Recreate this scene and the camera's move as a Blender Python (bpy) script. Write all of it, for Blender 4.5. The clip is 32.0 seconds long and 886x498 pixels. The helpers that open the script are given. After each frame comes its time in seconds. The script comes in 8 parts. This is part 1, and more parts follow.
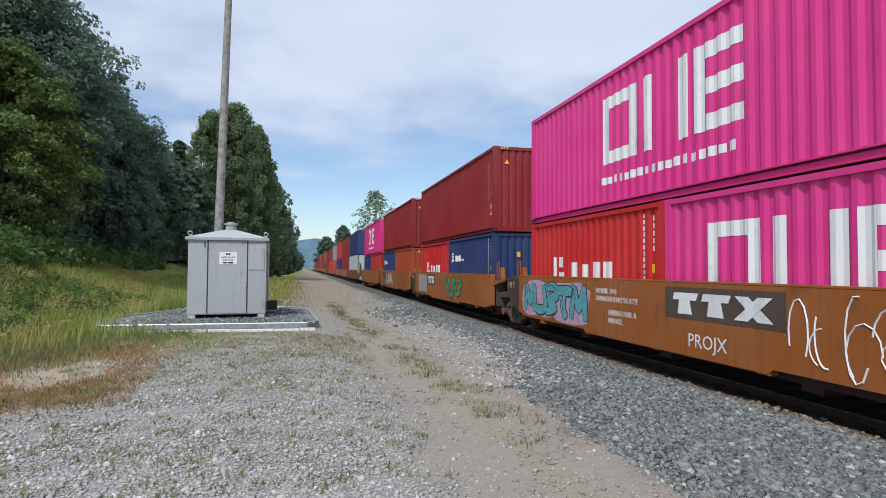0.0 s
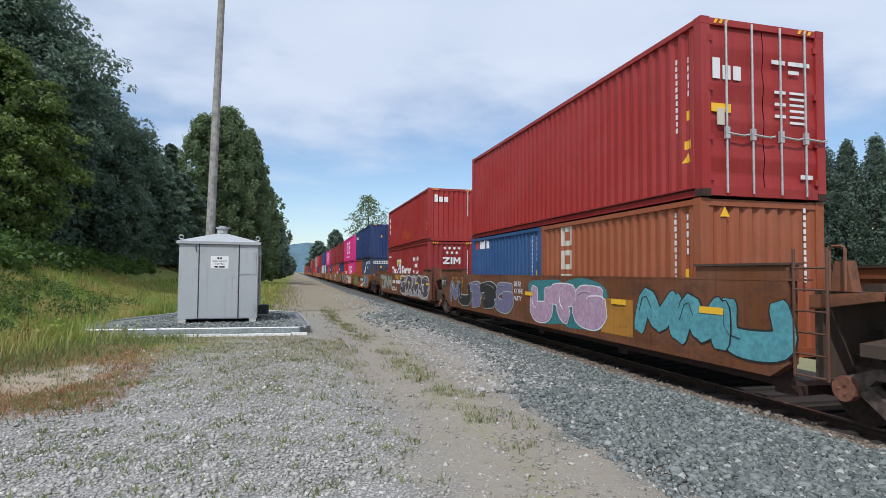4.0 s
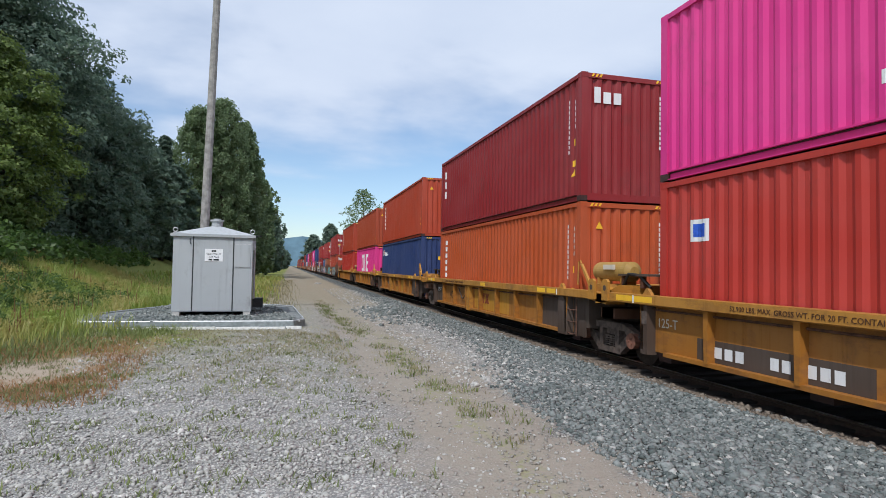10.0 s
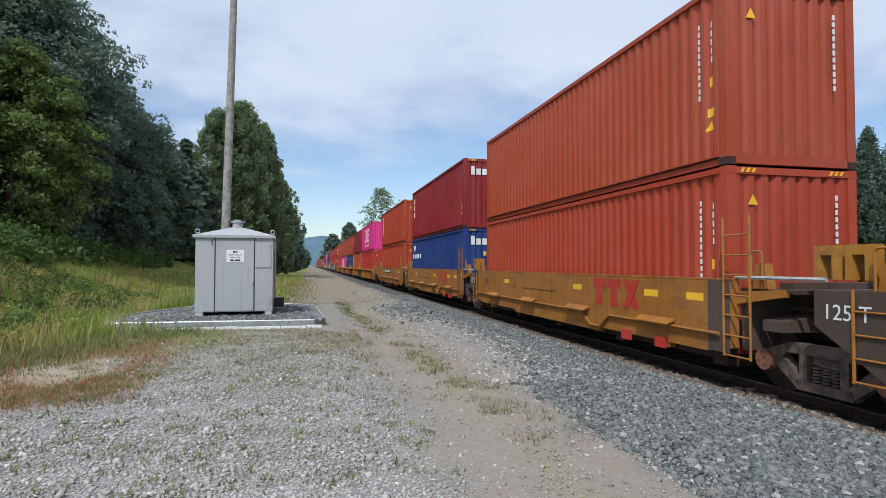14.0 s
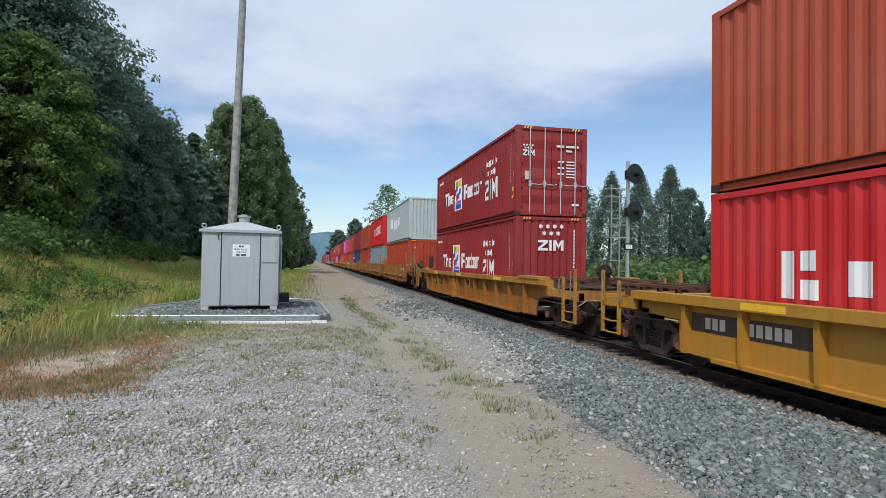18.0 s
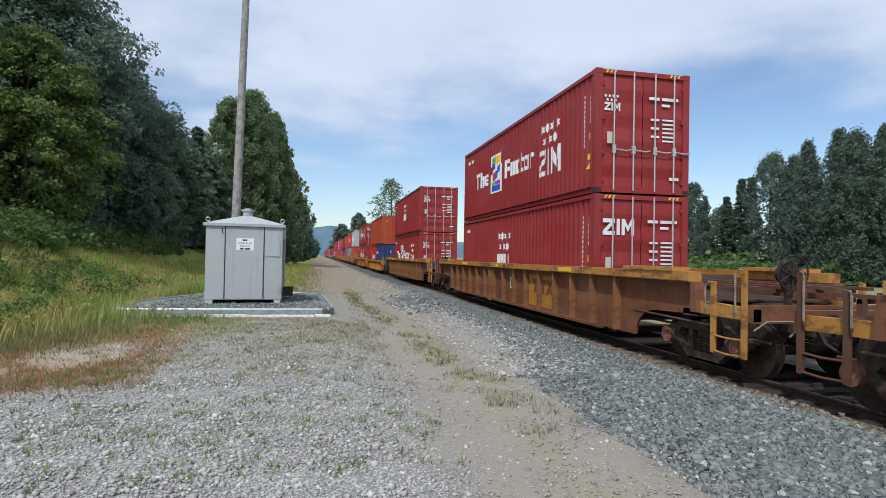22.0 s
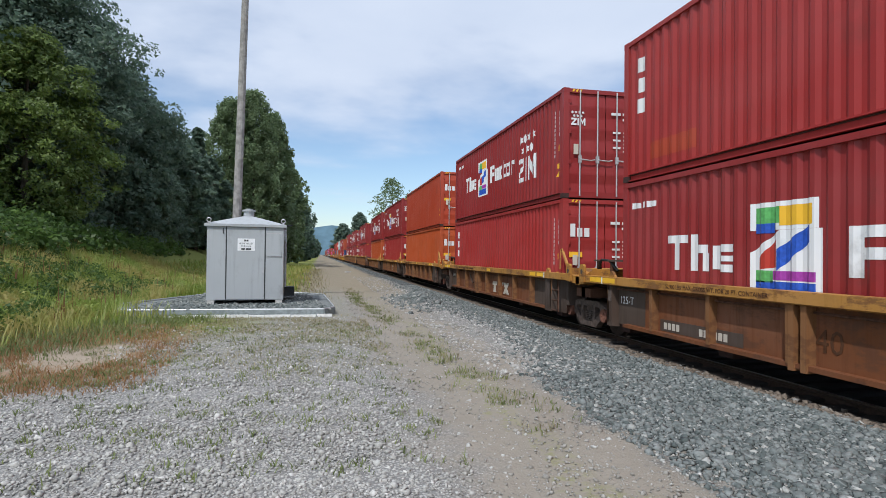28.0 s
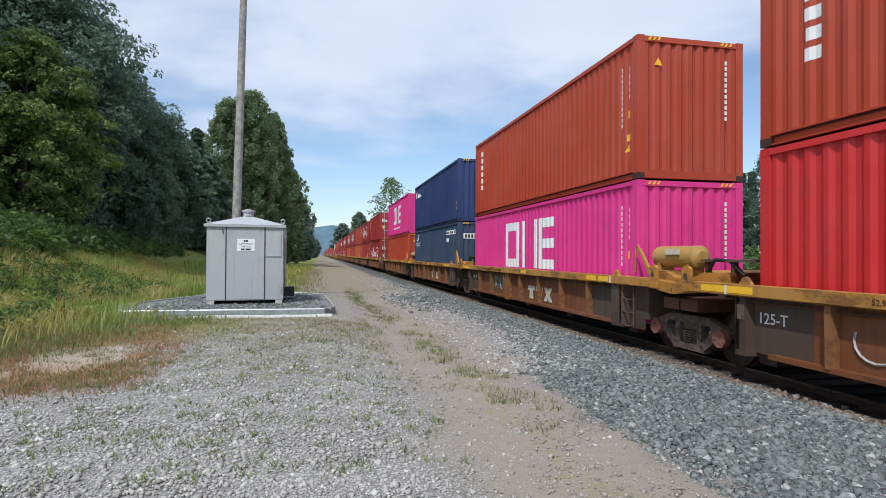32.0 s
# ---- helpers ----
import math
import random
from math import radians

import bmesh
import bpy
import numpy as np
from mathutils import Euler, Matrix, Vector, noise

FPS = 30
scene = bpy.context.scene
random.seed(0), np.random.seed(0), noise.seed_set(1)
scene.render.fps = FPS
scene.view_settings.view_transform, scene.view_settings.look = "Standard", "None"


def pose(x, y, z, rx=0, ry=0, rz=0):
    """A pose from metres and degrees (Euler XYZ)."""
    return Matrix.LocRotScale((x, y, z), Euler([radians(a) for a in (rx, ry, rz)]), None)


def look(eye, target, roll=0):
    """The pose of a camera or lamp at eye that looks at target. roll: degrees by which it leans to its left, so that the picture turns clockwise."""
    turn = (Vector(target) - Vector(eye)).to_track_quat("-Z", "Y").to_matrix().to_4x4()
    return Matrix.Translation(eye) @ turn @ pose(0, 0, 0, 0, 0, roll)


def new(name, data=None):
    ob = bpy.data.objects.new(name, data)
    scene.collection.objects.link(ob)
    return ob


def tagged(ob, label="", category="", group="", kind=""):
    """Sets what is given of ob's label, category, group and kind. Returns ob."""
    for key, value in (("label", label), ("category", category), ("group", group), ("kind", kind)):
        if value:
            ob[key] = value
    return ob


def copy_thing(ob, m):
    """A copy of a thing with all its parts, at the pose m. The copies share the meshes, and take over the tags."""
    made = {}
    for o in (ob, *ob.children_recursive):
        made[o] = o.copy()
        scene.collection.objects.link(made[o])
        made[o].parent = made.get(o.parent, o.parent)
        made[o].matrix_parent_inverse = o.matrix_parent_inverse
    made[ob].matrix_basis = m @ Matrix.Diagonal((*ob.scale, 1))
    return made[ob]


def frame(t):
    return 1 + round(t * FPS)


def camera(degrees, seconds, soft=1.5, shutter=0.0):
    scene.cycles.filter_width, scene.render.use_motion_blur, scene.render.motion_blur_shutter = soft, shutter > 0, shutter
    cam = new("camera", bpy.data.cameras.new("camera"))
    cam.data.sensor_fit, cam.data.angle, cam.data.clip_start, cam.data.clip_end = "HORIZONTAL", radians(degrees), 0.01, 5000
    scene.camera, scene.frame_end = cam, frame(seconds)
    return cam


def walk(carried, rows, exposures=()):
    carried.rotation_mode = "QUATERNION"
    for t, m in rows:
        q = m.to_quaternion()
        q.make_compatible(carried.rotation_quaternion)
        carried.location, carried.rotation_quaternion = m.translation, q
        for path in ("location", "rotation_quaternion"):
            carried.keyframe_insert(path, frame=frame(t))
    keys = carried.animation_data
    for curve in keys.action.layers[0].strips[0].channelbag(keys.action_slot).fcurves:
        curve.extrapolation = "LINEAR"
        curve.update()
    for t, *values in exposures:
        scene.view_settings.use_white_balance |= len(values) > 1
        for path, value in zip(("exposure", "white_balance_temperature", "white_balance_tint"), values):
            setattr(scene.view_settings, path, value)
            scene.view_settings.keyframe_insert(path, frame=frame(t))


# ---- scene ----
# The camera stands on one spot, held by hand: seconds, yaw to the right, pitch, lean
cam = camera(75.44, 32.0, soft=0.85)
EYE = (0.01, -0.065, 1.603)
SWAY = [
    (0, 13.696, 2.082, 1.337),
    (0.5, 13.736, 2.179, 1.350),
    (1, 13.784, 2.222, 1.253),
    (1.5, 13.971, 2.262, 1.341),
    (2, 14.098, 2.230, 1.265),
    (2.5, 14.224, 2.280, 1.306),
    (3, 14.293, 2.255, 1.338),
    (3.5, 14.354, 2.530, 1.388),
    (5.5, 14.767, 2.544, 1.606),
    (6, 14.887, 2.488, 1.703),
    (6.5, 14.987, 2.437, 1.837),
    (7, 15.092, 2.369, 1.984),
    (7.5, 15.191, 2.322, 2.137),
    (8, 15.272, 2.298, 2.258),
    (8.5, 15.280, 2.242, 2.253),
    (9, 15.247, 2.193, 2.157),
    (9.5, 15.181, 2.116, 2.163),
    (10, 14.937, 2.059, 1.992),
    (10.5, 14.395, 1.947, 1.585),
    (11, 13.851, 1.939, 1.252),
    (11.5, 13.405, 1.916, 1.137),
    (12, 13.192, 1.867, 1.172),
    (12.5, 13.130, 1.847, 1.140),
    (13, 13.068, 1.749, 1.084),
    (13.5, 13.070, 1.752, 1.071),
    (14, 13.083, 1.757, 1.105),
    (14.5, 13.070, 1.699, 1.180),
    (16.5, 12.773, 1.594, 1.710),
    (17, 12.692, 1.503, 1.703),
    (17.5, 12.571, 1.538, 1.796),
    (18, 12.539, 1.504, 1.923),
    (18.5, 12.511, 1.386, 2.005),
    (19, 12.468, 1.327, 1.951),
    (19.5, 12.414, 1.234, 2.019),
    (20, 12.347, 1.159, 2.051),
    (20.5, 12.266, 1.050, 2.109),
    (21, 12.266, 0.973, 2.127),
    (21.5, 12.247, 0.929, 2.156),
    (22, 12.215, 0.924, 2.054),
    (22.5, 12.171, 0.909, 1.955),
    (23, 12.099, 0.952, 1.819),
    (23.5, 12.031, 0.956, 1.837),
    (24, 12.087, 0.908, 1.910),
    (24.5, 12.100, 0.886, 1.825),
    (25, 12.126, 0.853, 1.816),
    (25.5, 12.171, 0.852, 1.760),
    (27.5, 12.106, 0.907, 1.732),
    (28, 12.109, 0.812, 1.653),
    (28.5, 12.120, 0.778, 1.553),
    (29, 12.119, 0.832, 1.486),
    (29.5, 12.160, 0.801, 1.516),
    (30, 12.161, 0.795, 1.597),
    (30.5, 12.176, 0.733, 1.656),
    (31, 12.154, 0.711, 1.594),
    (31.5, 12.131, 0.741, 1.486),
    (32, 12.134, 0.735, 1.327)
]


LEAN, DIP = -1.0, -0.14


def held(yaw, pitch, lean):
    return Matrix.Translation(EYE) @ pose(0, 0, 0, 90 + pitch + DIP, 0, -yaw) @ pose(0, 0, 0, 0, 0, lean + LEAN)


walk(cam, [(r[0], held(*r[1:])) for r in SWAY], [(0.0, 0.05, 6200, 10), (3.0, 0.05, 6200, 10), (8.0, 0.08, 6200, 10), (13.0, 0.05, 6200, 10), (20.0, 0.04, 6200, 10), (24.5, 0.08, 6200, 10), (29.0, 0.06, 6200, 10), (32.0, 0.13, 6200, 10)])

# ---------------------------------------------------------------- world and sun
SUN_FROM = Vector((-0.46, -0.66, 1.0)).normalized()
world = bpy.data.worlds.new("sky")
scene.world = world
world.use_nodes = True
wn, wl = world.node_tree.nodes, world.node_tree.links
wn.clear()
w_out = wn.new("ShaderNodeOutputWorld")
w_bg = wn.new("ShaderNodeBackground")
w_bg.inputs["Strength"].default_value = 0.132
w_sky = wn.new("ShaderNodeTexSky")
w_sky.sky_type = "NISHITA"
w_sky.sun_disc = False
w_sky.sun_elevation = math.asin(SUN_FROM.z)
w_sky.sun_rotation = math.atan2(SUN_FROM.x, SUN_FROM.y)
w_sky.air_density, w_sky.dust_density, w_sky.ozone_density = 1.0, 0.6, 2.0
# thin broken cloud, on a flat layer overhead
w_tc = wn.new("ShaderNodeTexCoord")
w_sep = wn.new("ShaderNodeSeparateXYZ")
wl.new(w_tc.outputs["Generated"], w_sep.inputs[0])


def w_math(op, a, b=None, clamp=False):
    n = wn.new("ShaderNodeMath")
    n.operation, n.use_clamp = op, clamp
    for i, v in enumerate((a, b)):
        if v is None:
            continue
        if isinstance(v, (int, float)):
            n.inputs[i].default_value = v
        else:
            wl.new(v, n.inputs[i])
    return n.outputs[0]


lift = w_math("MAXIMUM", w_math("ADD", w_sep.outputs["Z"], 0.10), 0.03)
w_comb = wn.new("ShaderNodeCombineXYZ")
wl.new(w_math("DIVIDE", w_sep.outputs["X"], lift), w_comb.inputs[0])
wl.new(w_math("DIVIDE", w_sep.outputs["Y"], lift), w_comb.inputs[1])
w_n1 = wn.new("ShaderNodeTexNoise")
w_n1.inputs["Scale"].default_value, w_n1.inputs["Detail"].default_value, w_n1.inputs["Roughness"].default_value = 0.55, 6.0, 0.5
w_n1.inputs["Distortion"].default_value = 0.4
wl.new(w_comb.outputs[0], w_n1.inputs["Vector"])
w_n2 = wn.new("ShaderNodeTexNoise")
w_n2.inputs["Scale"].default_value, w_n2.inputs["Detail"].default_value = 1.6, 5.0
wl.new(w_comb.outputs[0], w_n2.inputs["Vector"])
cover = w_math("ADD", w_n1.outputs["Fac"], w_math("MULTIPLY", w_math("SUBTRACT", w_n2.outputs["Fac"], 0.5), 0.35))
w_up = wn.new("ShaderNodeMapRange")
w_up.inputs["From Min"].default_value, w_up.inputs["From Max"].default_value = 0.03, 0.42
w_up.inputs["To Min"].default_value, w_up.inputs["To Max"].default_value = -0.17, 0.26
wl.new(w_sep.outputs["Z"], w_up.inputs["Value"])
w_cl = wn.new("ShaderNodeMapRange")
w_cl.interpolation_type = "SMOOTHSTEP"
w_cl.inputs["From Min"].default_value, w_cl.inputs["From Max"].default_value = 0.42, 0.72
wl.new(w_math("ADD", cover, w_up.outputs[0]), w_cl.inputs["Value"])
w_tint = wn.new("ShaderNodeMix")
w_tint.data_type = "RGBA"
w_tint.inputs["A"].default_value, w_tint.inputs["B"].default_value = (4.3, 4.9, 6.0, 1), (6.0, 6.4, 7.1, 1)
wl.new(w_n2.outputs["Fac"], w_tint.inputs["Factor"])
w_mix = wn.new("ShaderNodeMix")
w_mix.data_type = "RGBA"
wl.new(w_math("MULTIPLY", w_cl.outputs[0], 0.93), w_mix.inputs["Factor"])
wl.new(w_sky.outputs["Color"], w_mix.inputs["A"])
wl.new(w_tint.outputs["Result"], w_mix.inputs["B"])
wl.new(w_mix.outputs["Result"], w_bg.inputs["Color"])
wl.new(w_bg.outputs[0], w_out.inputs["Surface"])

sun_data = bpy.data.lights.new("sun", "SUN")
sun_data.energy, sun_data.angle, sun_data.color = 2.85, radians(1.2), (1.0, 0.97, 0.93)
sun = new("sun", sun_data)
sun.matrix_world = look(SUN_FROM * 100, (0, 0, 0))

# ---------------------------------------------------------------- materials


def shader(name, rough=0.7, metal=0.0, spec=0.4):
    m = bpy.data.materials.new(name)
    m.use_nodes = True
    b = m.node_tree.nodes["Principled BSDF"]
    b.inputs["Roughness"].default_value, b.inputs["Metallic"].default_value = rough, metal
    b.inputs["Specular IOR Level"].default_value = spec
    return m, m.node_tree.nodes, m.node_tree.links, b


def noise_of(n, l, scale, detail=4.0, stretch=None, rough=0.55, coords="Object"):
    tc, mp, tx = n.new("ShaderNodeTexCoord"), n.new("ShaderNodeMapping"), n.new("ShaderNodeTexNoise")
    mp.inputs["Scale"].default_value = stretch or (1, 1, 1)
    tx.inputs["Scale"].default_value, tx.inputs["Detail"].default_value, tx.inputs["Roughness"].default_value = scale, detail, rough
    l.new(tc.outputs[coords], mp.inputs["Vector"])
    l.new(mp.outputs[0], tx.inputs["Vector"])
    return tx.outputs["Fac"]


def ranged(n, l, value, lo, hi, a=0.0, b=1.0):
    r = n.new("ShaderNodeMapRange")
    r.interpolation_type = "SMOOTHSTEP"
    for k, v in (("From Min", lo), ("From Max", hi), ("To Min", a), ("To Max", b)):
        r.inputs[k].default_value = v
    l.new(value, r.inputs["Value"])
    return r.outputs[0]


def mixed(n, l, fac, a, b, blend="MIX"):
    x = n.new("ShaderNodeMix")
    x.data_type, x.blend_type = "RGBA", blend
    for key, v in (("Factor", fac), ("A", a), ("B", b)):
        if isinstance(v, (int, float)):
            x.inputs[key].default_value = v
        elif isinstance(v, tuple):
            x.inputs[key].default_value = (*v, 1) if len(v) == 3 else v
        else:
            l.new(v, x.inputs[key])
    return x.outputs["Result"]


def bumped(n, l, b, value, strength, distance):
    u = n.new("ShaderNodeBump")
    u.inputs["Strength"].default_value, u.inputs["Distance"].default_value = strength, distance
    l.new(value, u.inputs["Height"])
    l.new(u.outputs[0], b.inputs["Normal"])


def paint(name, base, rough=0.45, fade=0.22, rust=0.35, grime=0.35, rustcol=(0.13, 0.055, 0.03), peel=0.0):
    """Weathered paint on steel: sun-faded patches, rain streaks, rust spots and road grime."""
    m, n, l, b = shader(name, rough, 0.0, 0.35)
    big = noise_of(n, l, 0.7, 3.0, (1, 0.5, 1))
    streak = noise_of(n, l, 3.0, 5.0, (3.0, 3.0, 0.18), 0.65)
    fine = noise_of(n, l, 38.0, 3.0)
    light = tuple(min(1.0, c * 1.05 + 0.035) for c in base)
    dark = tuple(c * 0.72 for c in base)
    c = mixed(n, l, ranged(n, l, big, 0.35, 0.68, 0.0, fade * 2), base, light)
    c = mixed(n, l, ranged(n, l, streak, 0.5, 0.8, 0.0, grime), c, dark)
    spots = n.new("ShaderNodeMath")
    spots.operation = "MULTIPLY"
    l.new(ranged(n, l, fine, 0.60, 0.72), spots.inputs[0])
    l.new(ranged(n, l, streak, 0.54, 0.70, 0.0, rust), spots.inputs[1])
    c = mixed(n, l, spots.outputs[0], c, rustcol)
    stain = noise_of(n, l, 1.6, 6.0, (1, 1, 0.7), 0.7)
    c = mixed(n, l, ranged(n, l, stain, 0.52, 0.78, 0.0, grime * 0.8), c, (0.055, 0.036, 0.026))
    if peel:
        flake = noise_of(n, l, 2.6, 7.0, (1, 0.6, 1.6), 0.72)
        c = mixed(n, l, ranged(n, l, flake, 0.50, 0.60, 0.0, peel), c, rustcol)
    info, hsv = n.new("ShaderNodeObjectInfo"), n.new("ShaderNodeHueSaturation")
    l.new(ranged(n, l, info.outputs["Random"], 0.0, 1.0, 0.95, 1.05), hsv.inputs["Value"])
    l.new(c, hsv.inputs["Color"])
    l.new(hsv.outputs[0], b.inputs["Base Color"])
    l.new(ranged(n, l, streak, 0.3, 0.8, rough - 0.06, min(1, rough + 0.25)), b.inputs["Roughness"])
    bumped(n, l, b, big, 0.25, 0.02)
    return m


def plain(name, base, rough=0.6, metal=0.0, var=0.2, scale=14.0, bump=0.1, spec=0.35):
    m, n, l, b = shader(name, rough, metal, spec)
    v = noise_of(n, l, scale, 4.0)
    w = noise_of(n, l, scale * 0.12, 3.0)
    c = mixed(n, l, ranged(n, l, v, 0.3, 0.7), tuple(x * (1 - var) for x in base), tuple(min(1, x * (1 + var)) for x in base))
    c = mixed(n, l, ranged(n, l, w, 0.35, 0.7, 0, var), c, tuple(x * 0.6 for x in base))
    l.new(c, b.inputs["Base Color"])
    if bump:
        bumped(n, l, b, v, bump, 0.01)
    return m


def leafy(name, a, b_col, dry=None):
    """Leaves: each clump its own green, some light through them."""
    m, n, l, b = shader(name, 0.5, 0.0, 0.45)
    geo = n.new("ShaderNodeNewGeometry")
    big = noise_of(n, l, 0.35, 2.0)
    c = mixed(n, l, geo.outputs["Random Per Island"], a, b_col)
    c = mixed(n, l, ranged(n, l, big, 0.4, 0.65, 0.0, 0.6), c, tuple(x * 0.75 for x in a))
    if dry:
        patch = noise_of(n, l, 0.6, 2.0)
        c = mixed(n, l, ranged(n, l, patch, 0.42, 0.62), c, dry)
    l.new(c, b.inputs["Base Color"])
    tr = n.new("ShaderNodeBsdfTranslucent")
    l.new(c, tr.inputs["Color"])
    ms = n.new("ShaderNodeMixShader")
    ms.inputs[0].default_value = 0.5
    out = n["Material Output"]
    l.new(b.outputs[0], ms.inputs[1])
    l.new(tr.outputs[0], ms.inputs[2])
    l.new(ms.outputs[0], out.inputs["Surface"])
    return m


M = {}
for nm, col in (("pink", (0.66, 0.035, 0.235)), ("crimson", (0.235, 0.017, 0.020)), ("zim", (0.26, 0.022, 0.022)), ("texred", (0.32, 0.026, 0.024)),
                ("rust_orange", (0.36, 0.058, 0.022)), ("triton", (0.38, 0.050, 0.020)), ("red", (0.52, 0.018, 0.020)), ("brick", (0.40, 0.030, 0.020)),
                ("orange", (0.43, 0.075, 0.019)), ("navy", (0.022, 0.042, 0.135)), ("blue", (0.014, 0.040, 0.175)), ("mid_blue", (0.030, 0.085, 0.215)), ("slate", (0.034, 0.060, 0.115)),
                ("steel_grey", (0.24, 0.29, 0.33)), ("silver", (0.42, 0.46, 0.46)), ("brown", (0.30, 0.085, 0.035)), ("maroon", (0.15, 0.02, 0.022))):
    M[nm] = paint("paint_" + nm, col)
M["car_orange"] = paint("car_orange_paint", (0.30, 0.090, 0.016), 0.6, 0.3, 0.8, 0.7)
M["car_brown"] = paint("car_brown_paint", (0.165, 0.055, 0.018), 0.65, 0.4, 0.9, 0.8, (0.075, 0.036, 0.022), 0.5)
M["car_yellow"] = paint("car_yellow_paint", (0.335, 0.132, 0.018), 0.55, 0.3, 0.9, 0.75, (0.13, 0.055, 0.03), 0.3)
M["car_gold"] = paint("car_gold_paint", (0.41, 0.185, 0.026), 0.55, 0.25, 0.8, 0.7, (0.15, 0.065, 0.03), 0.35)
M["car_grime"] = paint("grimy_brown_steel", (0.060, 0.036, 0.024), 0.75, 0.4, 0.9, 0.7)
M["car_rust"] = paint("rust_brown_steel", (0.100, 0.042, 0.022), 0.75, 0.4, 0.9, 0.7)
M["iron_dark"] = plain("dark_rusty_iron", (0.07, 0.045, 0.035), 0.8, 0.1, 0.4, 9.0, 0.3)
M["plum_mark"] = plain("dull_plum_spray_paint", (0.085, 0.066, 0.082), 0.6)
M["lime_mark"] = plain("leaf_green_spray_paint", (0.16, 0.36, 0.16), 0.6)
M["mint_pale"] = plain("pale_mint_spray_paint", (0.42, 0.50, 0.44), 0.6)
M["teal_mark"] = plain("deep_teal_spray_paint", (0.05, 0.20, 0.22), 0.6)
M["car_chord"] = paint("yellow_brown_chord_paint", (0.40, 0.185, 0.032), 0.65, 0.35, 0.95, 0.8, (0.14, 0.058, 0.026), 0.75)
M["car_rib"] = paint("tan_brown_rib_paint", (0.225, 0.100, 0.038), 0.65, 0.3, 0.9, 0.6, (0.11, 0.045, 0.022), 0.55)
M["car_sun_yellow"] = paint("fresh_yellow_car_paint", (0.42, 0.20, 0.022), 0.55, 0.2, 0.5, 0.5)
M["rust_red_mark"] = plain("rust_red_marking", (0.22, 0.045, 0.02), 0.6)
M["worn_grab"] = plain("worn_pale_handrail", (0.26, 0.21, 0.15), 0.7, 0.2, 0.35, 9.0, 0.2)
M["rust_gear"] = plain("rust_orange_casting", (0.21, 0.075, 0.032), 0.8, 0.1, 0.35, 9.0, 0.3)
M["car_tank"] = paint("dull_yellow_tank_paint", (0.36, 0.22, 0.055), 0.55, 0.3, 0.7, 0.6)
M["bearing"] = plain("rust_pink_bearing_iron", (0.24, 0.105, 0.070), 0.8, 0.1, 0.35, 9.0, 0.3)
M["truck_dust"] = plain("dusty_cast_steel", (0.115, 0.085, 0.07), 0.85, 0.1, 0.4, 9.0, 0.3)
M["car_dark"] = paint("car_dark_paint", (0.074, 0.050, 0.037), 0.65, 0.3, 0.6, 0.5)
M["white"] = paint("white_marking", (0.74, 0.74, 0.74), 0.5, 0.1, 0.5, 0.45)
M["cream"] = paint("cream_marking", (0.55, 0.50, 0.42), 0.5, 0.1, 0.5, 0.45)
M["yellow_mark"] = paint("yellow_marking", (0.85, 0.48, 0.03), 0.5, 0.1, 0.2, 0.3)
M["black_mark"] = plain("black_marking", (0.03, 0.03, 0.03), 0.6)
M["brown_mark"] = plain("brown_marking", (0.085, 0.035, 0.015), 0.7)
M["red_mark"] = paint("red_marking", (0.45, 0.035, 0.02), 0.5)
M["blue_mark"] = plain("blue_marking", (0.03, 0.10, 0.50), 0.5)
M["green_mark"] = plain("green_marking", (0.12, 0.42, 0.12), 0.5)
M["purple_mark"] = plain("purple_marking", (0.35, 0.05, 0.35), 0.5)
M["cyan_mark"] = plain("teal_spray_paint", (0.11, 0.33, 0.37), 0.6)
M["mint_mark"] = plain("green_spray_paint", (0.08, 0.27, 0.13), 0.6)
M["lilac_mark"] = plain("lilac_spray_paint", (0.18, 0.165, 0.265), 0.6)
M["pinkspray"] = plain("pink_spray_paint", (0.47, 0.31, 0.41), 0.6)
M["silver_spray"] = plain("silver_spray_paint", (0.36, 0.34, 0.34), 0.5)
M["grease"] = plain("greasy_cast_iron", (0.045, 0.032, 0.026), 0.7, 0.2, 0.4, 9.0, 0.3)
M["iron_brown"] = plain("rusty_cast_iron", (0.115, 0.055, 0.035), 0.8, 0.1, 0.4, 9.0, 0.3)
M["wheel"] = plain("worn_wheel_steel", (0.055, 0.04, 0.033), 0.55, 0.5, 0.35, 12.0, 0.2)
M["rail"] = plain("rusty_rail_steel", (0.08, 0.05, 0.037), 0.6, 0.4, 0.3, 20.0, 0.2)
M["railtop"] = plain("polished_rail_head", (0.55, 0.54, 0.53), 0.3, 0.9, 0.1)
M["tie"] = plain("weathered_timber_tie", (0.15, 0.115, 0.088), 0.9, 0, 0.35, 18.0, 0.4)
def tie_material():
    m, n, l, b = shader("weathered_oily_shaded_tie", 0.9, 0.0, 0.2)
    tc, sep = n.new("ShaderNodeTexCoord"), n.new("ShaderNodeSeparateXYZ")
    l.new(tc.outputs["Object"], sep.inputs[0])
    grain = noise_of(n, l, 6.0, 5.0, (1, 6, 6))
    c = mixed(n, l, grain, (0.11, 0.085, 0.065), (0.21, 0.165, 0.125))
    # past the near end, under-train shade over oily timber is put into the colour
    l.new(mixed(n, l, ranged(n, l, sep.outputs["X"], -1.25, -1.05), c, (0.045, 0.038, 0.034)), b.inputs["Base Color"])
    bumped(n, l, b, grain, 0.4, 0.01)
    return m


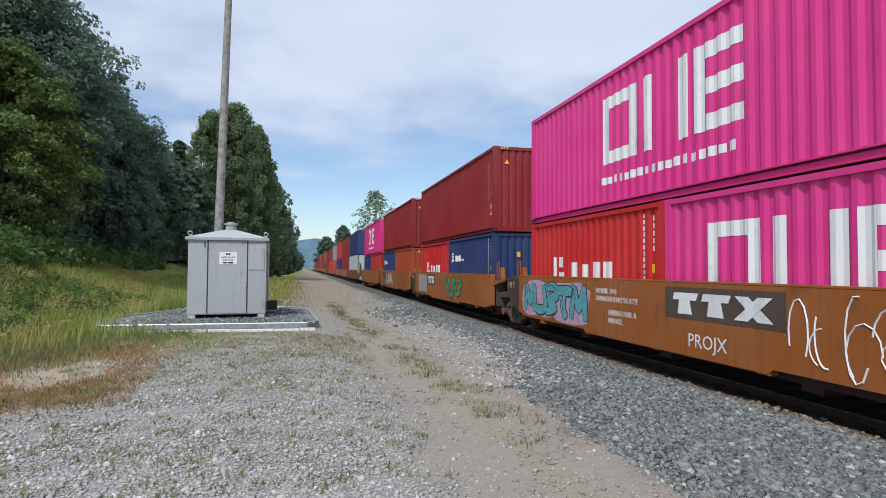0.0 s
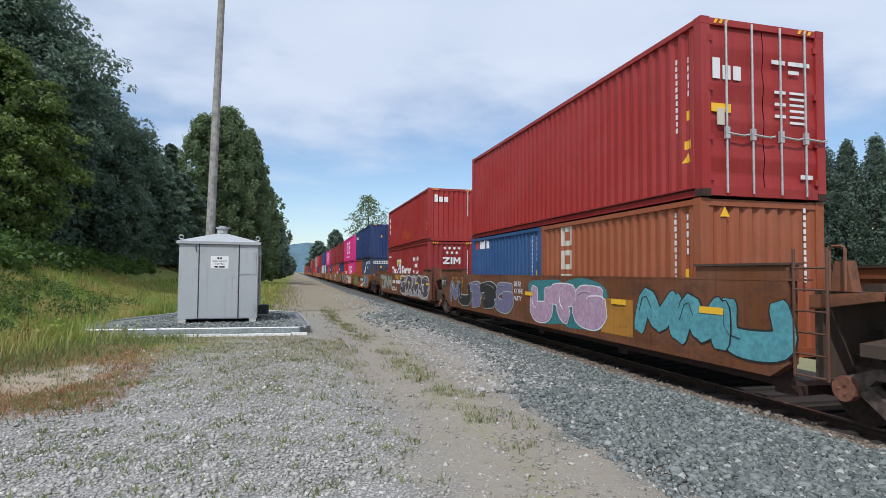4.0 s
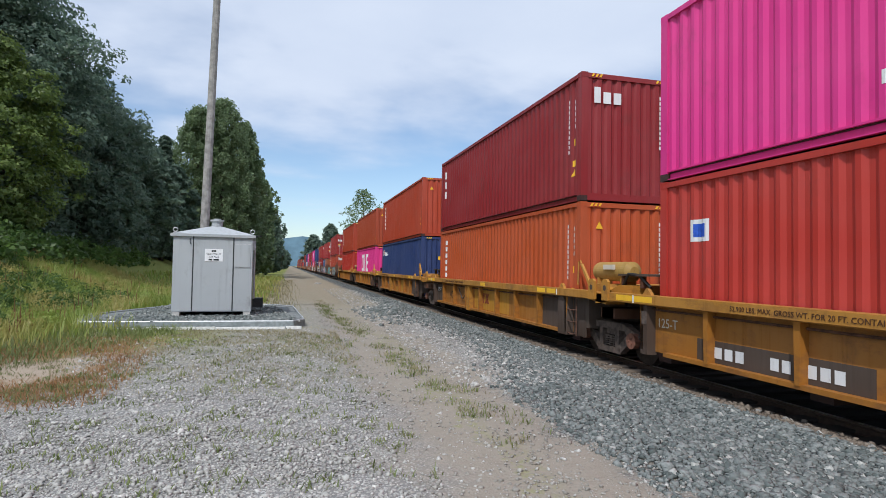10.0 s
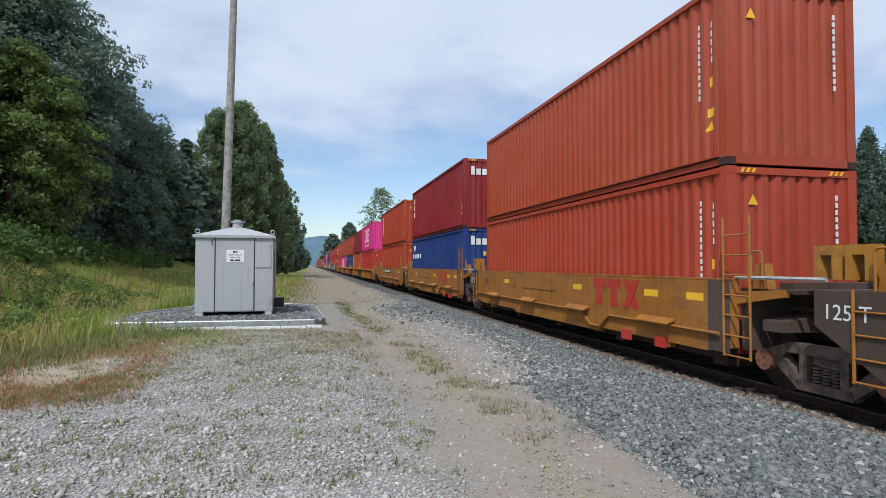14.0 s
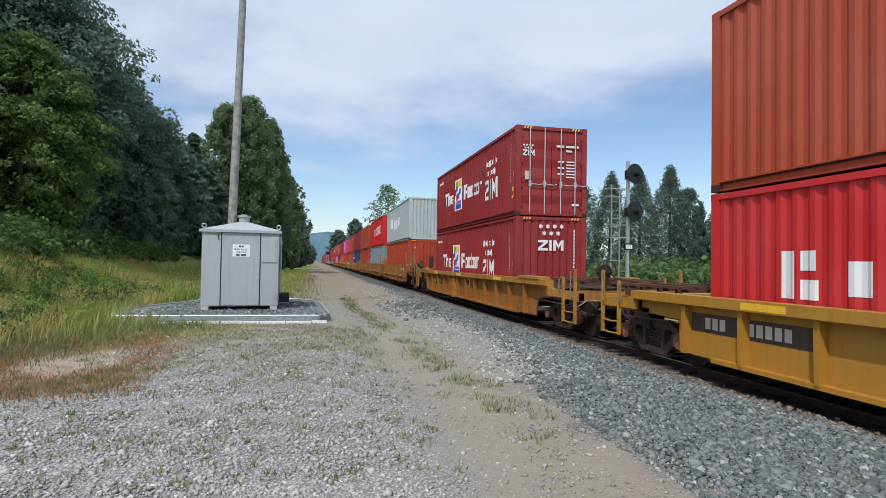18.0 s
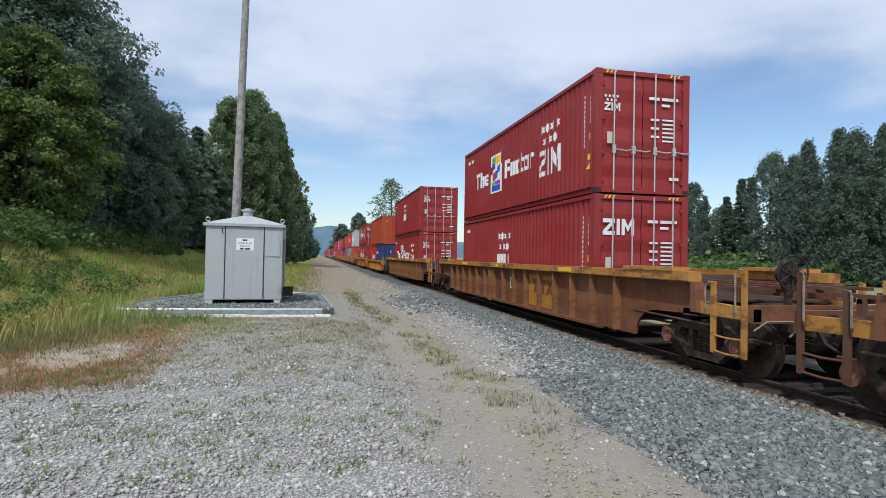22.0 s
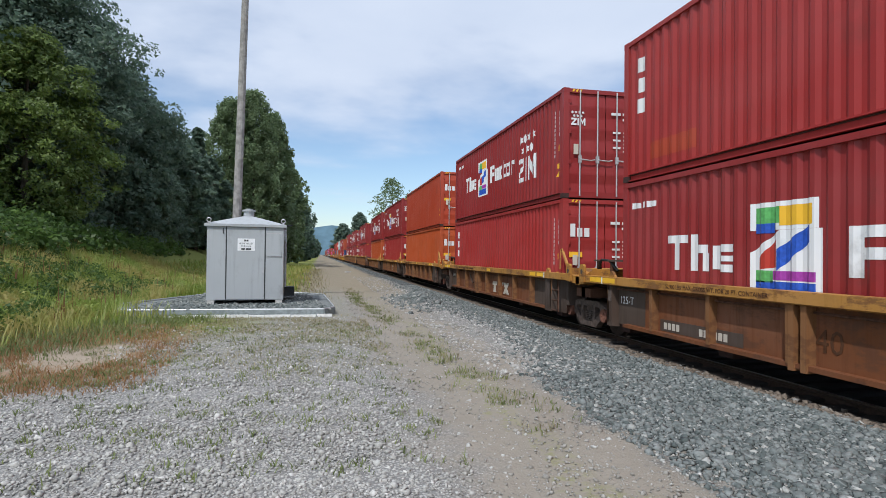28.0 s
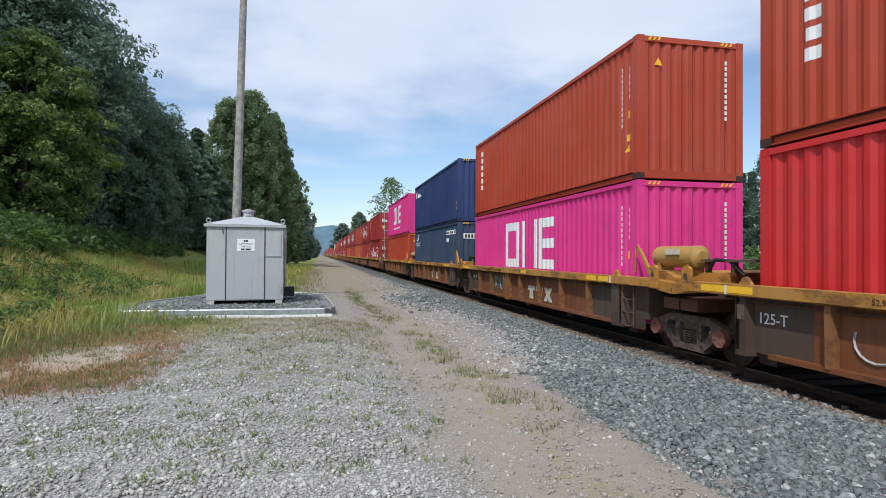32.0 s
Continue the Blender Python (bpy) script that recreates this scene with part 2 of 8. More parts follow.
M["oily_shaded_tie"] = tie_material()
M["rod"] = plain("galvanised_lock_rod", (0.50, 0.50, 0.50), 0.45, 0.4, 0.15)
M["rubber"] = plain("black_rubber", (0.02, 0.02, 0.02), 0.7)
M["under"] = plain("dark_underframe", (0.05, 0.025, 0.022), 0.8)

# ---------------------------------------------------------------- mesh helpers


class Geo:
    """Collects boxes, prisms, tubes and strips into one mesh."""

    def __init__(self):
        self.v, self.f = [], []

    def box(self, x0, x1, y0, y1, z0, z1):
        k = len(self.v)
        self.v += [(x0, y0, z0), (x1, y0, z0), (x1, y1, z0), (x0, y1, z0), (x0, y0, z1), (x1, y0, z1), (x1, y1, z1), (x0, y1, z1)]
        self.f += [tuple(k + i for i in q) for q in ((3, 2, 1, 0), (4, 5, 6, 7), (0, 1, 5, 4), (1, 2, 6, 5), (2, 3, 7, 6), (3, 0, 4, 7))]
        return self

    def prism(self, poly, a, b, axis="x"):
        """A polygon of (y, z) pushed along x, or of (x, z) along y, or of (x, y) along z."""
        k, n = len(self.v), len(poly)
        put = {"x": lambda p, s: (s, p[0], p[1]), "y": lambda p, s: (p[0], s, p[1]), "z": lambda p, s: (p[0], p[1], s)}[axis]
        self.v += [put(p, a) for p in poly] + [put(p, b) for p in poly]
        self.f += [tuple(k + i for i in range(n))[::-1], tuple(k + n + i for i in range(n))]
        self.f += [(k + i, k + (i + 1) % n, k + n + (i + 1) % n, k + n + i) for i in range(n)]
        return self

    def tube(self, points, r, n=6):
        """A bent bar through the points."""
        pts = [Vector(p) for p in points]
        k = len(self.v)
        for i, p in enumerate(pts):
            d = (pts[min(i + 1, len(pts) - 1)] - pts[max(i - 1, 0)]).normalized()
            u = d.cross(Vector((0, 0, 1)) if abs(d.z) < 0.9 else Vector((1, 0, 0))).normalized()
            w = d.cross(u)
            rr = r[i] if isinstance(r, (list, tuple)) else r
            self.v += [tuple(p + (u * math.cos(6.2832 * j / n) + w * math.sin(6.2832 * j / n)) * rr) for j in range(n)]
        for i in range(len(pts) - 1):
            self.f += [(k + i * n + j, k + i * n + (j + 1) % n, k + (i + 1) * n + (j + 1) % n, k + (i + 1) * n + j) for j in range(n)]
        self.f += [tuple(k + j for j in range(n))[::-1], tuple(k + (len(pts) - 1) * n + j for j in range(n))]
        return self

    def disc(self, c, axis, r, h, n=20):
        d = Vector(axis).normalized() * h / 2
        return self.tube([Vector(c) - d, Vector(c) + d], r, n)

    def strip(self, a, b):
        """Quads between two rows of points."""
        k, n = len(self.v), len(a)
        self.v += list(a) + list(b)
        self.f += [(k + i, k + i + 1, k + n + i + 1, k + n + i) for i in range(n - 1)]
        return self

    def mesh(self, name):
        me = bpy.data.meshes.new(name)
        me.from_pydata(self.v, [], self.f)
        return me


def part(name, geo, material, parent=None, label="", loc=None, kind=""):
    """Links a Geo or a mesh as one object, under a thing or a part."""
    me = geo.mesh(name) if isinstance(geo, Geo) else geo
    if not me.materials:
        me.materials.append(material)
    ob = new(name, me)
    if parent is not None:
        ob.parent = parent
    if loc:
        ob.location = loc
    return tagged(ob, label, kind=kind)


KEPT = {}


def piece(name, key, make, material, parent, loc=None, label=""):
    """A part whose mesh is shared by all pieces with the same key and material."""
    k = (key, material.name)
    if k not in KEPT:
        KEPT[k] = make().mesh(name)
        KEPT[k].materials.append(material)
    return part(name, KEPT[k], material, parent, label, loc)


def thing(name, label, category, group="", loc=(0, 0, 0)):
    ob = tagged(new(name), label, category, group)
    ob.location = loc
    return ob


def writing(name, body, size, material, parent, m, label="", align="LEFT"):
    """Flat letters as a mesh, standing at the pose m on its parent."""
    cu = bpy.data.curves.new(name, "FONT")
    cu.resolution_u = 2
    cu.body, cu.size, cu.extrude, cu.align_x = body, size, 0.0015, align
    tmp = bpy.data.objects.new(name, cu)
    me = bpy.data.meshes.new_from_object(tmp)
    bpy.data.objects.remove(tmp)
    bpy.data.curves.remove(cu)
    ob = part(name, me, material, parent, label)
    ob.matrix_local = m
    return ob


def on_side(y, z, x=-1.455):
    """The pose of letters on the camera's side of a car, running back along it."""
    return Matrix.Translation((x, y, z)) @ Matrix(((0, 0, -1, 0), (-1, 0, 0, 0), (0, 1, 0, 0), (0, 0, 0, 1)))


# ---------------------------------------------------------------- ground
RAIL_TOP, TRACK_X = -0.165, 7.42


def smooth(a, b, x):
    t = np.clip((x - a) / (b - a), 0, 1)
    return t * t * (3 - 2 * t)


def ground_z(x, y):
    x, y = np.asarray(x, float), np.asarray(y, float)
    z = -0.12 + 0.0 * x
    z = z + 0.13 * smooth(1.7, 0.2, x) * smooth(8.0, 14.5, y) * smooth(-14, -5, x)
    bank = smooth(-5.6, -12.5, x + 0.012 * (y - 15)) * smooth(2, 12, y)
    z = z + 2.3 * bank + 0.5 * smooth(-12, -25, x)
    z = z - 0.10 * smooth(3.8, 4.8, x) + 0.03 * smooth(4.9, 5.4, x) - 0.085 * smooth(5.5, 5.95, x) - 0.03 * smooth(6.35, 6.6, x) + 0.10 * smooth(8.1, 8.4, x) - 0.5 * smooth(9.3, 12.0, x)
    z = z + 0.06 * smooth(9.5, 4.0, y) * smooth(3.6, 5.2, x) * smooth(6.35, 6.1, x)
    z = z + 0.36 * np.exp(-(((x - 3.7) / 0.55) ** 2 + ((y - 21.0) / 1.7) ** 2))
    z = z + 0.05 * np.sin(x * 1.3 + 0.7) * np.sin(y * 0.8) * smooth(-4, -7, x)
    z = z - 0.025 * np.exp(-((x - 1.65) / 0.35) ** 2) - 0.025 * np.exp(-((x - 2.95) / 0.3) ** 2)
    return z


def gz(x, y):
    return float(ground_z(x, y))


gx = np.concatenate([-np.geomspace(2500, 17, 26), np.arange(-16, 13.01, 0.3), np.geomspace(14, 2500, 26)])
gy = np.concatenate([-np.geomspace(600, 7, 14), np.arange(-6, 32, 0.35), np.geomspace(33, 4000, 60)])
GX, GY = np.meshgrid(gx, gy)
rough = np.array([noise.noise((a * 1.7, b * 1.7, 0.0)) for a, b in zip(GX.ravel(), GY.ravel())]).reshape(GX.shape)
GZ = ground_z(GX, GY) + 0.018 * rough * smooth(60, 20, GY)
nx, ny = len(gx), len(gy)
quads = [(j * nx + i, j * nx + i + 1, (j + 1) * nx + i + 1, (j + 1) * nx + i) for j in range(ny - 1) for i in range(nx - 1)]
ground_mesh = bpy.data.meshes.new("ground")
ground_mesh.from_pydata(np.stack([GX.ravel(), GY.ravel(), GZ.ravel()], 1).tolist(), [], quads)
ground_mesh.polygons.foreach_set("use_smooth", [True] * len(quads))


def ground_material():
    m, n, l, b = shader("gravel_dirt_and_grass", 0.95, 0.0, 0.15)
    tc, sep = n.new("ShaderNodeTexCoord"), n.new("ShaderNodeSeparateXYZ")
    l.new(tc.outputs["Object"], sep.inputs[0])
    X, Y = sep.outputs["X"], sep.outputs["Y"]
    wob = noise_of(n, l, 0.55, 4.0)
    fine = noise_of(n, l, 9.0, 5.0, rough=0.7)
    grit = noise_of(n, l, 60.0, 3.0, rough=0.7)

    def op(kind, p, q):
        o = n.new("ShaderNodeMath")
        o.operation = kind
        for i, v in enumerate((p, q)):
            if isinstance(v, (int, float)):
                o.inputs[i].default_value = v
            else:
                l.new(v, o.inputs[i])
        return o.outputs[0]

    wx = op("ADD", X, op("MULTIPLY", op("SUBTRACT", wob, 0.5), 2.2))
    wx = op("ADD", wx, op("MULTIPLY", op("SUBTRACT", fine, 0.5), 0.7))
    wy = op("ADD", Y, op("MULTIPLY", op("SUBTRACT", wob, 0.5), 5.0))
    wy = op("ADD", wy, op("MULTIPLY", op("SUBTRACT", fine, 0.5), 2.0))

    def band(v, a0, a1, b0, b1):
        return op("MULTIPLY", ranged(n, l, v, a0, a1), ranged(n, l, v, b0, b1, 1.0, 0.0))

    vor = n.new("ShaderNodeTexVoronoi")
    vor.inputs["Scale"].default_value = 36.0
    l.new(tc.outputs["Object"], vor.inputs["Vector"])
    hue = n.new("ShaderNodeSeparateColor")
    l.new(vor.outputs["Color"], hue.inputs[0])
    gravel = mixed(n, l, hue.outputs[0], (0.33, 0.32, 0.295), (0.50, 0.485, 0.455))
    # shade in the crevices between stones is put into the gravel's colour
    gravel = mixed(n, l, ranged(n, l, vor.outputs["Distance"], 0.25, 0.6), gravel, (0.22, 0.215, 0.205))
    dirt = mixed(n, l, fine, (0.250, 0.220, 0.178), (0.350, 0.315, 0.262))
    dirt = mixed(n, l, ranged(n, l, grit, 0.55, 0.7, 0.0, 0.5), dirt, (0.31, 0.28, 0.235))
    ballast = mixed(n, l, hue.outputs[1], (0.135, 0.155, 0.150), (0.25, 0.27, 0.262))
    # ballast gaps coloured near black for the shade between its stones
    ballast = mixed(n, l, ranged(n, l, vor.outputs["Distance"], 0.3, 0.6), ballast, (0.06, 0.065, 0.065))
    grass = mixed(n, l, fine, (0.13, 0.18, 0.04), (0.30, 0.29, 0.09))
    sparse = mixed(n, l, ranged(n, l, fine, 0.40, 0.66, 0.1, 0.8), gravel, (0.28, 0.265, 0.165))
    dry = mixed(n, l, fine, (0.27, 0.135, 0.06), (0.38, 0.24, 0.13))
    sand = mixed(n, l, fine, (0.30, 0.24, 0.18), (0.44, 0.37, 0.29))
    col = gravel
    col = mixed(n, l, op("MULTIPLY", ranged(n, l, wy, 7.5, 12.5), ranged(n, l, wx, 0.6, 1.4, 1.0, 0.0)), col, sparse)
    col = mixed(n, l, band(wx, 0.7, 1.45, 3.1, 3.6), col, dirt)
    col = mixed(n, l, op("MULTIPLY", band(wx, 1.9, 2.1, 2.2, 2.5), ranged(n, l, fine, 0.45, 0.62)), col, (0.27, 0.26, 0.15))
    col = mixed(n, l, op("MULTIPLY", ranged(n, l, wx, 2.9, 3.3), ranged(n, l, fine, 0.35, 0.6)), col, gravel)
    track = mixed(n, l, ranged(n, l, fine, 0.4, 0.65), mixed(n, l, wob, (0.25, 0.20, 0.15), (0.34, 0.285, 0.22)), (0.24, 0.225, 0.15))
    col = mixed(n, l, ranged(n, l, wy, 19, 30), col, mixed(n, l, ranged(n, l, wx, -1.5, -0.5), grass, track))
    col = mixed(n, l, op("MULTIPLY", ranged(n, l, wx, -2.1, -3.3), ranged(n, l, wy, 7.2, 9.6)), col, dry)
    col = mixed(n, l, op("MULTIPLY", band(wx, -4.9, -4.3, -3.2, -2.8), band(wy, 8.7, 9.3, 11.0, 11.8)), col, sand)
    col = mixed(n, l, op("MULTIPLY", ranged(n, l, wx, -1.2, -2.4), ranged(n, l, wy, 11.3, 13.0)), col, grass)
    col = mixed(n, l, ranged(n, l, wx, -5.2, -6.4), col, grass)
    edge = op("ADD", wx, ranged(n, l, Y, 6.0, 13.0, 0.0, -1.3))
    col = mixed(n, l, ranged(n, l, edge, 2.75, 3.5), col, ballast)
    col = mixed(n, l, op("MULTIPLY", ranged(n, l, wx, 5.7, 6.4), ranged(n, l, fine, 0.3, 0.6, 0.35, 0.95)), col, (0.17, 0.125, 0.095))
    # shade beneath the train, on an oily bed, painted into the ground
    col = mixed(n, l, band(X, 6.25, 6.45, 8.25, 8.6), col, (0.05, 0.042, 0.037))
    field = mixed(n, l, fine, (0.17, 0.19, 0.085), (0.30, 0.28, 0.16))
    col = mixed(n, l, ranged(n, l, X, 9.5, 12.0), col, field)
    l.new(col, b.inputs["Base Color"])
    bumped(n, l, b, op("ADD", op("MULTIPLY", vor.outputs["Distance"], -0.4), op("ADD", fine, op("MULTIPLY", grit, 0.5))), 0.7, 0.025)
    return m


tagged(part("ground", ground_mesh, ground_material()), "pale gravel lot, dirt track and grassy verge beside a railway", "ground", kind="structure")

# ---------------------------------------------------------------- track


def rail_profile(side):
    c = TRACK_X + side * 0.7535
    return [(c - 0.07, RAIL_TOP - 0.17), (c + 0.07, RAIL_TOP - 0.17), (c + 0.07, RAIL_TOP - 0.155), (c + 0.01, RAIL_TOP - 0.12),
            (c + 0.01, RAIL_TOP - 0.05), (c + 0.036, RAIL_TOP - 0.035), (c + 0.036, RAIL_TOP - 0.004), (c - 0.036, RAIL_TOP - 0.004),
            (c - 0.036, RAIL_TOP - 0.035), (c - 0.01, RAIL_TOP - 0.05), (c - 0.01, RAIL_TOP - 0.12), (c - 0.07, RAIL_TOP - 0.155)]


track = tagged(new("railway_track"), "single railway track with rusty rails on timber ties", "railway track", kind="structure")
for side in (-1, 1):
    rail = part("rail", Geo().prism(rail_profile(side), -40, 900, "y"), M["rail"], track)
    c = TRACK_X + side * 0.7535
    part("rail_head", Geo().box(c - 0.03, c + 0.03, -40, 900, RAIL_TOP - 0.0038, RAIL_TOP), M["railtop"], rail, "polished running surface")
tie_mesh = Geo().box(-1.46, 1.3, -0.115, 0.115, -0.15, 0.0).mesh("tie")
tie_mesh.materials.append(M["oily_shaded_tie"])
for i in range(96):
    part("tie", tie_mesh, M["oily_shaded_tie"], track, loc=(TRACK_X + random.uniform(-0.06, 0.06), 1.5 + i * 0.5, RAIL_TOP - 0.095))
far_ties = Geo()
for i in range(300):
    far_ties.box(TRACK_X - 1.3, TRACK_X + 1.3, 49.5 + i * 0.5, 49.73 + i * 0.5, RAIL_TOP - 0.19, RAIL_TOP - 0.095)
part("far_ties", far_ties, M["tie"], track, kind="stuff")

# ---------------------------------------------------------------- containers
TALL, LONG = 2.896, 12.192
PITCH, DEEP = 0.278, 0.036


def corr(d):
    """How far the corrugated wall stands back, d metres behind the container's leading end."""
    u = ((d - 0.2) % PITCH) / PITCH
    return 0.0 if u < 0.26 else (u - 0.26) / 0.24 * DEEP if u < 0.5 else DEEP if u < 0.76 else (1 - u) / 0.24 * DEEP


def breaks(d0, d1):
    out, k = [d0], math.floor((d0 - 0.2) / PITCH)
    while True:
        for u in (0.0, 0.26, 0.5, 0.76):
            d = 0.2 + (k + u) * PITCH
            if d >= d1:
                return out + [d1]
            if d > d0:
                out.append(d)
        k += 1


def side_wall(length, sign, tall):
    ds = breaks(0.17, length - 0.17)
    low = [(sign * (1.192 - corr(d)), -d, 0.15) for d in ds]
    return Geo().strip(low, [(x, y, tall - 0.09) for x, y, z in low])


def end_wall(y, sign, tall):
    pts = []
    x = -1.06
    while x < 1.06:
        pts += [(x, y, 0), (x + 0.10, y, 0), (x + 0.15, y - sign * 0.045, 0), (x + 0.20, y - sign * 0.045, 0)]
        x += 0.25
    pts = [p for p in pts if p[0] < 1.06] + [(1.06, y, 0)]
    return Geo().strip([(a, b, 0.15) for a, b, c in pts], [(a, b, tall - 0.10) for a, b, c in pts])


def door_leaf(x0, x1, tall):
    zs = [0.16, 0.36, 0.40, 0.62, 0.66, 0.92, 0.96, 1.22, 1.26, 1.52, 1.56, 1.82, 1.86, 2.12, 2.16, tall - 0.476, tall - 0.436, tall - 0.12]
    g = Geo()
    a = [(x0, (0.0 if i % 4 in (0, 3) else 0.03), z) for i, z in enumerate(zs)]
    return g.strip(a, [(x1, y, z) for x, y, z in a])


def castings_geo():
    return Geo().prism([(-0.081, 0), (0.081, 0), (0.081, 0.118), (-0.081, 0.118)], -0.089, 0.089, "y")


def decal(shapes, sink=-0.004):
    """Painted marks that follow the corrugation: trapezoids (d0, low0, high0, d1, low1, high1)."""
    g = Geo()
    for d0, l0, h0, d1, l1, h1 in shapes:
        ds = breaks(d0, d1)
        lo, hi = [], []
        for d in ds:
            t = (d - d0) / (d1 - d0)
            x = -1.192 + corr(d) + sink
            lo.append((x, -d, l0 + (l1 - l0) * t))
            hi.append((x, -d, h0 + (h1 - h0) * t))
        g.strip(lo, hi)
    return g


def bar(d0, d1, z0, z1):
    return (d0, z0, z1, d1, z0, z1)


def blocks(d0, d1, z0, z1, n, gap=0.3):
    """A row of n plain blocks in place of a word."""
    w = (d1 - d0) / n
    return [bar(d0 + i * w, d0 + (i + 1 - gap) * w, z0, z1 if i % 3 != 1 else z1 - 0.12 * (z1 - z0)) for i in range(n)]


def column(d0, d1, z0, z1, n, gap=0.3):
    """A column of n plain blocks in place of upright lettering."""
    h = (z1 - z0) / n
    return [bar(d0 + (0.12 * (d1 - d0) if i % 3 == 1 else 0), d1, z0 + i * h, z0 + (i + 1 - gap) * h) for i in range(n)]


def star(d, z, r):
    """A six-pointed star in eight shapes that do not overlap."""
    h, a, b, c = 0.5 * r, 0.289 * r, 0.577 * r, 0.866 * r
    return [(d - b, z - h, z + h, d - a, z - h, z + h), (d - a, z - h, z + h, d, z - r, z + r), (d, z - r, z + r, d + a, z - h, z + h), (d + a, z - h, z + h, d + b, z - h, z + h),
            (d - c, z + h - 0.004, z + h, d - b, z, z + h), (d - c, z - h, z - h + 0.004, d - b, z - h, z), (d + b, z, z + h, d + c, z + h - 0.004, z + h), (d + b, z - h, z, d + c, z - h, z - h + 0.004)]


def mark_big_blocks(d, z, w, h):
    """The pink line's emblem as plain shapes: a square ring, a pair of posts, three bars on a post."""
    a, s = 0.185 * h, w / 4.0
    out = [bar(d, d + a, z, z + h), bar(d + 1.25 * s - a, d + 1.25 * s, z, z + h), bar(d + a, d + 1.25 * s - a, z, z + a), bar(d + a, d + 1.25 * s - a, z + h - a, z + h)]
    n0 = d + 1.47 * s
    out += [bar(n0, n0 + a, z, z + h), bar(n0 + 1.31 * s - a, n0 + 1.31 * s, z, z + h)]
    e0 = d + 2.94 * s
    out += [bar(e0, e0 + a, z, z + h)] + [bar(e0 + a, e0 + 1.06 * s, z + k * (h - a) / 2, z + k * (h - a) / 2 + a) for k in range(3)]
    return out


DECO = {}


def deco(key):
    def keep(fn):
        DECO[key] = fn
        return fn
    return keep


def put_mark(ob, shapes, mat, name="marking", label="", sink=-0.004):
    if name in ("emblem", "slogan") and len(shapes) <= 40:
        for i, sh in enumerate(shapes):
            part(name + "_block", decal([sh], sink - 0.0009 * (i % 7)), mat, ob, label)
        return None
    return part(name, decal(shapes, sink), mat, ob, label, kind="stuff" if name in ("serial_marks", "lettering", "number_bars", "upright_lettering") else "")


@deco("one_upper")
def one_upper(ob, m):
    put_mark(ob, mark_big_blocks(3.90, 0.97, 4.02, 1.42), M["white"], "emblem", "large white block emblem")
    put_mark(ob, blocks(3.85, 7.85, 0.54, 0.70, 18), M["white"], "lettering", "small white lettering as bars")


@deco("one_lower")
def one_lower(ob, m):
    put_mark(ob, mark_big_blocks(3.86, 0.98, 4.1, 1.45), M["white"], "emblem", "large white block emblem")


@deco("one_small")
def one_small(ob, m):
    put_mark(ob, mark_big_blocks(1.08, 0.85, 3.44, 1.25), M["white"], "emblem", "white block emblem")


@deco("kline_small")
def kline_small(ob, m):
    put_mark(ob, [bar(1.4, 1.62, 1.02, 1.66), bar(1.70, 1.95, 1.40, 1.66), bar(1.70, 1.98, 1.02, 1.28)] + blocks(2.4, 4.4, 1.1, 1.52, 4, 0.35), M["white"], "emblem", "white serif emblem as plain shapes")


@deco("kline_big")
def kline_big(ob, m):
    s = [bar(4.08, 4.36, 1.20, 1.80), bar(3.92, 4.5, 1.10, 1.20), bar(3.92, 4.5, 1.80, 1.90), (4.36, 1.42, 1.60, 4.85, 1.72, 1.88), (4.40, 1.40, 1.56, 5.0, 1.10, 1.24), bar(3.60, 3.70, 1.78, 1.90), bar(3.74, 3.84, 1.78, 1.90)]
    s += [bar(5.55, 5.85, 1.2, 2.0), bar(5.85, 6.35, 1.2, 1.36)]
    s += [bar(6.8, 7.1, 1.2, 2.0), bar(6.65, 7.25, 1.2, 1.3), bar(6.65, 7.25, 1.9, 2.0)]
    s += [bar(7.6, 7.85, 1.2, 2.0), bar(8.45, 8.7, 1.2, 2.0), bar(9.1, 9.4, 1.2, 2.0), bar(9.4, 9.95, 1.2, 1.34), bar(9.4, 9.8, 1.55, 1.68), bar(9.4, 9.95, 1.86, 2.0)]
    put_mark(ob, s, M["white"], "emblem", "large white serif emblem as plain shapes")


@deco("nyk")
def nyk(ob, m, k=1.0):
    put_mark(ob, [(0.29, 2.12, 2.50, 0.70, 2.20, 2.50)], M["white"], "pennant")
    put_mark(ob, [bar(0.32, 0.70, 2.27, 2.32), bar(0.32, 0.70, 2.39, 2.44)], M["red_mark"], "pennant_stripes", sink=-0.006)
    put_mark(ob, blocks(0.98, 1.85, 2.12, 2.36, 3, 0.25) + blocks(1.9, 2.40, 2.14, 2.22, 4), M["white"], "lettering")


@deco("nyk_small")
def nyk_small(ob, m):
    put_mark(ob, [(0.45, 1.6, 2.0, 0.8, 1.68, 2.0)], M["white"], "pennant")
    put_mark(ob, [bar(0.47, 0.8, 1.76, 1.81), bar(0.47, 0.8, 1.88, 1.93)], M["red_mark"], "pennant_stripes", sink=-0.006)
    put_mark(ob, blocks(1.0, 1.85, 1.65, 1.9, 3, 0.25) + blocks(1.9, 2.3, 1.67, 1.75, 4), M["white"], "lettering")


def wing(d, z, k):
    out = []
    for i in range(6):
        a = i / 6
        out.append((d + k * (0.15 + 0.28 * i), z + k * (0.28 + 0.13 * i), z + k * (0.36 + 0.14 * i), d + k * (1.3 + 0.16 * i), z + k * (0.34 + 0.14 * i) + 0.1 * k, z + k * (0.46 + 0.15 * i) + 0.14 * k))
    return out


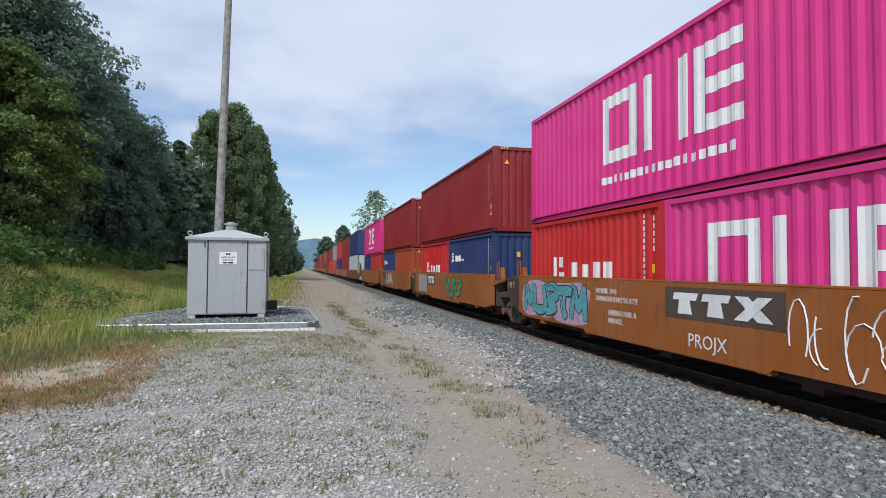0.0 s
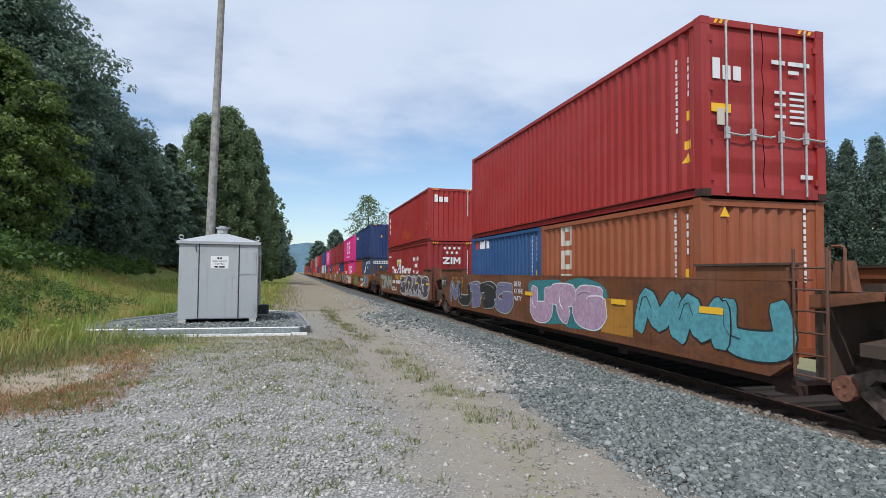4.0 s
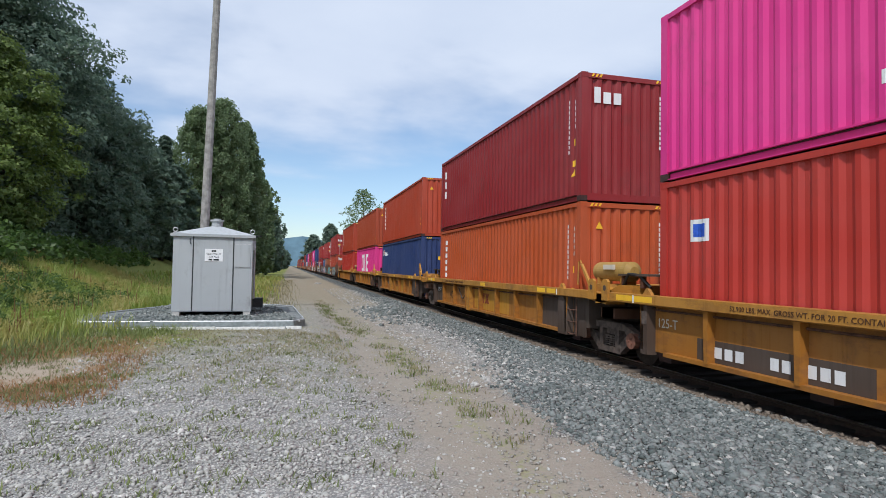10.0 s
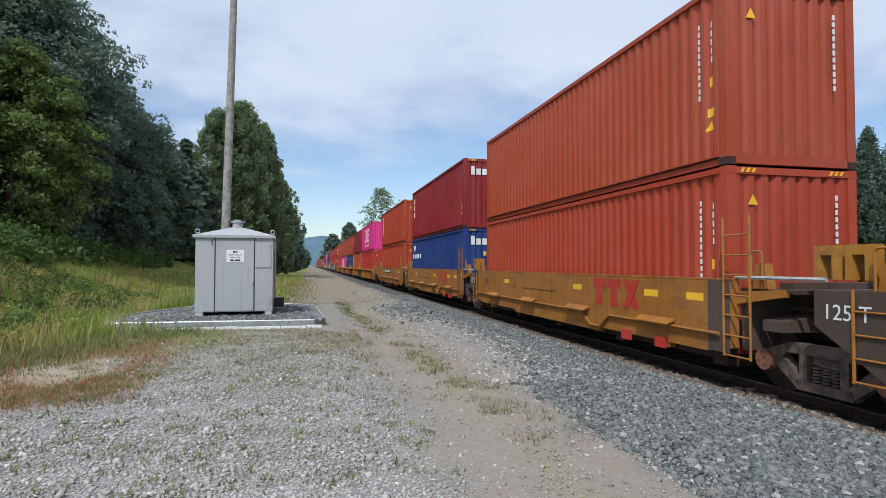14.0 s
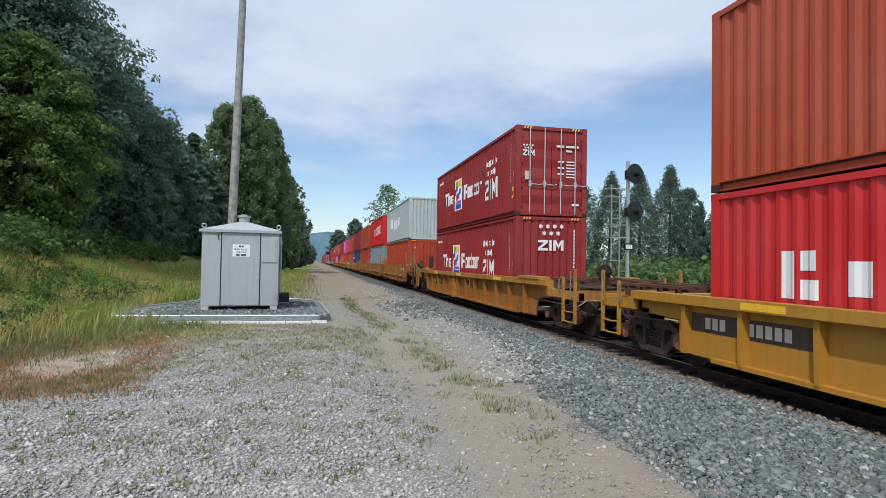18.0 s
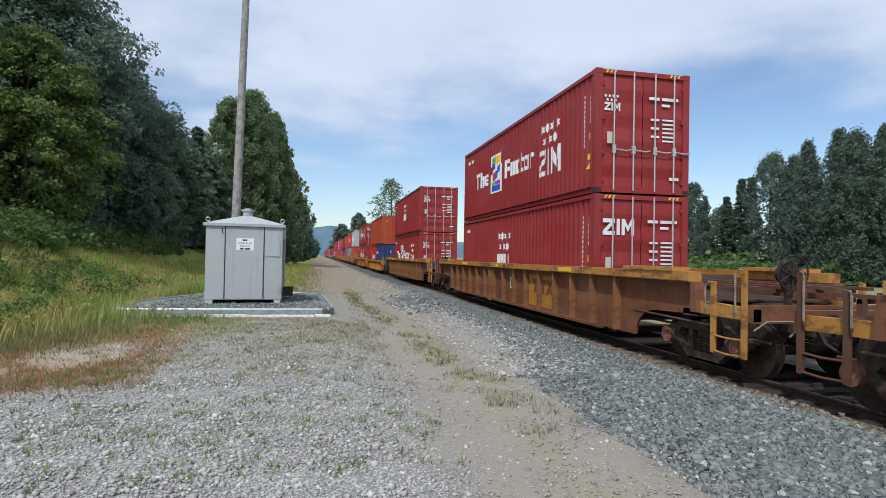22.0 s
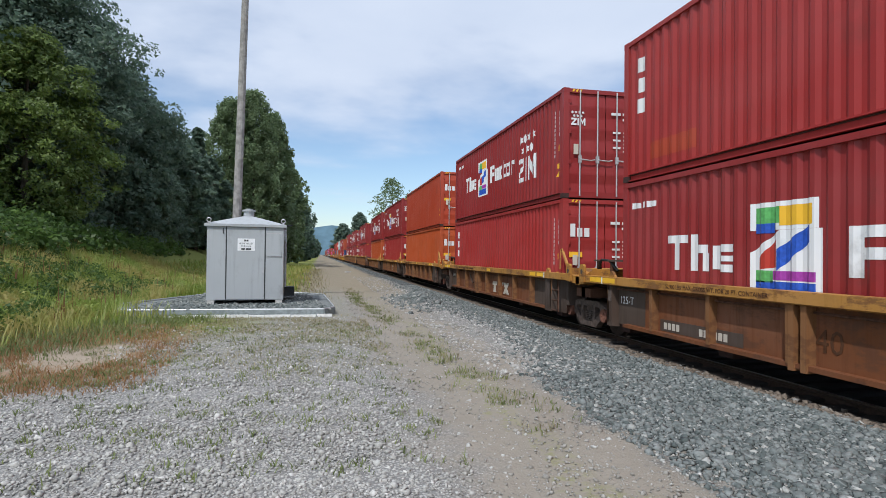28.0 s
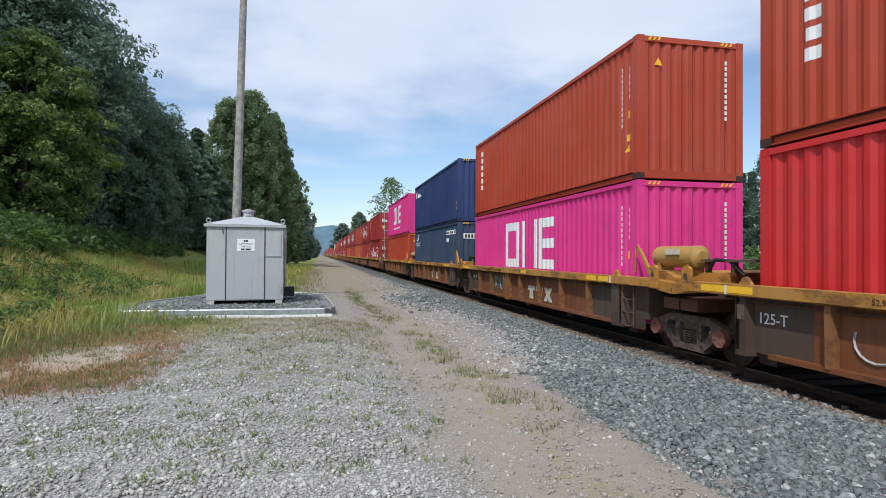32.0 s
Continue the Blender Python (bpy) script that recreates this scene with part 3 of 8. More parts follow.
@deco("wing_small")
def wing_small(ob, m):
    put_mark(ob, wing(1.0, 0.95, 1.0) + blocks(0.75, 3.6, 1.0, 1.18, 12, 0.36), M["white"], "emblem", "white wing emblem")
    put_mark(ob, [bar(3.85, 5.75, 2.12, 2.36), bar(3.85, 4.25, 1.72, 1.88)], M["white"], "number_band", "white band with dark number bars")
    put_mark(ob, blocks(3.95, 5.65, 2.16, 2.32, 11, 0.35), M["black_mark"], "number_bars", sink=-0.007)
    part("number_band", Geo().box(-0.95, 0.8, -TWENTY_END - 0.016, -TWENTY_END + 0.02, 2.12, 2.36), M["white"], ob)
    for k in range(11):
        part("number_bar", Geo().box(-0.88 + 0.15 * k, -0.79 + 0.15 * k, -TWENTY_END - 0.019, -TWENTY_END - 0.016, 2.16, 2.32), M["black_mark"], ob)


@deco("wing_long")
def wing_long(ob, m):
    put_mark(ob, wing(0.60, 2.10, 0.42) + blocks(0.45, 1.98, 2.03, 2.15, 11, 0.36) + blocks(0.62, 1.88, 1.91, 1.97, 13, 0.4), M["white"], "emblem", "white wing emblem")
    put_mark(ob, [bar(9.6, 11.6, 2.36, 2.56), bar(9.6, 10.1, 2.02, 2.18)], M["white"], "number_band", "white band with dark number bars")
    put_mark(ob, blocks(9.7, 11.5, 2.40, 2.52, 11, 0.35), M["black_mark"], "number_bars", sink=-0.007)
    part("number_band", Geo().box(-0.95, 0.8, -12.18, -12.12, 2.12, 2.36), M["white"], ob)
    for k in range(11):
        part("number_bar", Geo().box(-0.88 + 0.15 * k, -0.79 + 0.15 * k, -12.184, -12.18, 2.16, 2.32), M["black_mark"], ob)


TWENTY_END = 6.03
STARS = ((0, 1), (1, 1), (2, 1), (3, 1), (0.5, 0), (1.5, 0), (2.5, 0))


def factor(ob, d, z, stars=True, bottom=0.0):
    w = M["white"]
    def cut(shapes):
        return [(a, max(b, bottom), max(c, bottom), e, max(f, bottom), max(g, bottom)) for a, b, c, e, f, g in shapes if max(c, g) > bottom + 0.02]
    h = 0.62
    s = [bar(d, d + 0.62, z + h - 0.14, z + h), bar(d + 0.22, d + 0.40, z, z + h - 0.14)]
    s += [bar(d + 0.72, d + 0.88, z, z + h), bar(d + 0.88, d + 1.12, z + 0.3, z + 0.44), bar(d + 1.02, d + 1.18, z, z + 0.3)]
    s += [bar(d + 1.28, d + 1.44, z + 0.04, z + 0.42), bar(d + 1.44, d + 1.72, z, z + 0.12), bar(d + 1.44, d + 1.72, z + 0.17, z + 0.26), bar(d + 1.44, d + 1.72, z + 0.32, z + 0.44)]
    f = d + 3.72
    s += [bar(f, f + 0.17, z, z + h), bar(f + 0.17, f + 0.55, z + h - 0.14, z + h), bar(f + 0.17, f + 0.48, z + 0.22, z + 0.36)]
    for i, ww in enumerate((0.40, 0.36, 0.26, 0.44)):
        x = f + (0.64, 1.12, 1.55, 1.88)[i]
        s += [bar(x, x + 0.15, z, z + (0.62 if i == 2 else 0.46)), bar(x + 0.15, x + ww, z, z + 0.12), bar(x + 0.15, x + ww, z + 0.34, z + 0.46)]
        if i in (0, 3):
            s.append(bar(x + ww - 0.14, x + ww, z + 0.12, z + 0.34))
    s += [bar(f + 2.40, f + 2.55, z, z + 0.46), bar(f + 2.55, f + 2.78, z + 0.33, z + 0.46)]
    s += blocks(d - 1.2, d - 0.3, z + 1.2, z + 1.32, 5)
    put_mark(ob, cut(s), w, "slogan", "white slogan as plain block shapes")
    q = d + 2.15
    put_mark(ob, cut([bar(q - 0.05, q + 1.12, z + 0.622, z + 1.02), (q - 0.05, z - 0.37, z + 0.30, q + 0.5, z - 0.37, z + 0.62), (q + 0.5, z - 0.37, z + 0.62, q + 1.17, z - 0.37, z + 0.62)]), w, "emblem_outline")
    cols = [("green_mark", bar(q + 0.03, q + 0.5, z + 0.72, z + 0.95)), ("yellow_mark", bar(q + 0.5, q + 1.04, z + 0.68, z + 0.95)), ("blue_mark", bar(q + 0.03, q + 0.4, z + 0.58, z + 0.72)),
            ("blue_mark", (q + 0.45, z + 0.05, z + 0.35, q + 1.0, z + 0.45, z + 0.68)), ("red_mark", (q + 0.1, z + 0.06, z + 0.22, q + 0.44, z + 0.1, z + 0.5)),
            ("green_mark", bar(q + 0.03, q + 0.35, z - 0.12, z + 0.05)), ("purple_mark", bar(q + 0.35, q + 1.09, z - 0.08, z + 0.05)), ("blue_mark", bar(q + 0.03, q + 1.09, z - 0.31, z - 0.1))]
    for nm, sh in cols:
        c = cut([sh])
        if c:
            put_mark(ob, c, M[nm], "emblem_colour", sink=-0.006)
    if stars:
        k = d + 7.0
        for a, b in STARS:
            put_mark(ob, cut(star(k + 0.1 + 0.36 * a, z + 0.60 + (0.35 if b else 0.0), 0.15)), w, "star", "white six-pointed star")
        k2 = [bar(k - 0.1, k + 0.40, z + 0.22, z + 0.36), (k - 0.1, z - 0.22, z - 0.05, k + 0.40, z + 0.05, z + 0.22), bar(k - 0.1, k + 0.40, z - 0.38, z - 0.24), bar(k + 0.48, k + 0.64, z - 0.38, z + 0.36),
              bar(k + 0.74, k + 0.90, z - 0.38, z + 0.36), bar(k + 1.26, k + 1.42, z - 0.38, z + 0.36), (k + 0.90, z + 0.0, z + 0.36, k + 1.08, z - 0.25, z + 0.05), (k + 1.08, z - 0.25, z + 0.05, k + 1.26, z + 0.0, z + 0.36)]
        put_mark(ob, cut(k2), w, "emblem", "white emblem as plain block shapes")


@deco("z_upper")
def z_upper(ob, m):
    factor(ob, 1.75, 1.18)


@deco("z_lower")
def z_lower(ob, m):
    factor(ob, 1.50, 1.15)


@deco("z_low")
def z_low(ob, m):
    factor(ob, 1.52, 1.15)


def star_block(ob, d, z, k=1.0):
    for a, b in STARS:
        put_mark(ob, star(d + 0.2 * k + 0.36 * k * a, z + 0.75 * k + (0.36 * k if b else 0.0), 0.15 * k), M["white"], "star", "white six-pointed star")
    put_mark(ob, [bar(d, d + 0.4 * k, z, z + 0.5 * k), bar(d + 0.5 * k, d + 0.66 * k, z, z + 0.5 * k), bar(d + 0.76 * k, d + 0.92 * k, z, z + 0.5 * k), bar(d + 1.14 * k, d + 1.32 * k, z, z + 0.5 * k)], M["white"], "emblem")


@deco("zim_plain_low")
def zim_plain_low(ob, m):
    star_block(ob, 4.75, 1.0)
    put_mark(ob, blocks(0.35, 1.0, 2.4, 2.52, 6), M["white"], "lettering")


@deco("zim_plain_up")
def zim_plain_up(ob, m):
    star_block(ob, 4.75, 1.1, 0.95)
    put_mark(ob, blocks(0.35, 1.0, 2.4, 2.52, 6), M["white"], "lettering")


@deco("tex")
def tex(ob, m, low=0.0):
    put_mark(ob, column(0.49, 0.74, 1.34 - low, 2.57 - low, 3, 0.30), M["white"], "upright_lettering", "white upright lettering as bars")


@deco("tex_low")
def tex_low(ob, m):
    tex(ob, m, 0.34)
    put_mark(ob, [bar(5.2, 6.6, 0.45, 0.95), bar(6.6, 7.6, 0.35, 0.75)], M["triton"], "touched_up_patch", "paler touched-up paint patch")


@deco("tex_patch")
def tex_patch(ob, m):
    tex(ob, m)
    put_mark(ob, [bar(0.9, 2.3, 0.35, 0.68)], M["triton"], "touched_up_patch", "paler touched-up paint patch")


@deco("triton")
def triton(ob, m):
    put_mark(ob, column(0.74, 0.99, 1.0, 2.58, 6, 0.34), M["white"], "upright_lettering", "white upright lettering as bars")


@deco("cronos")
def cronos(ob, m):
    put_mark(ob, blocks(0.2, 2.7, 1.76, 2.02, 6, 0.25) + star(0.55, 2.36, 0.2) + [bar(0.78, 1.0, 2.25, 2.5)], M["white"], "emblem", "white lettering as bars")


@deco("mol")
def mol(ob, m):
    put_mark(ob, [bar(0.72, 2.06, 2.04, 2.58)], M["blue_mark"], "emblem_panel", "blue emblem panel")
    put_mark(ob, [bar(1.17, 1.61, 2.06, 2.56), bar(0.82, 1.06, 2.17, 2.45), bar(1.72, 1.79, 2.17, 2.45), bar(1.79, 1.95, 2.17, 2.24)], M["white"], "emblem_blocks", sink=-0.006)
    put_mark(ob, [bar(1.27, 1.34, 2.17, 2.45), bar(1.44, 1.51, 2.17, 2.45)], M["blue_mark"], "emblem_bars", sink=-0.008)


@deco("secco")
def secco(ob, m):
    put_mark(ob, [bar(0.45, 0.75, 2.2, 2.46)], M["red_mark"], "emblem")
    put_mark(ob, blocks(0.85, 1.85, 2.2, 2.48, 5, 0.2), M["white"], "lettering")


@deco("gold")
def gold(ob, m):
    put_mark(ob, [s for k in range(4) for s in (bar(1.1, 1.25, 0.35 + 0.56 * k, 0.8 + 0.56 * k), bar(1.5, 1.65, 0.35 + 0.56 * k, 0.8 + 0.56 * k), bar(1.25, 1.5, 0.35 + 0.56 * k, 0.47 + 0.56 * k), bar(1.25, 1.5, 0.68 + 0.56 * k, 0.8 + 0.56 * k))], M["cream"], "upright_lettering", "cream upright lettering as plain shapes")


@deco("small_label")
def small_label(ob, m):
    put_mark(ob, [bar(0.75, 1.15, 1.85, 2.2)], M["white"], "label_plate")
    put_mark(ob, [bar(0.82, 1.08, 1.92, 2.13)], M["blue_mark"], "label_square", sink=-0.006)


@deco("mottled")
def mottled(ob, m):
    put_mark(ob, [bar(2.2, 3.6, 1.2, 2.0), bar(4.2, 6.2, 1.05, 1.75), bar(6.6, 7.4, 1.3, 1.9)], M["white"], "painted_over_patch", "pale painted-over patches")


def door_stars():
    g = Geo()
    for a, b in STARS:
        g.prism([(-0.97 + 0.10 * a + 0.042 * (1 if i % 2 == 0 else 0.577) * math.sin(i * 0.5236), 2.17 + 0.09 * b + 0.042 * (1 if i % 2 == 0 else 0.577) * math.cos(i * 0.5236)) for i in range(12)], -0.012, -0.008, "y")
    return g


def door_emblem(x, z, w, h):
    """An angular stroke, a bar and a notched block, as plain shapes."""
    g, t, q = Geo(), h * 0.24, w * 0.38
    g.box(x, x + q, -0.012, -0.008, z + h - t, z + h).box(x, x + q, -0.012, -0.008, z, z + t)
    g.prism([(x, z + t), (x + 0.35 * q, z + t), (x + q, z + h - t), (x + 0.62 * q, z + h - t)], -0.012, -0.008, "y")
    g.box(x + 0.44 * w, x + 0.54 * w, -0.012, -0.008, z, z + h)
    g.box(x + 0.60 * w, x + 0.70 * w, -0.012, -0.008, z, z + h).box(x + 0.90 * w, x + w, -0.012, -0.008, z, z + h)
    return g.prism([(x + 0.70 * w, z + h), (x + 0.80 * w, z + 0.55 * h), (x + 0.90 * w, z + h), (x + 0.90 * w, z + 0.62 * h), (x + 0.80 * w, z + 0.2 * h), (x + 0.70 * w, z + 0.62 * h)], -0.012, -0.008, "y")


def container(mat, label, marks=(), length=LONG, doors=False, group="shipping containers", serial=True, tail_word=False, tall=TALL):
    """A corrugated steel shipping container; its leading end is at y = 0 and it runs back from there."""
    ob = thing("shipping_container", label, "shipping container", group)
    m = M[mat]
    L = round(length, 3)
    for s in (-1, 1):
        piece("side_wall", ("side", L, s, tall), lambda: side_wall(L, s, tall), m, ob)
        piece("top_rail", ("toprail", L, s, tall), lambda: Geo().box(s * 1.219, s * 1.155, -L + 0.17, -0.17, tall - 0.10, tall - 0.012), m, ob)
        piece("bottom_rail", ("lowrail", L, s), lambda: Geo().prism([(s * x, z) for x, z in ((1.205, 0.17), (1.12, 0.17), (1.12, 0.012), (1.20, 0.012), (1.20, 0.03), (1.15, 0.03), (1.15, 0.145), (1.205, 0.145))], -L + 0.17, -0.17, "y"), m, ob)
        for y in (-0.089, -L + 0.089):
            piece("corner_post", ("post", s, tall), lambda: Geo().prism([(s * 1.217, -0.085), (s * 1.05, -0.085), (s * 1.05, 0.085), (s * 1.217, 0.085)], 0.118, tall - 0.118, "z"), m, ob, (0, y, 0))
            for z in (0.0, tall - 0.118):
                piece("corner_casting", "casting", castings_geo, m if z else M["under"], ob, (s * 1.138, y, z))
    for y, sg in ((-0.06, 1), (-L + 0.06, -1)):
        piece("end_top_rail", ("etr", sg, tall), lambda: Geo().box(-1.06, 1.06, -0.05, 0.05, tall - 0.12, tall - 0.012), m, ob, (0, y, 0))
        piece("end_sill", ("esl", sg), lambda: Geo().box(-1.06, 1.06, -0.05, 0.05, 0.015, 0.17), m, ob, (0, y, 0))
    piece("front_wall", ("front", tall), lambda: end_wall(-0.03, 1, tall), m, ob)
    piece("roof", ("roof", L, tall), lambda: Geo().box(-1.16, 1.16, -L + 0.1, -0.1, tall - 0.05, tall - 0.02), m, ob)
    piece("floor", ("floor", L), lambda: Geo().box(-1.16, 1.16, -L + 0.1, -0.1, 0.12, 0.16), M["under"], ob)
    y = -L + 0.02
    if doors:
        for x0, x1 in ((-1.05, -0.008), (0.008, 1.05)):
            leaf = piece("door", ("leaf", x0, tall), lambda: door_leaf(x0, x1, tall), m, ob, (0, y + 0.01, 0), "ribbed steel door")
            for k in (0.28, 0.76):
                x = x0 + (x1 - x0) * k
                piece("lock_rod", ("rod", x, tall), lambda: Geo().tube([(x, -0.045, 0.06), (x, -0.045, tall - 0.05)], 0.019), M["rod"], leaf, label="galvanised lock rod")
                piece("lock_handle", ("handle", x), lambda: Geo().tube([(x, -0.06, 1.02), (x + 0.3, -0.07, 0.99), (x + 0.42, -0.06, 1.02)], 0.018).box(x - 0.04, x + 0.04, -0.07, -0.02, 0.93, 1.12), M["rod"], leaf)
            for z in (0.3, 0.95, 1.75, 2.55):
                xx = x0 if x0 < -1 else x1
                piece("hinge", ("hinge", xx), lambda: Geo().box(xx - 0.05, xx + 0.05, -0.03, 0.02, -0.05, 0.05), m, leaf, (0, 0, z))
        w = [(0.15, 0.42, 2.24, 2.31), (0.48, 0.8, 2.24, 2.31), (0.86, 0.92, 2.24, 2.31), (0.48, 0.7, 2.10, 2.16)] + [(0.2, 0.42, 1.75 - 0.2 * i, 1.80 - 0.2 * i) for i in range(3)] + [(0.5, 0.8, 1.76 - 0.1 * i, 1.80 - 0.1 * i) for i in range(6)] + [(0.7, 0.95, 0.35, 0.42)]
        if mat == "zim" and "zim_plain_low" not in marks:
            piece("door_stars", "doorstars", door_stars, M["white"], ob, (0, y, 0), "seven small white stars")
            piece("door_emblem", "dooremblem", lambda: door_emblem(-1.0, 1.92, 0.40, 0.19), M["white"], ob, (0, y, 0), "white emblem as plain block shapes")
        elif mat == "zim":
            piece("door_emblem", "dooremblemlarge", lambda: door_emblem(-1.0, 1.94, 0.80, 0.38), M["white"], ob, (0, y, 0), "large white emblem as plain block shapes")
        else:
            piece("door_emblem", "doorblocks", lambda: Geo().box(-1.0, -0.86, -0.012, -0.008, 1.90, 2.24).box(-0.81, -0.66, -0.012, -0.008, 1.90, 2.13).box(-0.61, -0.46, -0.012, -0.008, 1.90, 2.13), M["white"], ob, (0, y, 0), "white emblem as plain blocks")
            piece("door_plate", "doorplate", lambda: Geo().box(-1.03, -0.66, -0.014, -0.008, 1.36, 1.50), M["yellow_mark"], ob, (0, y, 0), "yellow warning plate")
        for k, (a, b, c, e) in enumerate(w):
            piece("door_marking", ("doormark", k), lambda: Geo().box(a, b, -0.012, -0.008, c, e), M["white"], ob, (0, y, 0))
        piece("ventilator", "vent", lambda: Geo().box(-0.93, -0.80, -0.03, -0.01, 1.15, 1.42), M["cream"], ob, (0, y, 0))
    else:
        piece("rear_wall", ("rear", L, tall), lambda: end_wall(-L + 0.03, -1, tall), m, ob)
        if tail_word:
            if tail_word == "stars":
                for a, b in STARS:
                    piece("star", "endstar", lambda: Geo().prism([(0.085 * (1 if i % 2 == 0 else 0.577) * math.sin(i * 0.5236), 0.085 * (1 if i % 2 == 0 else 0.577) * math.cos(i * 0.5236)) for i in range(12)], -0.012, -0.006, "y"), M["white"], ob, (-0.36 + 0.24 * a, y, 2.36 + 0.22 * b))
                piece("end_emblem", "endemblem", lambda: door_emblem(-0.45, 1.80, 0.88, 0.34), M["white"], ob, (0, y, 0), "white emblem as plain block shapes")
            else:
                for x0, x1, z1 in ((-0.90, -0.74, tall - 0.32), (-0.67, -0.48, tall - 0.42), (-0.41, -0.22, tall - 0.42)):
                    part("end_emblem", Geo().box(x0, x1, -0.012, -0.006, tall - 0.68, z1), M["white"], ob, loc=(0, y, 0))
        piece("end_serial", "endserial", serial_column, M["white"], ob, (0.78, y, 0))
        if mat in ("navy", "slate", "blue"):
            piece("end_label", "endlabel", lambda: Geo().box(-0.06, 0.06, -0.012, -0.004, -0.09, 0.09), M["yellow_mark"], ob, (-0.3, y, 1.85), "yellow warning label")
        elif mat != "pink" and not tail_word:
            piece("end_triangle", "endtri", lambda: Geo().prism([(-0.09, -0.06), (0.09, -0.06), (0, 0.1)], -0.012, -0.004, "y"), M["yellow_mark"], ob, (-0.75, y, 2.36), "yellow warning triangle")
    if L > 10:
        for k, x in enumerate((-0.98, -0.88, -0.78, 0.68, 0.78, 0.88)):
            piece("hazard_stripe", "hazard", lambda: Geo().prism([(0, -0.035), (0.05, -0.035), (0.09, 0.035), (0.04, 0.035)], -0.008, 0.0, "y"), M["yellow_mark"], ob, (x, -L + 0.008, tall - 0.06))
    if serial:
        e = L - 0.72
        put_mark(ob, column(e, e + 0.055, 1.15, 2.45, 11, 0.3) + column(e + 0.31, e + 0.37, 1.7, 2.4, 5, 0.3), M["white"], "serial_marks", "upright white bars of lettering")
        put_mark(ob, [bar(e + 0.28, e + 0.40, 1.30, 1.46)], M["yellow_mark"], "label")
        put_mark(ob, [bar(e + 0.24, e + 0.42, 0.82, 0.96)], M["yellow_mark"], "label")
        put_mark(ob, [(e + 0.2, 0.6, 0.61, e + 0.31, 0.6, 0.76), (e + 0.31, 0.6, 0.76, e + 0.42, 0.6, 0.61)], M["yellow_mark"], "warning_triangle")
    for k in marks:
        DECO[k](ob, m)
    return ob


def serial_column():
    g = Geo()
    for i in range(11):
        g.box(-0.022, 0.022, -0.052, -0.040, 1.25 + i * 0.115, 1.33 + i * 0.115)
    return g

# ---------------------------------------------------------------- well cars
FACE = 1.45


def truck_frame():
    g = Geo()
    for s in (-1, 1):
        x0, x1 = s * 0.93, s * 1.08
        a, b = min(x0, x1), max(x0, x1)
        top = [(-1.04, 0.54), (-0.90, 0.60), (-0.50, 0.74), (0.50, 0.74), (0.90, 0.60), (1.04, 0.54), (1.02, 0.44), (0.70, 0.44), (0.56, 0.60), (-0.56, 0.60), (-0.70, 0.44), (-1.02, 0.44)]
        g.prism(top, a, b)
        g.prism([(-0.78, 0.42), (-0.62, 0.52), (-0.30, 0.24), (-0.42, 0.16)], a, b)
        g.prism([(0.78, 0.42), (0.62, 0.52), (0.30, 0.24), (0.42, 0.16)], a, b)
        g.box(a, b, -0.42, 0.42, 0.13, 0.25)
        g.box(a, b, -0.36, -0.24, 0.25, 0.60).box(a, b, 0.24, 0.36, 0.25, 0.60)
    g.box(-1.0, 1.0, -0.22, 0.22, 0.48, 0.66)
    return g


def springs_geo():
    g = Geo()
    for y in (-0.14, 0.0, 0.14):
        for z in range(5):
            g.disc((0, y, 0.28 + 0.042 * z), (0, 0, 1), 0.062, 0.026, 10)
    return g


def wheelset_geo():
    g = Geo()
    for s in (-1, 1):
        g.disc((s * 0.755, 0, 0), (1, 0, 0), 0.42, 0.10, 28)
        g.disc((s * 0.695, 0, 0), (1, 0, 0), 0.448, 0.03, 28)
        g.disc((s * 0.815, 0, 0), (1, 0, 0), 0.13, 0.05, 14)
        for k in range(6):
            a = k * 1.0472
            g.disc((s * 0.806, 0.27 * math.cos(a), 0.27 * math.sin(a)), (1, 0, 0), 0.035, 0.01, 8)
    return g.tube([(-1.0, 0, 0), (1.0, 0, 0)], 0.085, 10)


def cap_geo():
    g = Geo().disc((0, 0, 0), (1, 0, 0), 0.15, 0.12, 14)
    for k in range(3):
        g.disc((-0.065, 0.06 * math.cos(k * 2.094), 0.06 * math.sin(k * 2.094)), (1, 0, 0), 0.018, 0.02, 6)
    return g


WHEELS = {0.89: [], -0.89: []}


def truck(car, y, mat="truck_dust"):
    t = piece("truck", "truckframe", truck_frame, M[mat], car, (0, y, 0), "cast steel three-piece truck")
    for s in (-1, 1):
        tagged(piece("spring_nest", "springs", springs_geo, M[mat], t, (s * 1.005, 0, 0)), "coil springs", kind="stuff")
    for yy in (0.89, -0.89):
        w = piece("wheelset", "wheelset", wheelset_geo, M["wheel"], t, (0, yy, 0.42), "worn steel wheelset")
        WHEELS[yy].append(w)
        for s in (-1, 1):
            piece("bearing_cap", ("cap", s), cap_geo, M["bearing"], t, (s * 1.10, yy, 0.45))
    return t


def ladder(car, y, z0, z1, mat, x=-1.50, w=0.42, rungs=4):
    g = Geo()
    g.tube([(x, y - w / 2, z0), (x, y - w / 2, z1)], 0.02).tube([(x, y + w / 2, z0), (x, y + w / 2, z1)], 0.02)
    for i in range(rungs):
        z = z0 + 0.02 + (z1 - z0) * i / rungs
        g.tube([(x, y - w / 2, z), (x, y + w / 2, z)], 0.014)
    return part("ladder", g, M[mat], car, "steel rung ladder")


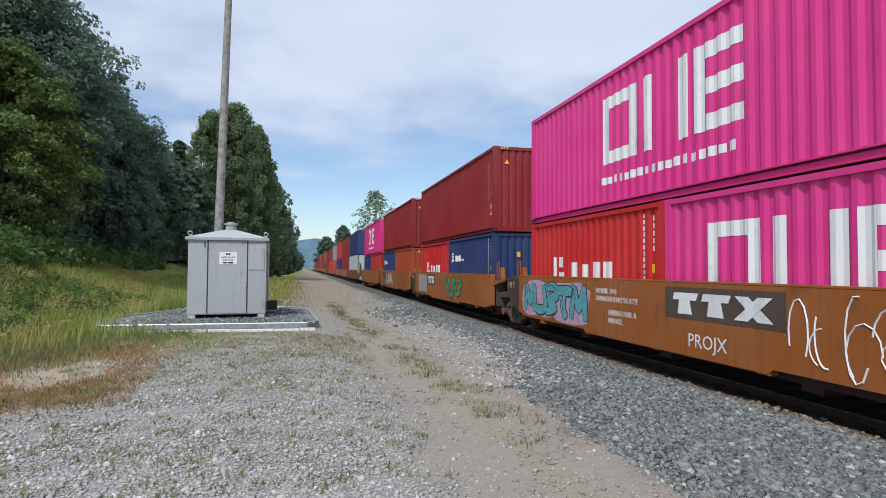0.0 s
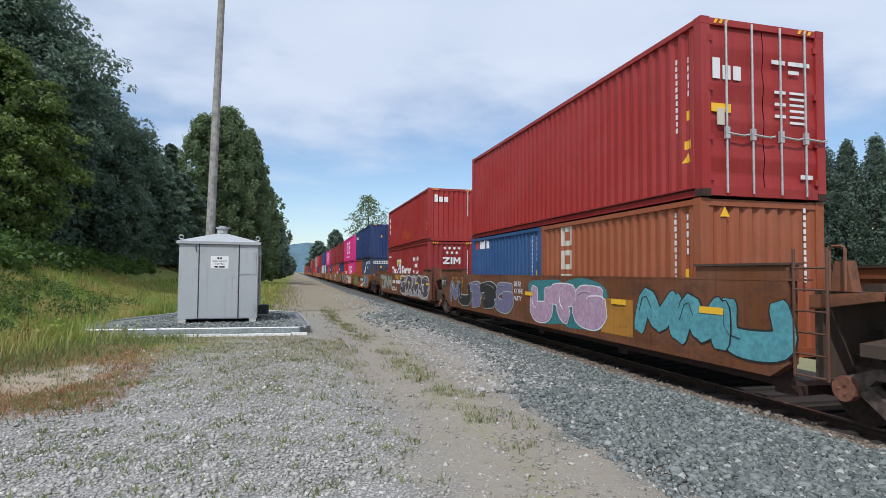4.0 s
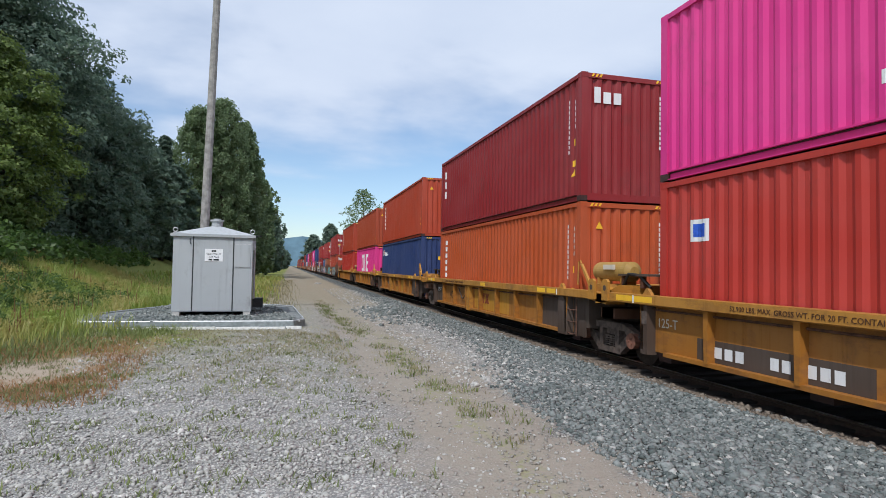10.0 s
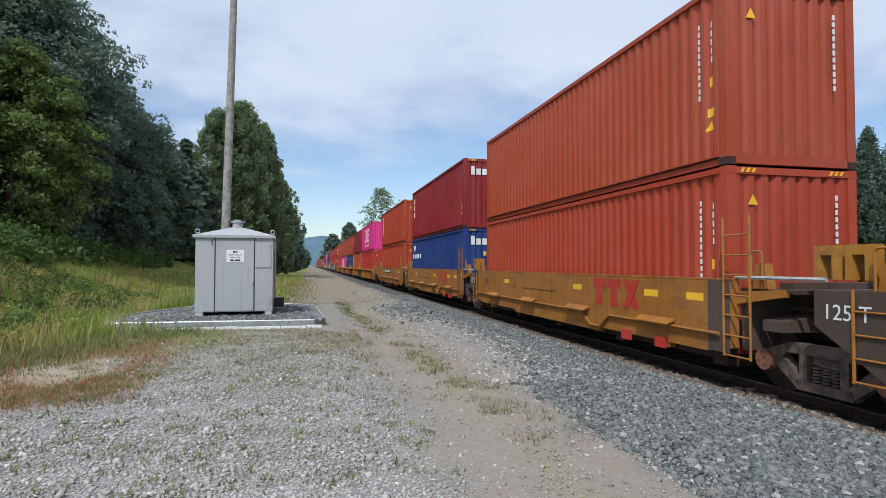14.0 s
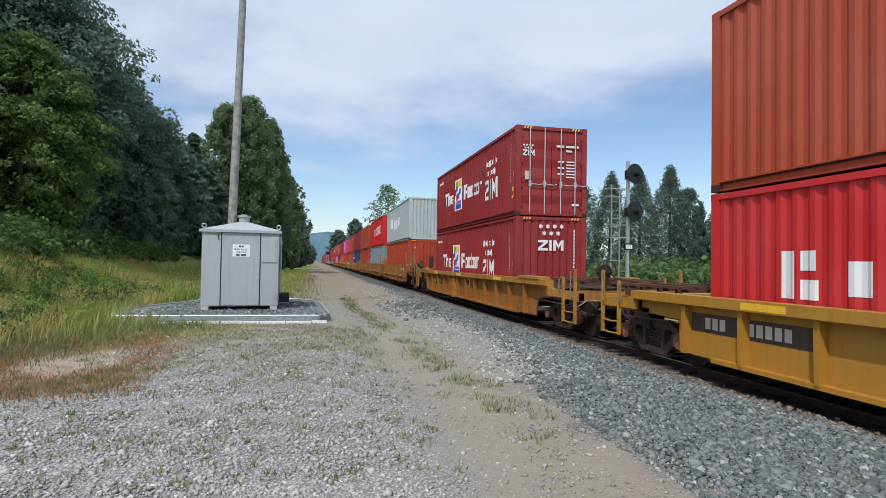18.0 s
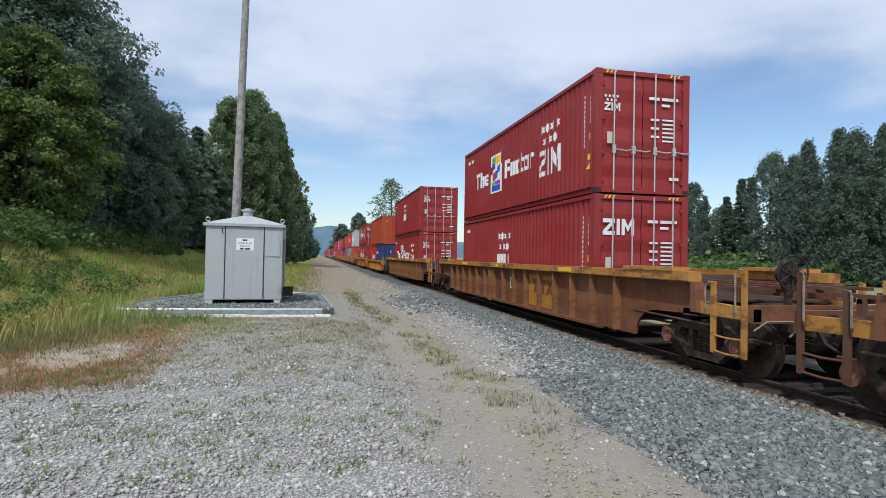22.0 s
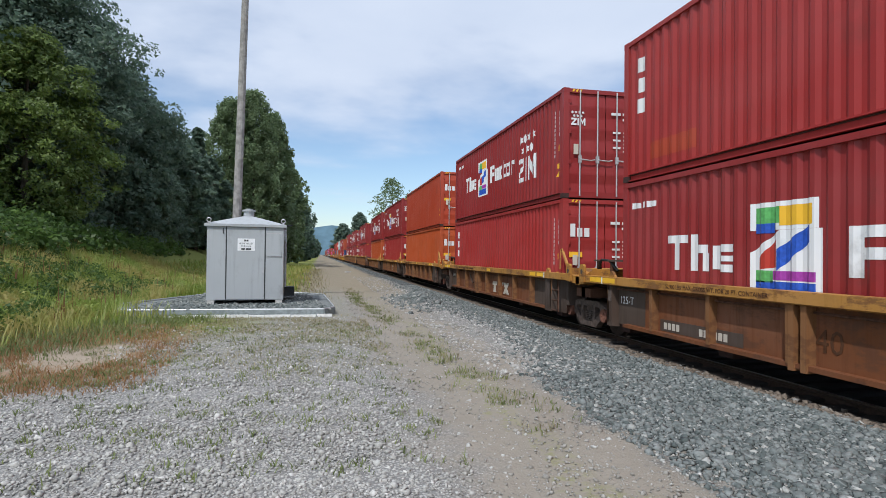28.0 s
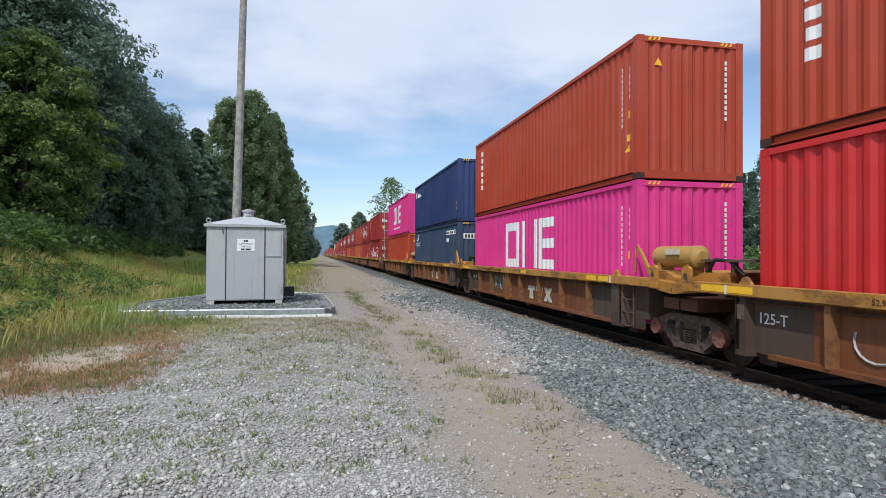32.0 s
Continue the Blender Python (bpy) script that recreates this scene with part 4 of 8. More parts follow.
def handrail(car, x, y, z0, z1, mat, w=0.22):
    g = Geo().tube([(x, y - w / 2, z0), (x, y - w / 2, z1 - 0.04), (x, y - w / 2 + 0.04, z1), (x, y + w / 2 - 0.04, z1), (x, y + w / 2, z1 - 0.04), (x, y + w / 2, z0)], 0.018)
    return part("handrail", g, M[mat], car)


def brake_wheel(car, x, y, z, mat):
    g = Geo()
    ring = [(x + 0.26 * math.cos(a * 0.3142), y, z + 0.26 * math.sin(a * 0.3142)) for a in range(21)]
    g.tube(ring, 0.013)
    for a in range(6):
        g.tube([(x, y, z), (x + 0.26 * math.cos(a * 1.047 + 0.5), y, z + 0.26 * math.sin(a * 1.047 + 0.5))], 0.010)
    g.disc((x, y, z), (0, 1, 0), 0.06, 0.06, 12)
    return part("brake_wheel", g, M[mat], car, "hand brake wheel")


def smooth_path(pts, n=5):
    """A curve through the points."""
    out = []
    for i in range(len(pts) - 1):
        p0, p1, p2, p3 = (Vector(pts[max(0, min(len(pts) - 1, i + k))]) for k in (-1, 0, 1, 2))
        for j in range(n):
            t = j / n
            out.append(0.5 * (2 * p1 + (p2 - p0) * t + (2 * p0 - 5 * p1 + 4 * p2 - p3) * t * t + (3 * p1 - p0 - 3 * p2 + p3) * t ** 3))
    return out + [Vector(pts[-1])]


def fat_stroke(g, pts, r, x, taper=0.75):
    """A sprayed stroke of half-width r with blunt ends, each later step a hair prouder than the last."""
    path = smooth_path(pts)
    ends = ((path[0] - path[1]).normalized() * r * 0.4, (path[-1] - path[-2]).normalized() * r * 0.4)
    path = [path[0] + ends[0]] + path + [path[-1] + ends[1]]
    left, right = [], []
    for i, p in enumerate(path):
        t = (path[min(i + 1, len(path) - 1)] - path[max(i - 1, 0)]).normalized()
        k = 0.55 if i in (0, len(path) - 1) else taper + (1 - taper) * math.sin(math.pi * i / (len(path) - 1))
        q = Vector((-t[1], t[0])) * r * k
        h = -x - 0.0003 * i
        left.append((h, -(p + q)[0], (p + q)[1]))
        right.append((h, -(p - q)[0], (p - q)[1]))
    g.strip(left, right)


FORMS = {
    "A": [[(0.02, 0), (0.42, 1)], [(0.42, 1), (0.98, 0)], [(0.22, 0.33), (0.78, 0.33)]],
    "B": [[(0.12, 0), (0.12, 1)], [(0.12, 0.97), (0.7, 0.95), (0.75, 0.68), (0.25, 0.54)], [(0.25, 0.5), (0.9, 0.42), (0.88, 0.1), (0.12, 0.03)]],
    "E": [[(0.95, 0.95), (0.4, 1.0), (0.1, 0.7), (0.08, 0.3), (0.4, 0.0), (0.95, 0.06)], [(0.12, 0.5), (0.75, 0.52)]],
    "L": [[(0.15, 1), (0.12, 0.3), (0.3, 0.04), (0.95, 0.05)]],
    "O": [[(0.52, 0.98), (0.12, 0.75), (0.1, 0.27), (0.5, 0.02), (0.9, 0.27), (0.88, 0.75), (0.5, 0.98)]],
    "S": [[(0.95, 0.85), (0.55, 1.0), (0.1, 0.8), (0.25, 0.55), (0.75, 0.45), (0.9, 0.2), (0.5, 0.0), (0.05, 0.12)]],
    "J": [[(0.75, 1.0), (0.78, 0.3), (0.45, 0.02), (0.05, 0.3)]],
    "G": [[(0.9, 0.85), (0.5, 1.0), (0.12, 0.7), (0.12, 0.25), (0.5, 0.0), (0.9, 0.2), (0.88, 0.45), (0.55, 0.45)]],
    "R": [[(0.1, 0), (0.1, 1)], [(0.1, 0.97), (0.8, 0.95), (0.82, 0.62), (0.2, 0.5)], [(0.35, 0.5), (0.6, 0.25), (1.0, 0)]],
}
CURVES = [[[(0.1, 0.0), (0.2, 0.5), (0.05, 1.0), (0.6, 0.9)], [(0.15, 0.5), (0.6, 0.45), (0.95, 0.0)]], [[(0.0, 0.9), (0.6, 1.0), (0.9, 0.7), (0.3, 0.45), (0.8, 0.2), (0.2, 0.0)]], [[(0.9, 0.9), (0.2, 0.85), (0.1, 0.2), (0.7, 0.05), (0.95, 0.45), (0.5, 0.5)]],
          [[(0.05, 0.0), (0.25, 0.95), (0.55, 0.3), (0.9, 1.0)], [(0.9, 1.0), (0.95, 0.0)]], [[(0.0, 0.95), (0.95, 0.95)], [(0.5, 0.95), (0.45, 0.4), (0.7, 0.0)]], [[(0.1, 1.0), (0.1, 0.15), (0.5, 0.0), (0.9, 0.2), (0.85, 1.0)]]]


def cloud(rng, d, z, w, h, n=16):
    pts = []
    for i in range(n):
        a = -6.2832 * i / n
        r = rng.uniform(0.86, 1.06)
        ca, sa = math.cos(a), math.sin(a)
        pts.append((-(d + 0.5 * w * r * math.copysign(abs(ca) ** 0.6, ca)), z + 0.5 * h * min(r, 1.0) * math.copysign(abs(sa) ** 0.6, sa)))
    return [tuple(p) for p in smooth_path(pts + pts[:1], 3)[:-1]]


def graffiti(car, d0, d1, z0, z1, n, fill, edge, seed, back=None, x=FACE, forms="", bold=0.13, rim=0.03):
    """A sprayed piece: a cloud behind, interlocking fat outlined strokes, thin shine lines on them."""
    rng = random.Random(seed)
    fills = fill if isinstance(fill, tuple) else (fill,)
    n = len(forms) or n
    w, h = (d1 - d0) / n, z1 - z0
    if back:
        for i in range(max(2, n // 2)):
            k = max(2, n // 2)
            part("spray_cloud", Geo().prism(cloud(rng, d0 + (i + 0.5) * (d1 - d0) / k, (z0 + z1) / 2, (d1 - d0) / k * 1.25, h * 1.03), -x - 0.0015 - 0.0004 * i, -x, "x"), M[back], car)
    r = bold * min(h, w * 1.25)
    for i in range(n):
        shapes = FORMS[forms[i]] if forms else rng.choice(CURVES)
        tilt, up = rng.uniform(-0.12, 0.18), rng.uniform(-0.03, 0.03) * h
        hh, ww = h * rng.uniform(0.9, 1.0) - 2 * r - 0.06, w * (rng.uniform(1.0, 1.1) if forms else rng.uniform(1.2, 1.45)) - 1.5 * r
        o, f, q = Geo(), Geo(), Geo()
        for k, st in enumerate(shapes):
            pts = [(d0 + (i + 0.5) * w + (u - 0.5) * ww + tilt * (v - 0.5) * hh, (z0 + z1) / 2 + up + (v - 0.5) * hh) for u, v in st]
            lift = 0.003 + 0.0045 * (i % 2) + 0.001 * k
            fat_stroke(o, pts, r + rim, x + lift)
            fat_stroke(f, pts, r, x + lift + 0.004)
            shine = smooth_path(pts)[2:-2:2]
            if len(shine) > 2:
                q.tube([(-x - lift - 0.012, -(p[0] - 0.35 * r), p[1] + 0.35 * r) for p in shine[:4]], 0.006, 4)
        part("sprayed_outline", o, M[edge], car)
        part("sprayed_letter", f, M[fills[i % len(fills)]], car, "fat sprayed letter form")
        part("sprayed_shine", q, M[edge], car)


def scribble(car, d0, d1, z0, z1, n, mat, seed, r=0.016, x=FACE):
    """Loose spray-can strokes."""
    rng = random.Random(seed)
    for i in range(n):
        g = Geo()
        cd = d0 + (d1 - d0) * (i + 0.5) / n
        pts = []
        a0, turn = rng.uniform(0, 6), rng.choice((-1, 1)) * rng.uniform(2.0, 4.6)
        rw, rh = (d1 - d0) / n * rng.uniform(0.35, 0.62), (z1 - z0) * rng.uniform(0.3, 0.5)
        for k in range(9):
            a = a0 + turn * k / 8
            pts.append((-x - 0.003, -(cd + rw * math.cos(a)), (z0 + z1) / 2 + rh * math.sin(a)))
        g.tube(pts, r, 4)
        part("spray_scrawl", g, M[mat], car, "loose spray-can stroke")


def side_marks(car, d0, d1, z0, z1, n, mat, x=FACE, name="lettering"):
    if n <= 6:
        w = (d1 - d0) / n
        for i in range(n):
            part(name, Geo().box(-x - 0.004, -x, -(d0 + (i + 0.72) * w), -(d0 + i * w), z0, z1), M[mat], car)
        return
    g = Geo()
    w = (d1 - d0) / n
    for i in range(n):
        g.box(-x - 0.004, -x, -(d0 + (i + 0.72) * w), -(d0 + i * w), z0, z1)
    part(name, g, M[mat], car)


def panel(car, d0, d1, z0, z1, mat, x=FACE, name="painted_panel", label=""):
    return part(name, Geo().box(-x - 0.003, -x, -d1, -d0, z0, z1), M[mat], car, label)


def single_end(car, y, sg, reach, end, top, out, m, c, rust, brakes, posts):
    """The open platform at the end of a ribbed car: side beams, posts with steps, a bar frame over the deck, brake gear and coupler. out: where the chord ends."""
    post_a, post_b = reach - sg * 0.80, reach - sg * 0.14
    for q in (-1, 1):
        part("side_beam", Geo().prism([(out, 0.94), (reach, 0.92), (reach, 1.10), (out, 1.14)], q * 1.37, q * 1.24), c, car)
        part("chord_lug", Geo().prism([(out, 0.95), (out + sg * 0.16, 0.95), (out + sg * 0.10, top - 0.16), (out, top - 0.16)], q * 1.46, q * 1.28), m, car)
        step = Geo()
        for z in (0.40, 0.64):
            step.tube([(q * 1.41, post_a, z), (q * 1.42, (post_a + post_b) / 2, z - 0.015), (q * 1.41, post_b, z)], 0.018)
        part("step_rungs", step, posts, car, "worn step rungs")
        for yp, z1 in ((post_a, 1.46), (post_b, 1.66)):
            part("post", Geo().box(q * 1.43, q * 1.38, yp - 0.04, yp + 0.04, 0.37, z1), posts, car, "flat steel post")
            part("grab_iron", Geo().tube([(q * 1.43, yp - sg * 0.09, 1.0), (q * 1.47, yp - sg * 0.11, 1.05), (q * 1.47, yp - sg * 0.11, z1 - 0.06), (q * 1.44, yp - sg * 0.06, z1), (q * 1.40, yp, z1 - 0.01)], 0.016), M["worn_grab"], car)
    part("centre_sill", Geo().box(-0.34, 0.34, *sorted((y + sg * 0.12, reach)), 0.70, 1.10), M["car_grime"], car)
    part("end_beam", Geo().box(-1.38, 1.38, *sorted((reach, reach - sg * 0.10)), 0.90, 1.16), m, car)
    part("deck_plate", Geo().box(-1.22, 1.22, *sorted((y + sg * 0.125, out + sg * 0.1)), 1.12, 1.15), M["car_grime"], car)
    part("body_bolster", Geo().prism([(-1.3, 0.86), (1.3, 0.86), (1.3, 0.98), (0.5, 1.10), (-0.5, 1.10), (-1.3, 0.98)], end - sg * 1.75, end - sg * 2.15, "y"), M["car_grime"], car)
    lo, hi = sorted((y + sg * 0.3, reach - sg * 0.30))
    for x in (-1.0, -0.35, 0.4, 1.0):
        part("deck_bar", Geo().box(x - 0.06, x + 0.06, lo, hi, 1.36, 1.41), rust, car)
    for k in range(4):
        yy = lo + (hi - lo) * (k + 0.5) / 4
        part("deck_stand", Geo().box(-1.12, -1.04, yy - 0.04, yy + 0.04, 1.15, 1.36).box(1.04, 1.12, yy - 0.04, yy + 0.04, 1.15, 1.36).box(-1.12, 1.12, yy - 0.03, yy + 0.03, 1.30, 1.355), rust, car)
    part("hose_rack", Geo().tube([(-1.3, y + sg * 0.5, 0.80), (-1.3, reach - sg * 0.9, 0.76)], 0.02).tube([(-0.9, y + sg * 0.3, 0.62), (-0.9, reach - sg * 0.2, 0.58)], 0.024), M["car_grime"], car)
    part("valve_block", Geo().box(-1.12, -0.82, *sorted((out, out + sg * 0.3)), 0.56, 0.90).box(-1.0, -0.7, *sorted((out + sg * 0.4, out + sg * 0.7)), 0.62, 0.88), M["grease"], car)
    if brakes:
        by = reach - sg * 0.22
        brake_wheel(car, -0.62, by + sg * 0.12, 1.62, brakes)
        housing = Geo().disc((-0.62, by + sg * 0.02, 1.62), (0, 1, 0), 0.17, 0.09, 16).disc((-0.62, by - sg * 0.06, 1.60), (0, 1, 0), 0.12, 0.10, 12)
        part("brake_housing", housing.prism([(-0.80, 1.62), (-0.70, 1.36), (-0.54, 1.36), (-0.44, 1.62), (-0.50, 1.74), (-0.74, 1.74)], by - 0.06, by + 0.0, "y").box(-0.67, -0.57, by - 0.06, by, 1.10, 1.38), M[brakes], car, "hand brake gear housing")
        part("brake_chain_rod", Geo().tube([(-0.70, by, 1.12), (-0.72, by - sg * 0.05, 0.70), (-0.5, by - sg * 0.6, 0.55)], 0.022), M["grease"], car)
    part("coupler", Geo().box(-0.09, 0.09, *sorted((reach, end - sg * 0.04)), 0.80, 0.94).box(-0.17, 0.17, *sorted((end - sg * 0.26, end - sg * 0.02)), 0.72, 1.02), M["grease"], car, "knuckle coupler")
    part("air_hose", Geo().tube([(-0.3, reach, 0.86), (-0.32, reach + sg * 0.18, 0.62), (-0.2, end - sg * 0.02, 0.45), (-0.05, end, 0.5)], 0.03), M["rubber"], car)
    part("uncoupling_lever", Geo().tube([(-1.4, reach + sg * 0.04, 0.80), (-1.2, reach + sg * 0.06, 0.93), (-0.2, reach + sg * 0.06, 0.93)], 0.016), M["worn_grab"], car)
    # darker iron than at shared trucks: under-car shade put into the colour
    truck(car, end - sg * 1.95, "iron_dark")


def joint_end(car, y, sg, top, out, m, c, tank):
    """The fittings of a ribbed unit where it shares a truck with the next: end posts, lugs, guides, and a tank or a table over the joint."""
    back = 0.48 if sg < 0 else 0.26
    for q in (-1, 1):
        part("inner_side", Geo().box(q * 1.262, q * 1.236, *sorted((y, y + sg * (0.54 if sg < 0 else 0.10))), 0.34, top - 0.175), M["car_grime"], car)
        part("end_post", Geo().prism([(q * 1.28, y - sg * back), (q * 1.44, y - sg * (back - 0.05)), (q * 1.44, y - sg * 0.02), (q * 1.28, y + sg * 0.02)], 0.34, top - 0.172, "z"), M["car_grime"], car, "grimy end post")
        part("guide_lug", Geo().prism([(y - sg * 0.36, top), (y - sg * 0.10, top), (y - sg * 0.18, top + 0.10), (y - sg * 0.22, top + 0.12), (y - sg * 0.27, top + 0.10)], q * 1.46, q * 1.40), c, car, "pointed container guide")
        part("lug_plate", Geo().prism([(out - sg * 0.42, top - 0.16), (out - sg * 0.20, top - 0.16), (out - sg * 0.20, top + 0.20), (out - sg * 0.26, top + 0.25), (out - sg * 0.36, top + 0.25), (out - sg * 0.42, top + 0.20)], q * 1.53, q * 1.47), c, car, "lug plate")
        part("lug_hole", Geo().disc((q * 1.531, out - sg * 0.31, top + 0.08), (1, 0, 0), 0.055, 0.006, 12), M["car_dark"], car)
        part("hinge_arm", Geo().prism([(out - sg * 0.55, top - 0.17), (out + sg * 0.15, top - 0.24), (out + sg * 0.15, top - 0.05), (out - sg * 0.55, top - 0.01)], q * 1.46, q * 1.05), c, car)
    part("end_crossbeam", Geo().prism([(out - sg * 0.80, top - 0.17), (out - sg * 0.02, top - 0.17), (out - sg * 0.02, top + 0.02), (out - sg * 0.35, top + 0.14), (out - sg * 0.80, top + 0.14)], -1.24, 1.24), c, car)
    if sg < 0:
        steps = Geo()
        for x, yy in ((-1.40, y - sg * 0.06), (-1.40, y + sg * 0.38)):
            steps.tube([(x, yy, 0.36), (x, yy, top - 0.17)], 0.018)
        for z in (0.40, 0.66, 0.92):
            steps.tube([(-1.40, y - sg * 0.06, z), (-1.42, y + sg * 0.16, z - 0.02), (-1.40, y + sg * 0.38, z)], 0.016)
        part("step_ladder", steps, M["iron_brown"], car, "rusty hanging steps")
        if tank:
            t0, t1 = y + sg * 0.40, y + sg * 1.72
            part("air_reservoir", Geo().tube([(-0.86, t0, top + 0.40), (-0.86, t0 + sg * 0.07, top + 0.40), (-0.86, t1 - sg * 0.07, top + 0.40), (-0.86, t1, top + 0.40)], [0.10, 0.20, 0.20, 0.10], 26), M["car_tank"], car, "dull yellow air reservoir")
            part("tank_plate", Geo().box(-1.10, -1.06, *sorted((t0 + sg * 0.55, t0 + sg * 0.95)), top + 0.44, top + 0.54), M["cream"], car)
            part("tank_cradle", Geo().box(-1.02, -0.70, *sorted((t0 + sg * 0.18, t0 + sg * 0.26)), top + 0.1, top + 0.36).box(-1.02, -0.70, *sorted((t1 - sg * 0.26, t1 - sg * 0.18)), top + 0.1, top + 0.36), c, car)
        part("lever_frame", Geo().tube([(-1.33, y + sg * 0.30, top + 0.1), (-1.33, y + sg * 0.34, top + 0.60), (-1.33, y + sg * 0.42, top + 0.62), (-1.33, y + sg * 0.46, top + 0.56)], 0.018).prism([(y + sg * 0.44, top + 0.56), (y + sg * 0.50, top + 0.56), (y + sg * 0.92, top + 0.08), (y + sg * 0.82, top + 0.08)], -1.36, -1.31), c, car, "lever frame")
    else:
        part("table_top", Geo().box(-1.15, 0.6, *sorted((y + sg * 0.16, y + sg * 1.16)), top + 0.32, top + 0.36), M["car_dark"], car, "dark steel table over the joint")
        part("table_leg", Geo().box(-1.10, -1.02, *sorted((y + sg * 0.42, y + sg * 0.50)), top + 0.1, top + 0.32).box(-1.10, -1.02, *sorted((y + sg * 1.04, y + sg * 1.12)), top - 0.1, top + 0.32).box(0.4, 0.48, *sorted((y + sg * 0.42, y + sg * 0.50)), top + 0.1, top + 0.32), M["car_rust"], car)
        part("brake_hose", Geo().tube([(-1.05, y + sg * 0.25, top + 0.12), (-1.12, y + sg * 0.5, top + 0.34), (-1.15, y + sg * 0.8, top + 0.36), (-1.10, y + sg * 1.05, top + 0.14)], 0.03), M["rubber"], car)
        part("patch_label", Geo().box(-1.447, -1.441, y - sg * 0.20, y - sg * 0.06, 0.86, 1.08), M["truck_dust"], car)
    part("centre_sill", Geo().box(-0.34, 0.34, *sorted((y + sg * (0.66 if sg < 0 else 0.22), out + sg * 0.2)), 0.72, 1.12), M["car_grime"], car)
    part("body_bolster", Geo().box(-1.30, 1.30, *sorted((out - sg * 0.30, out + sg * 0.15)), 0.84, 1.04), M["car_rust"], car)


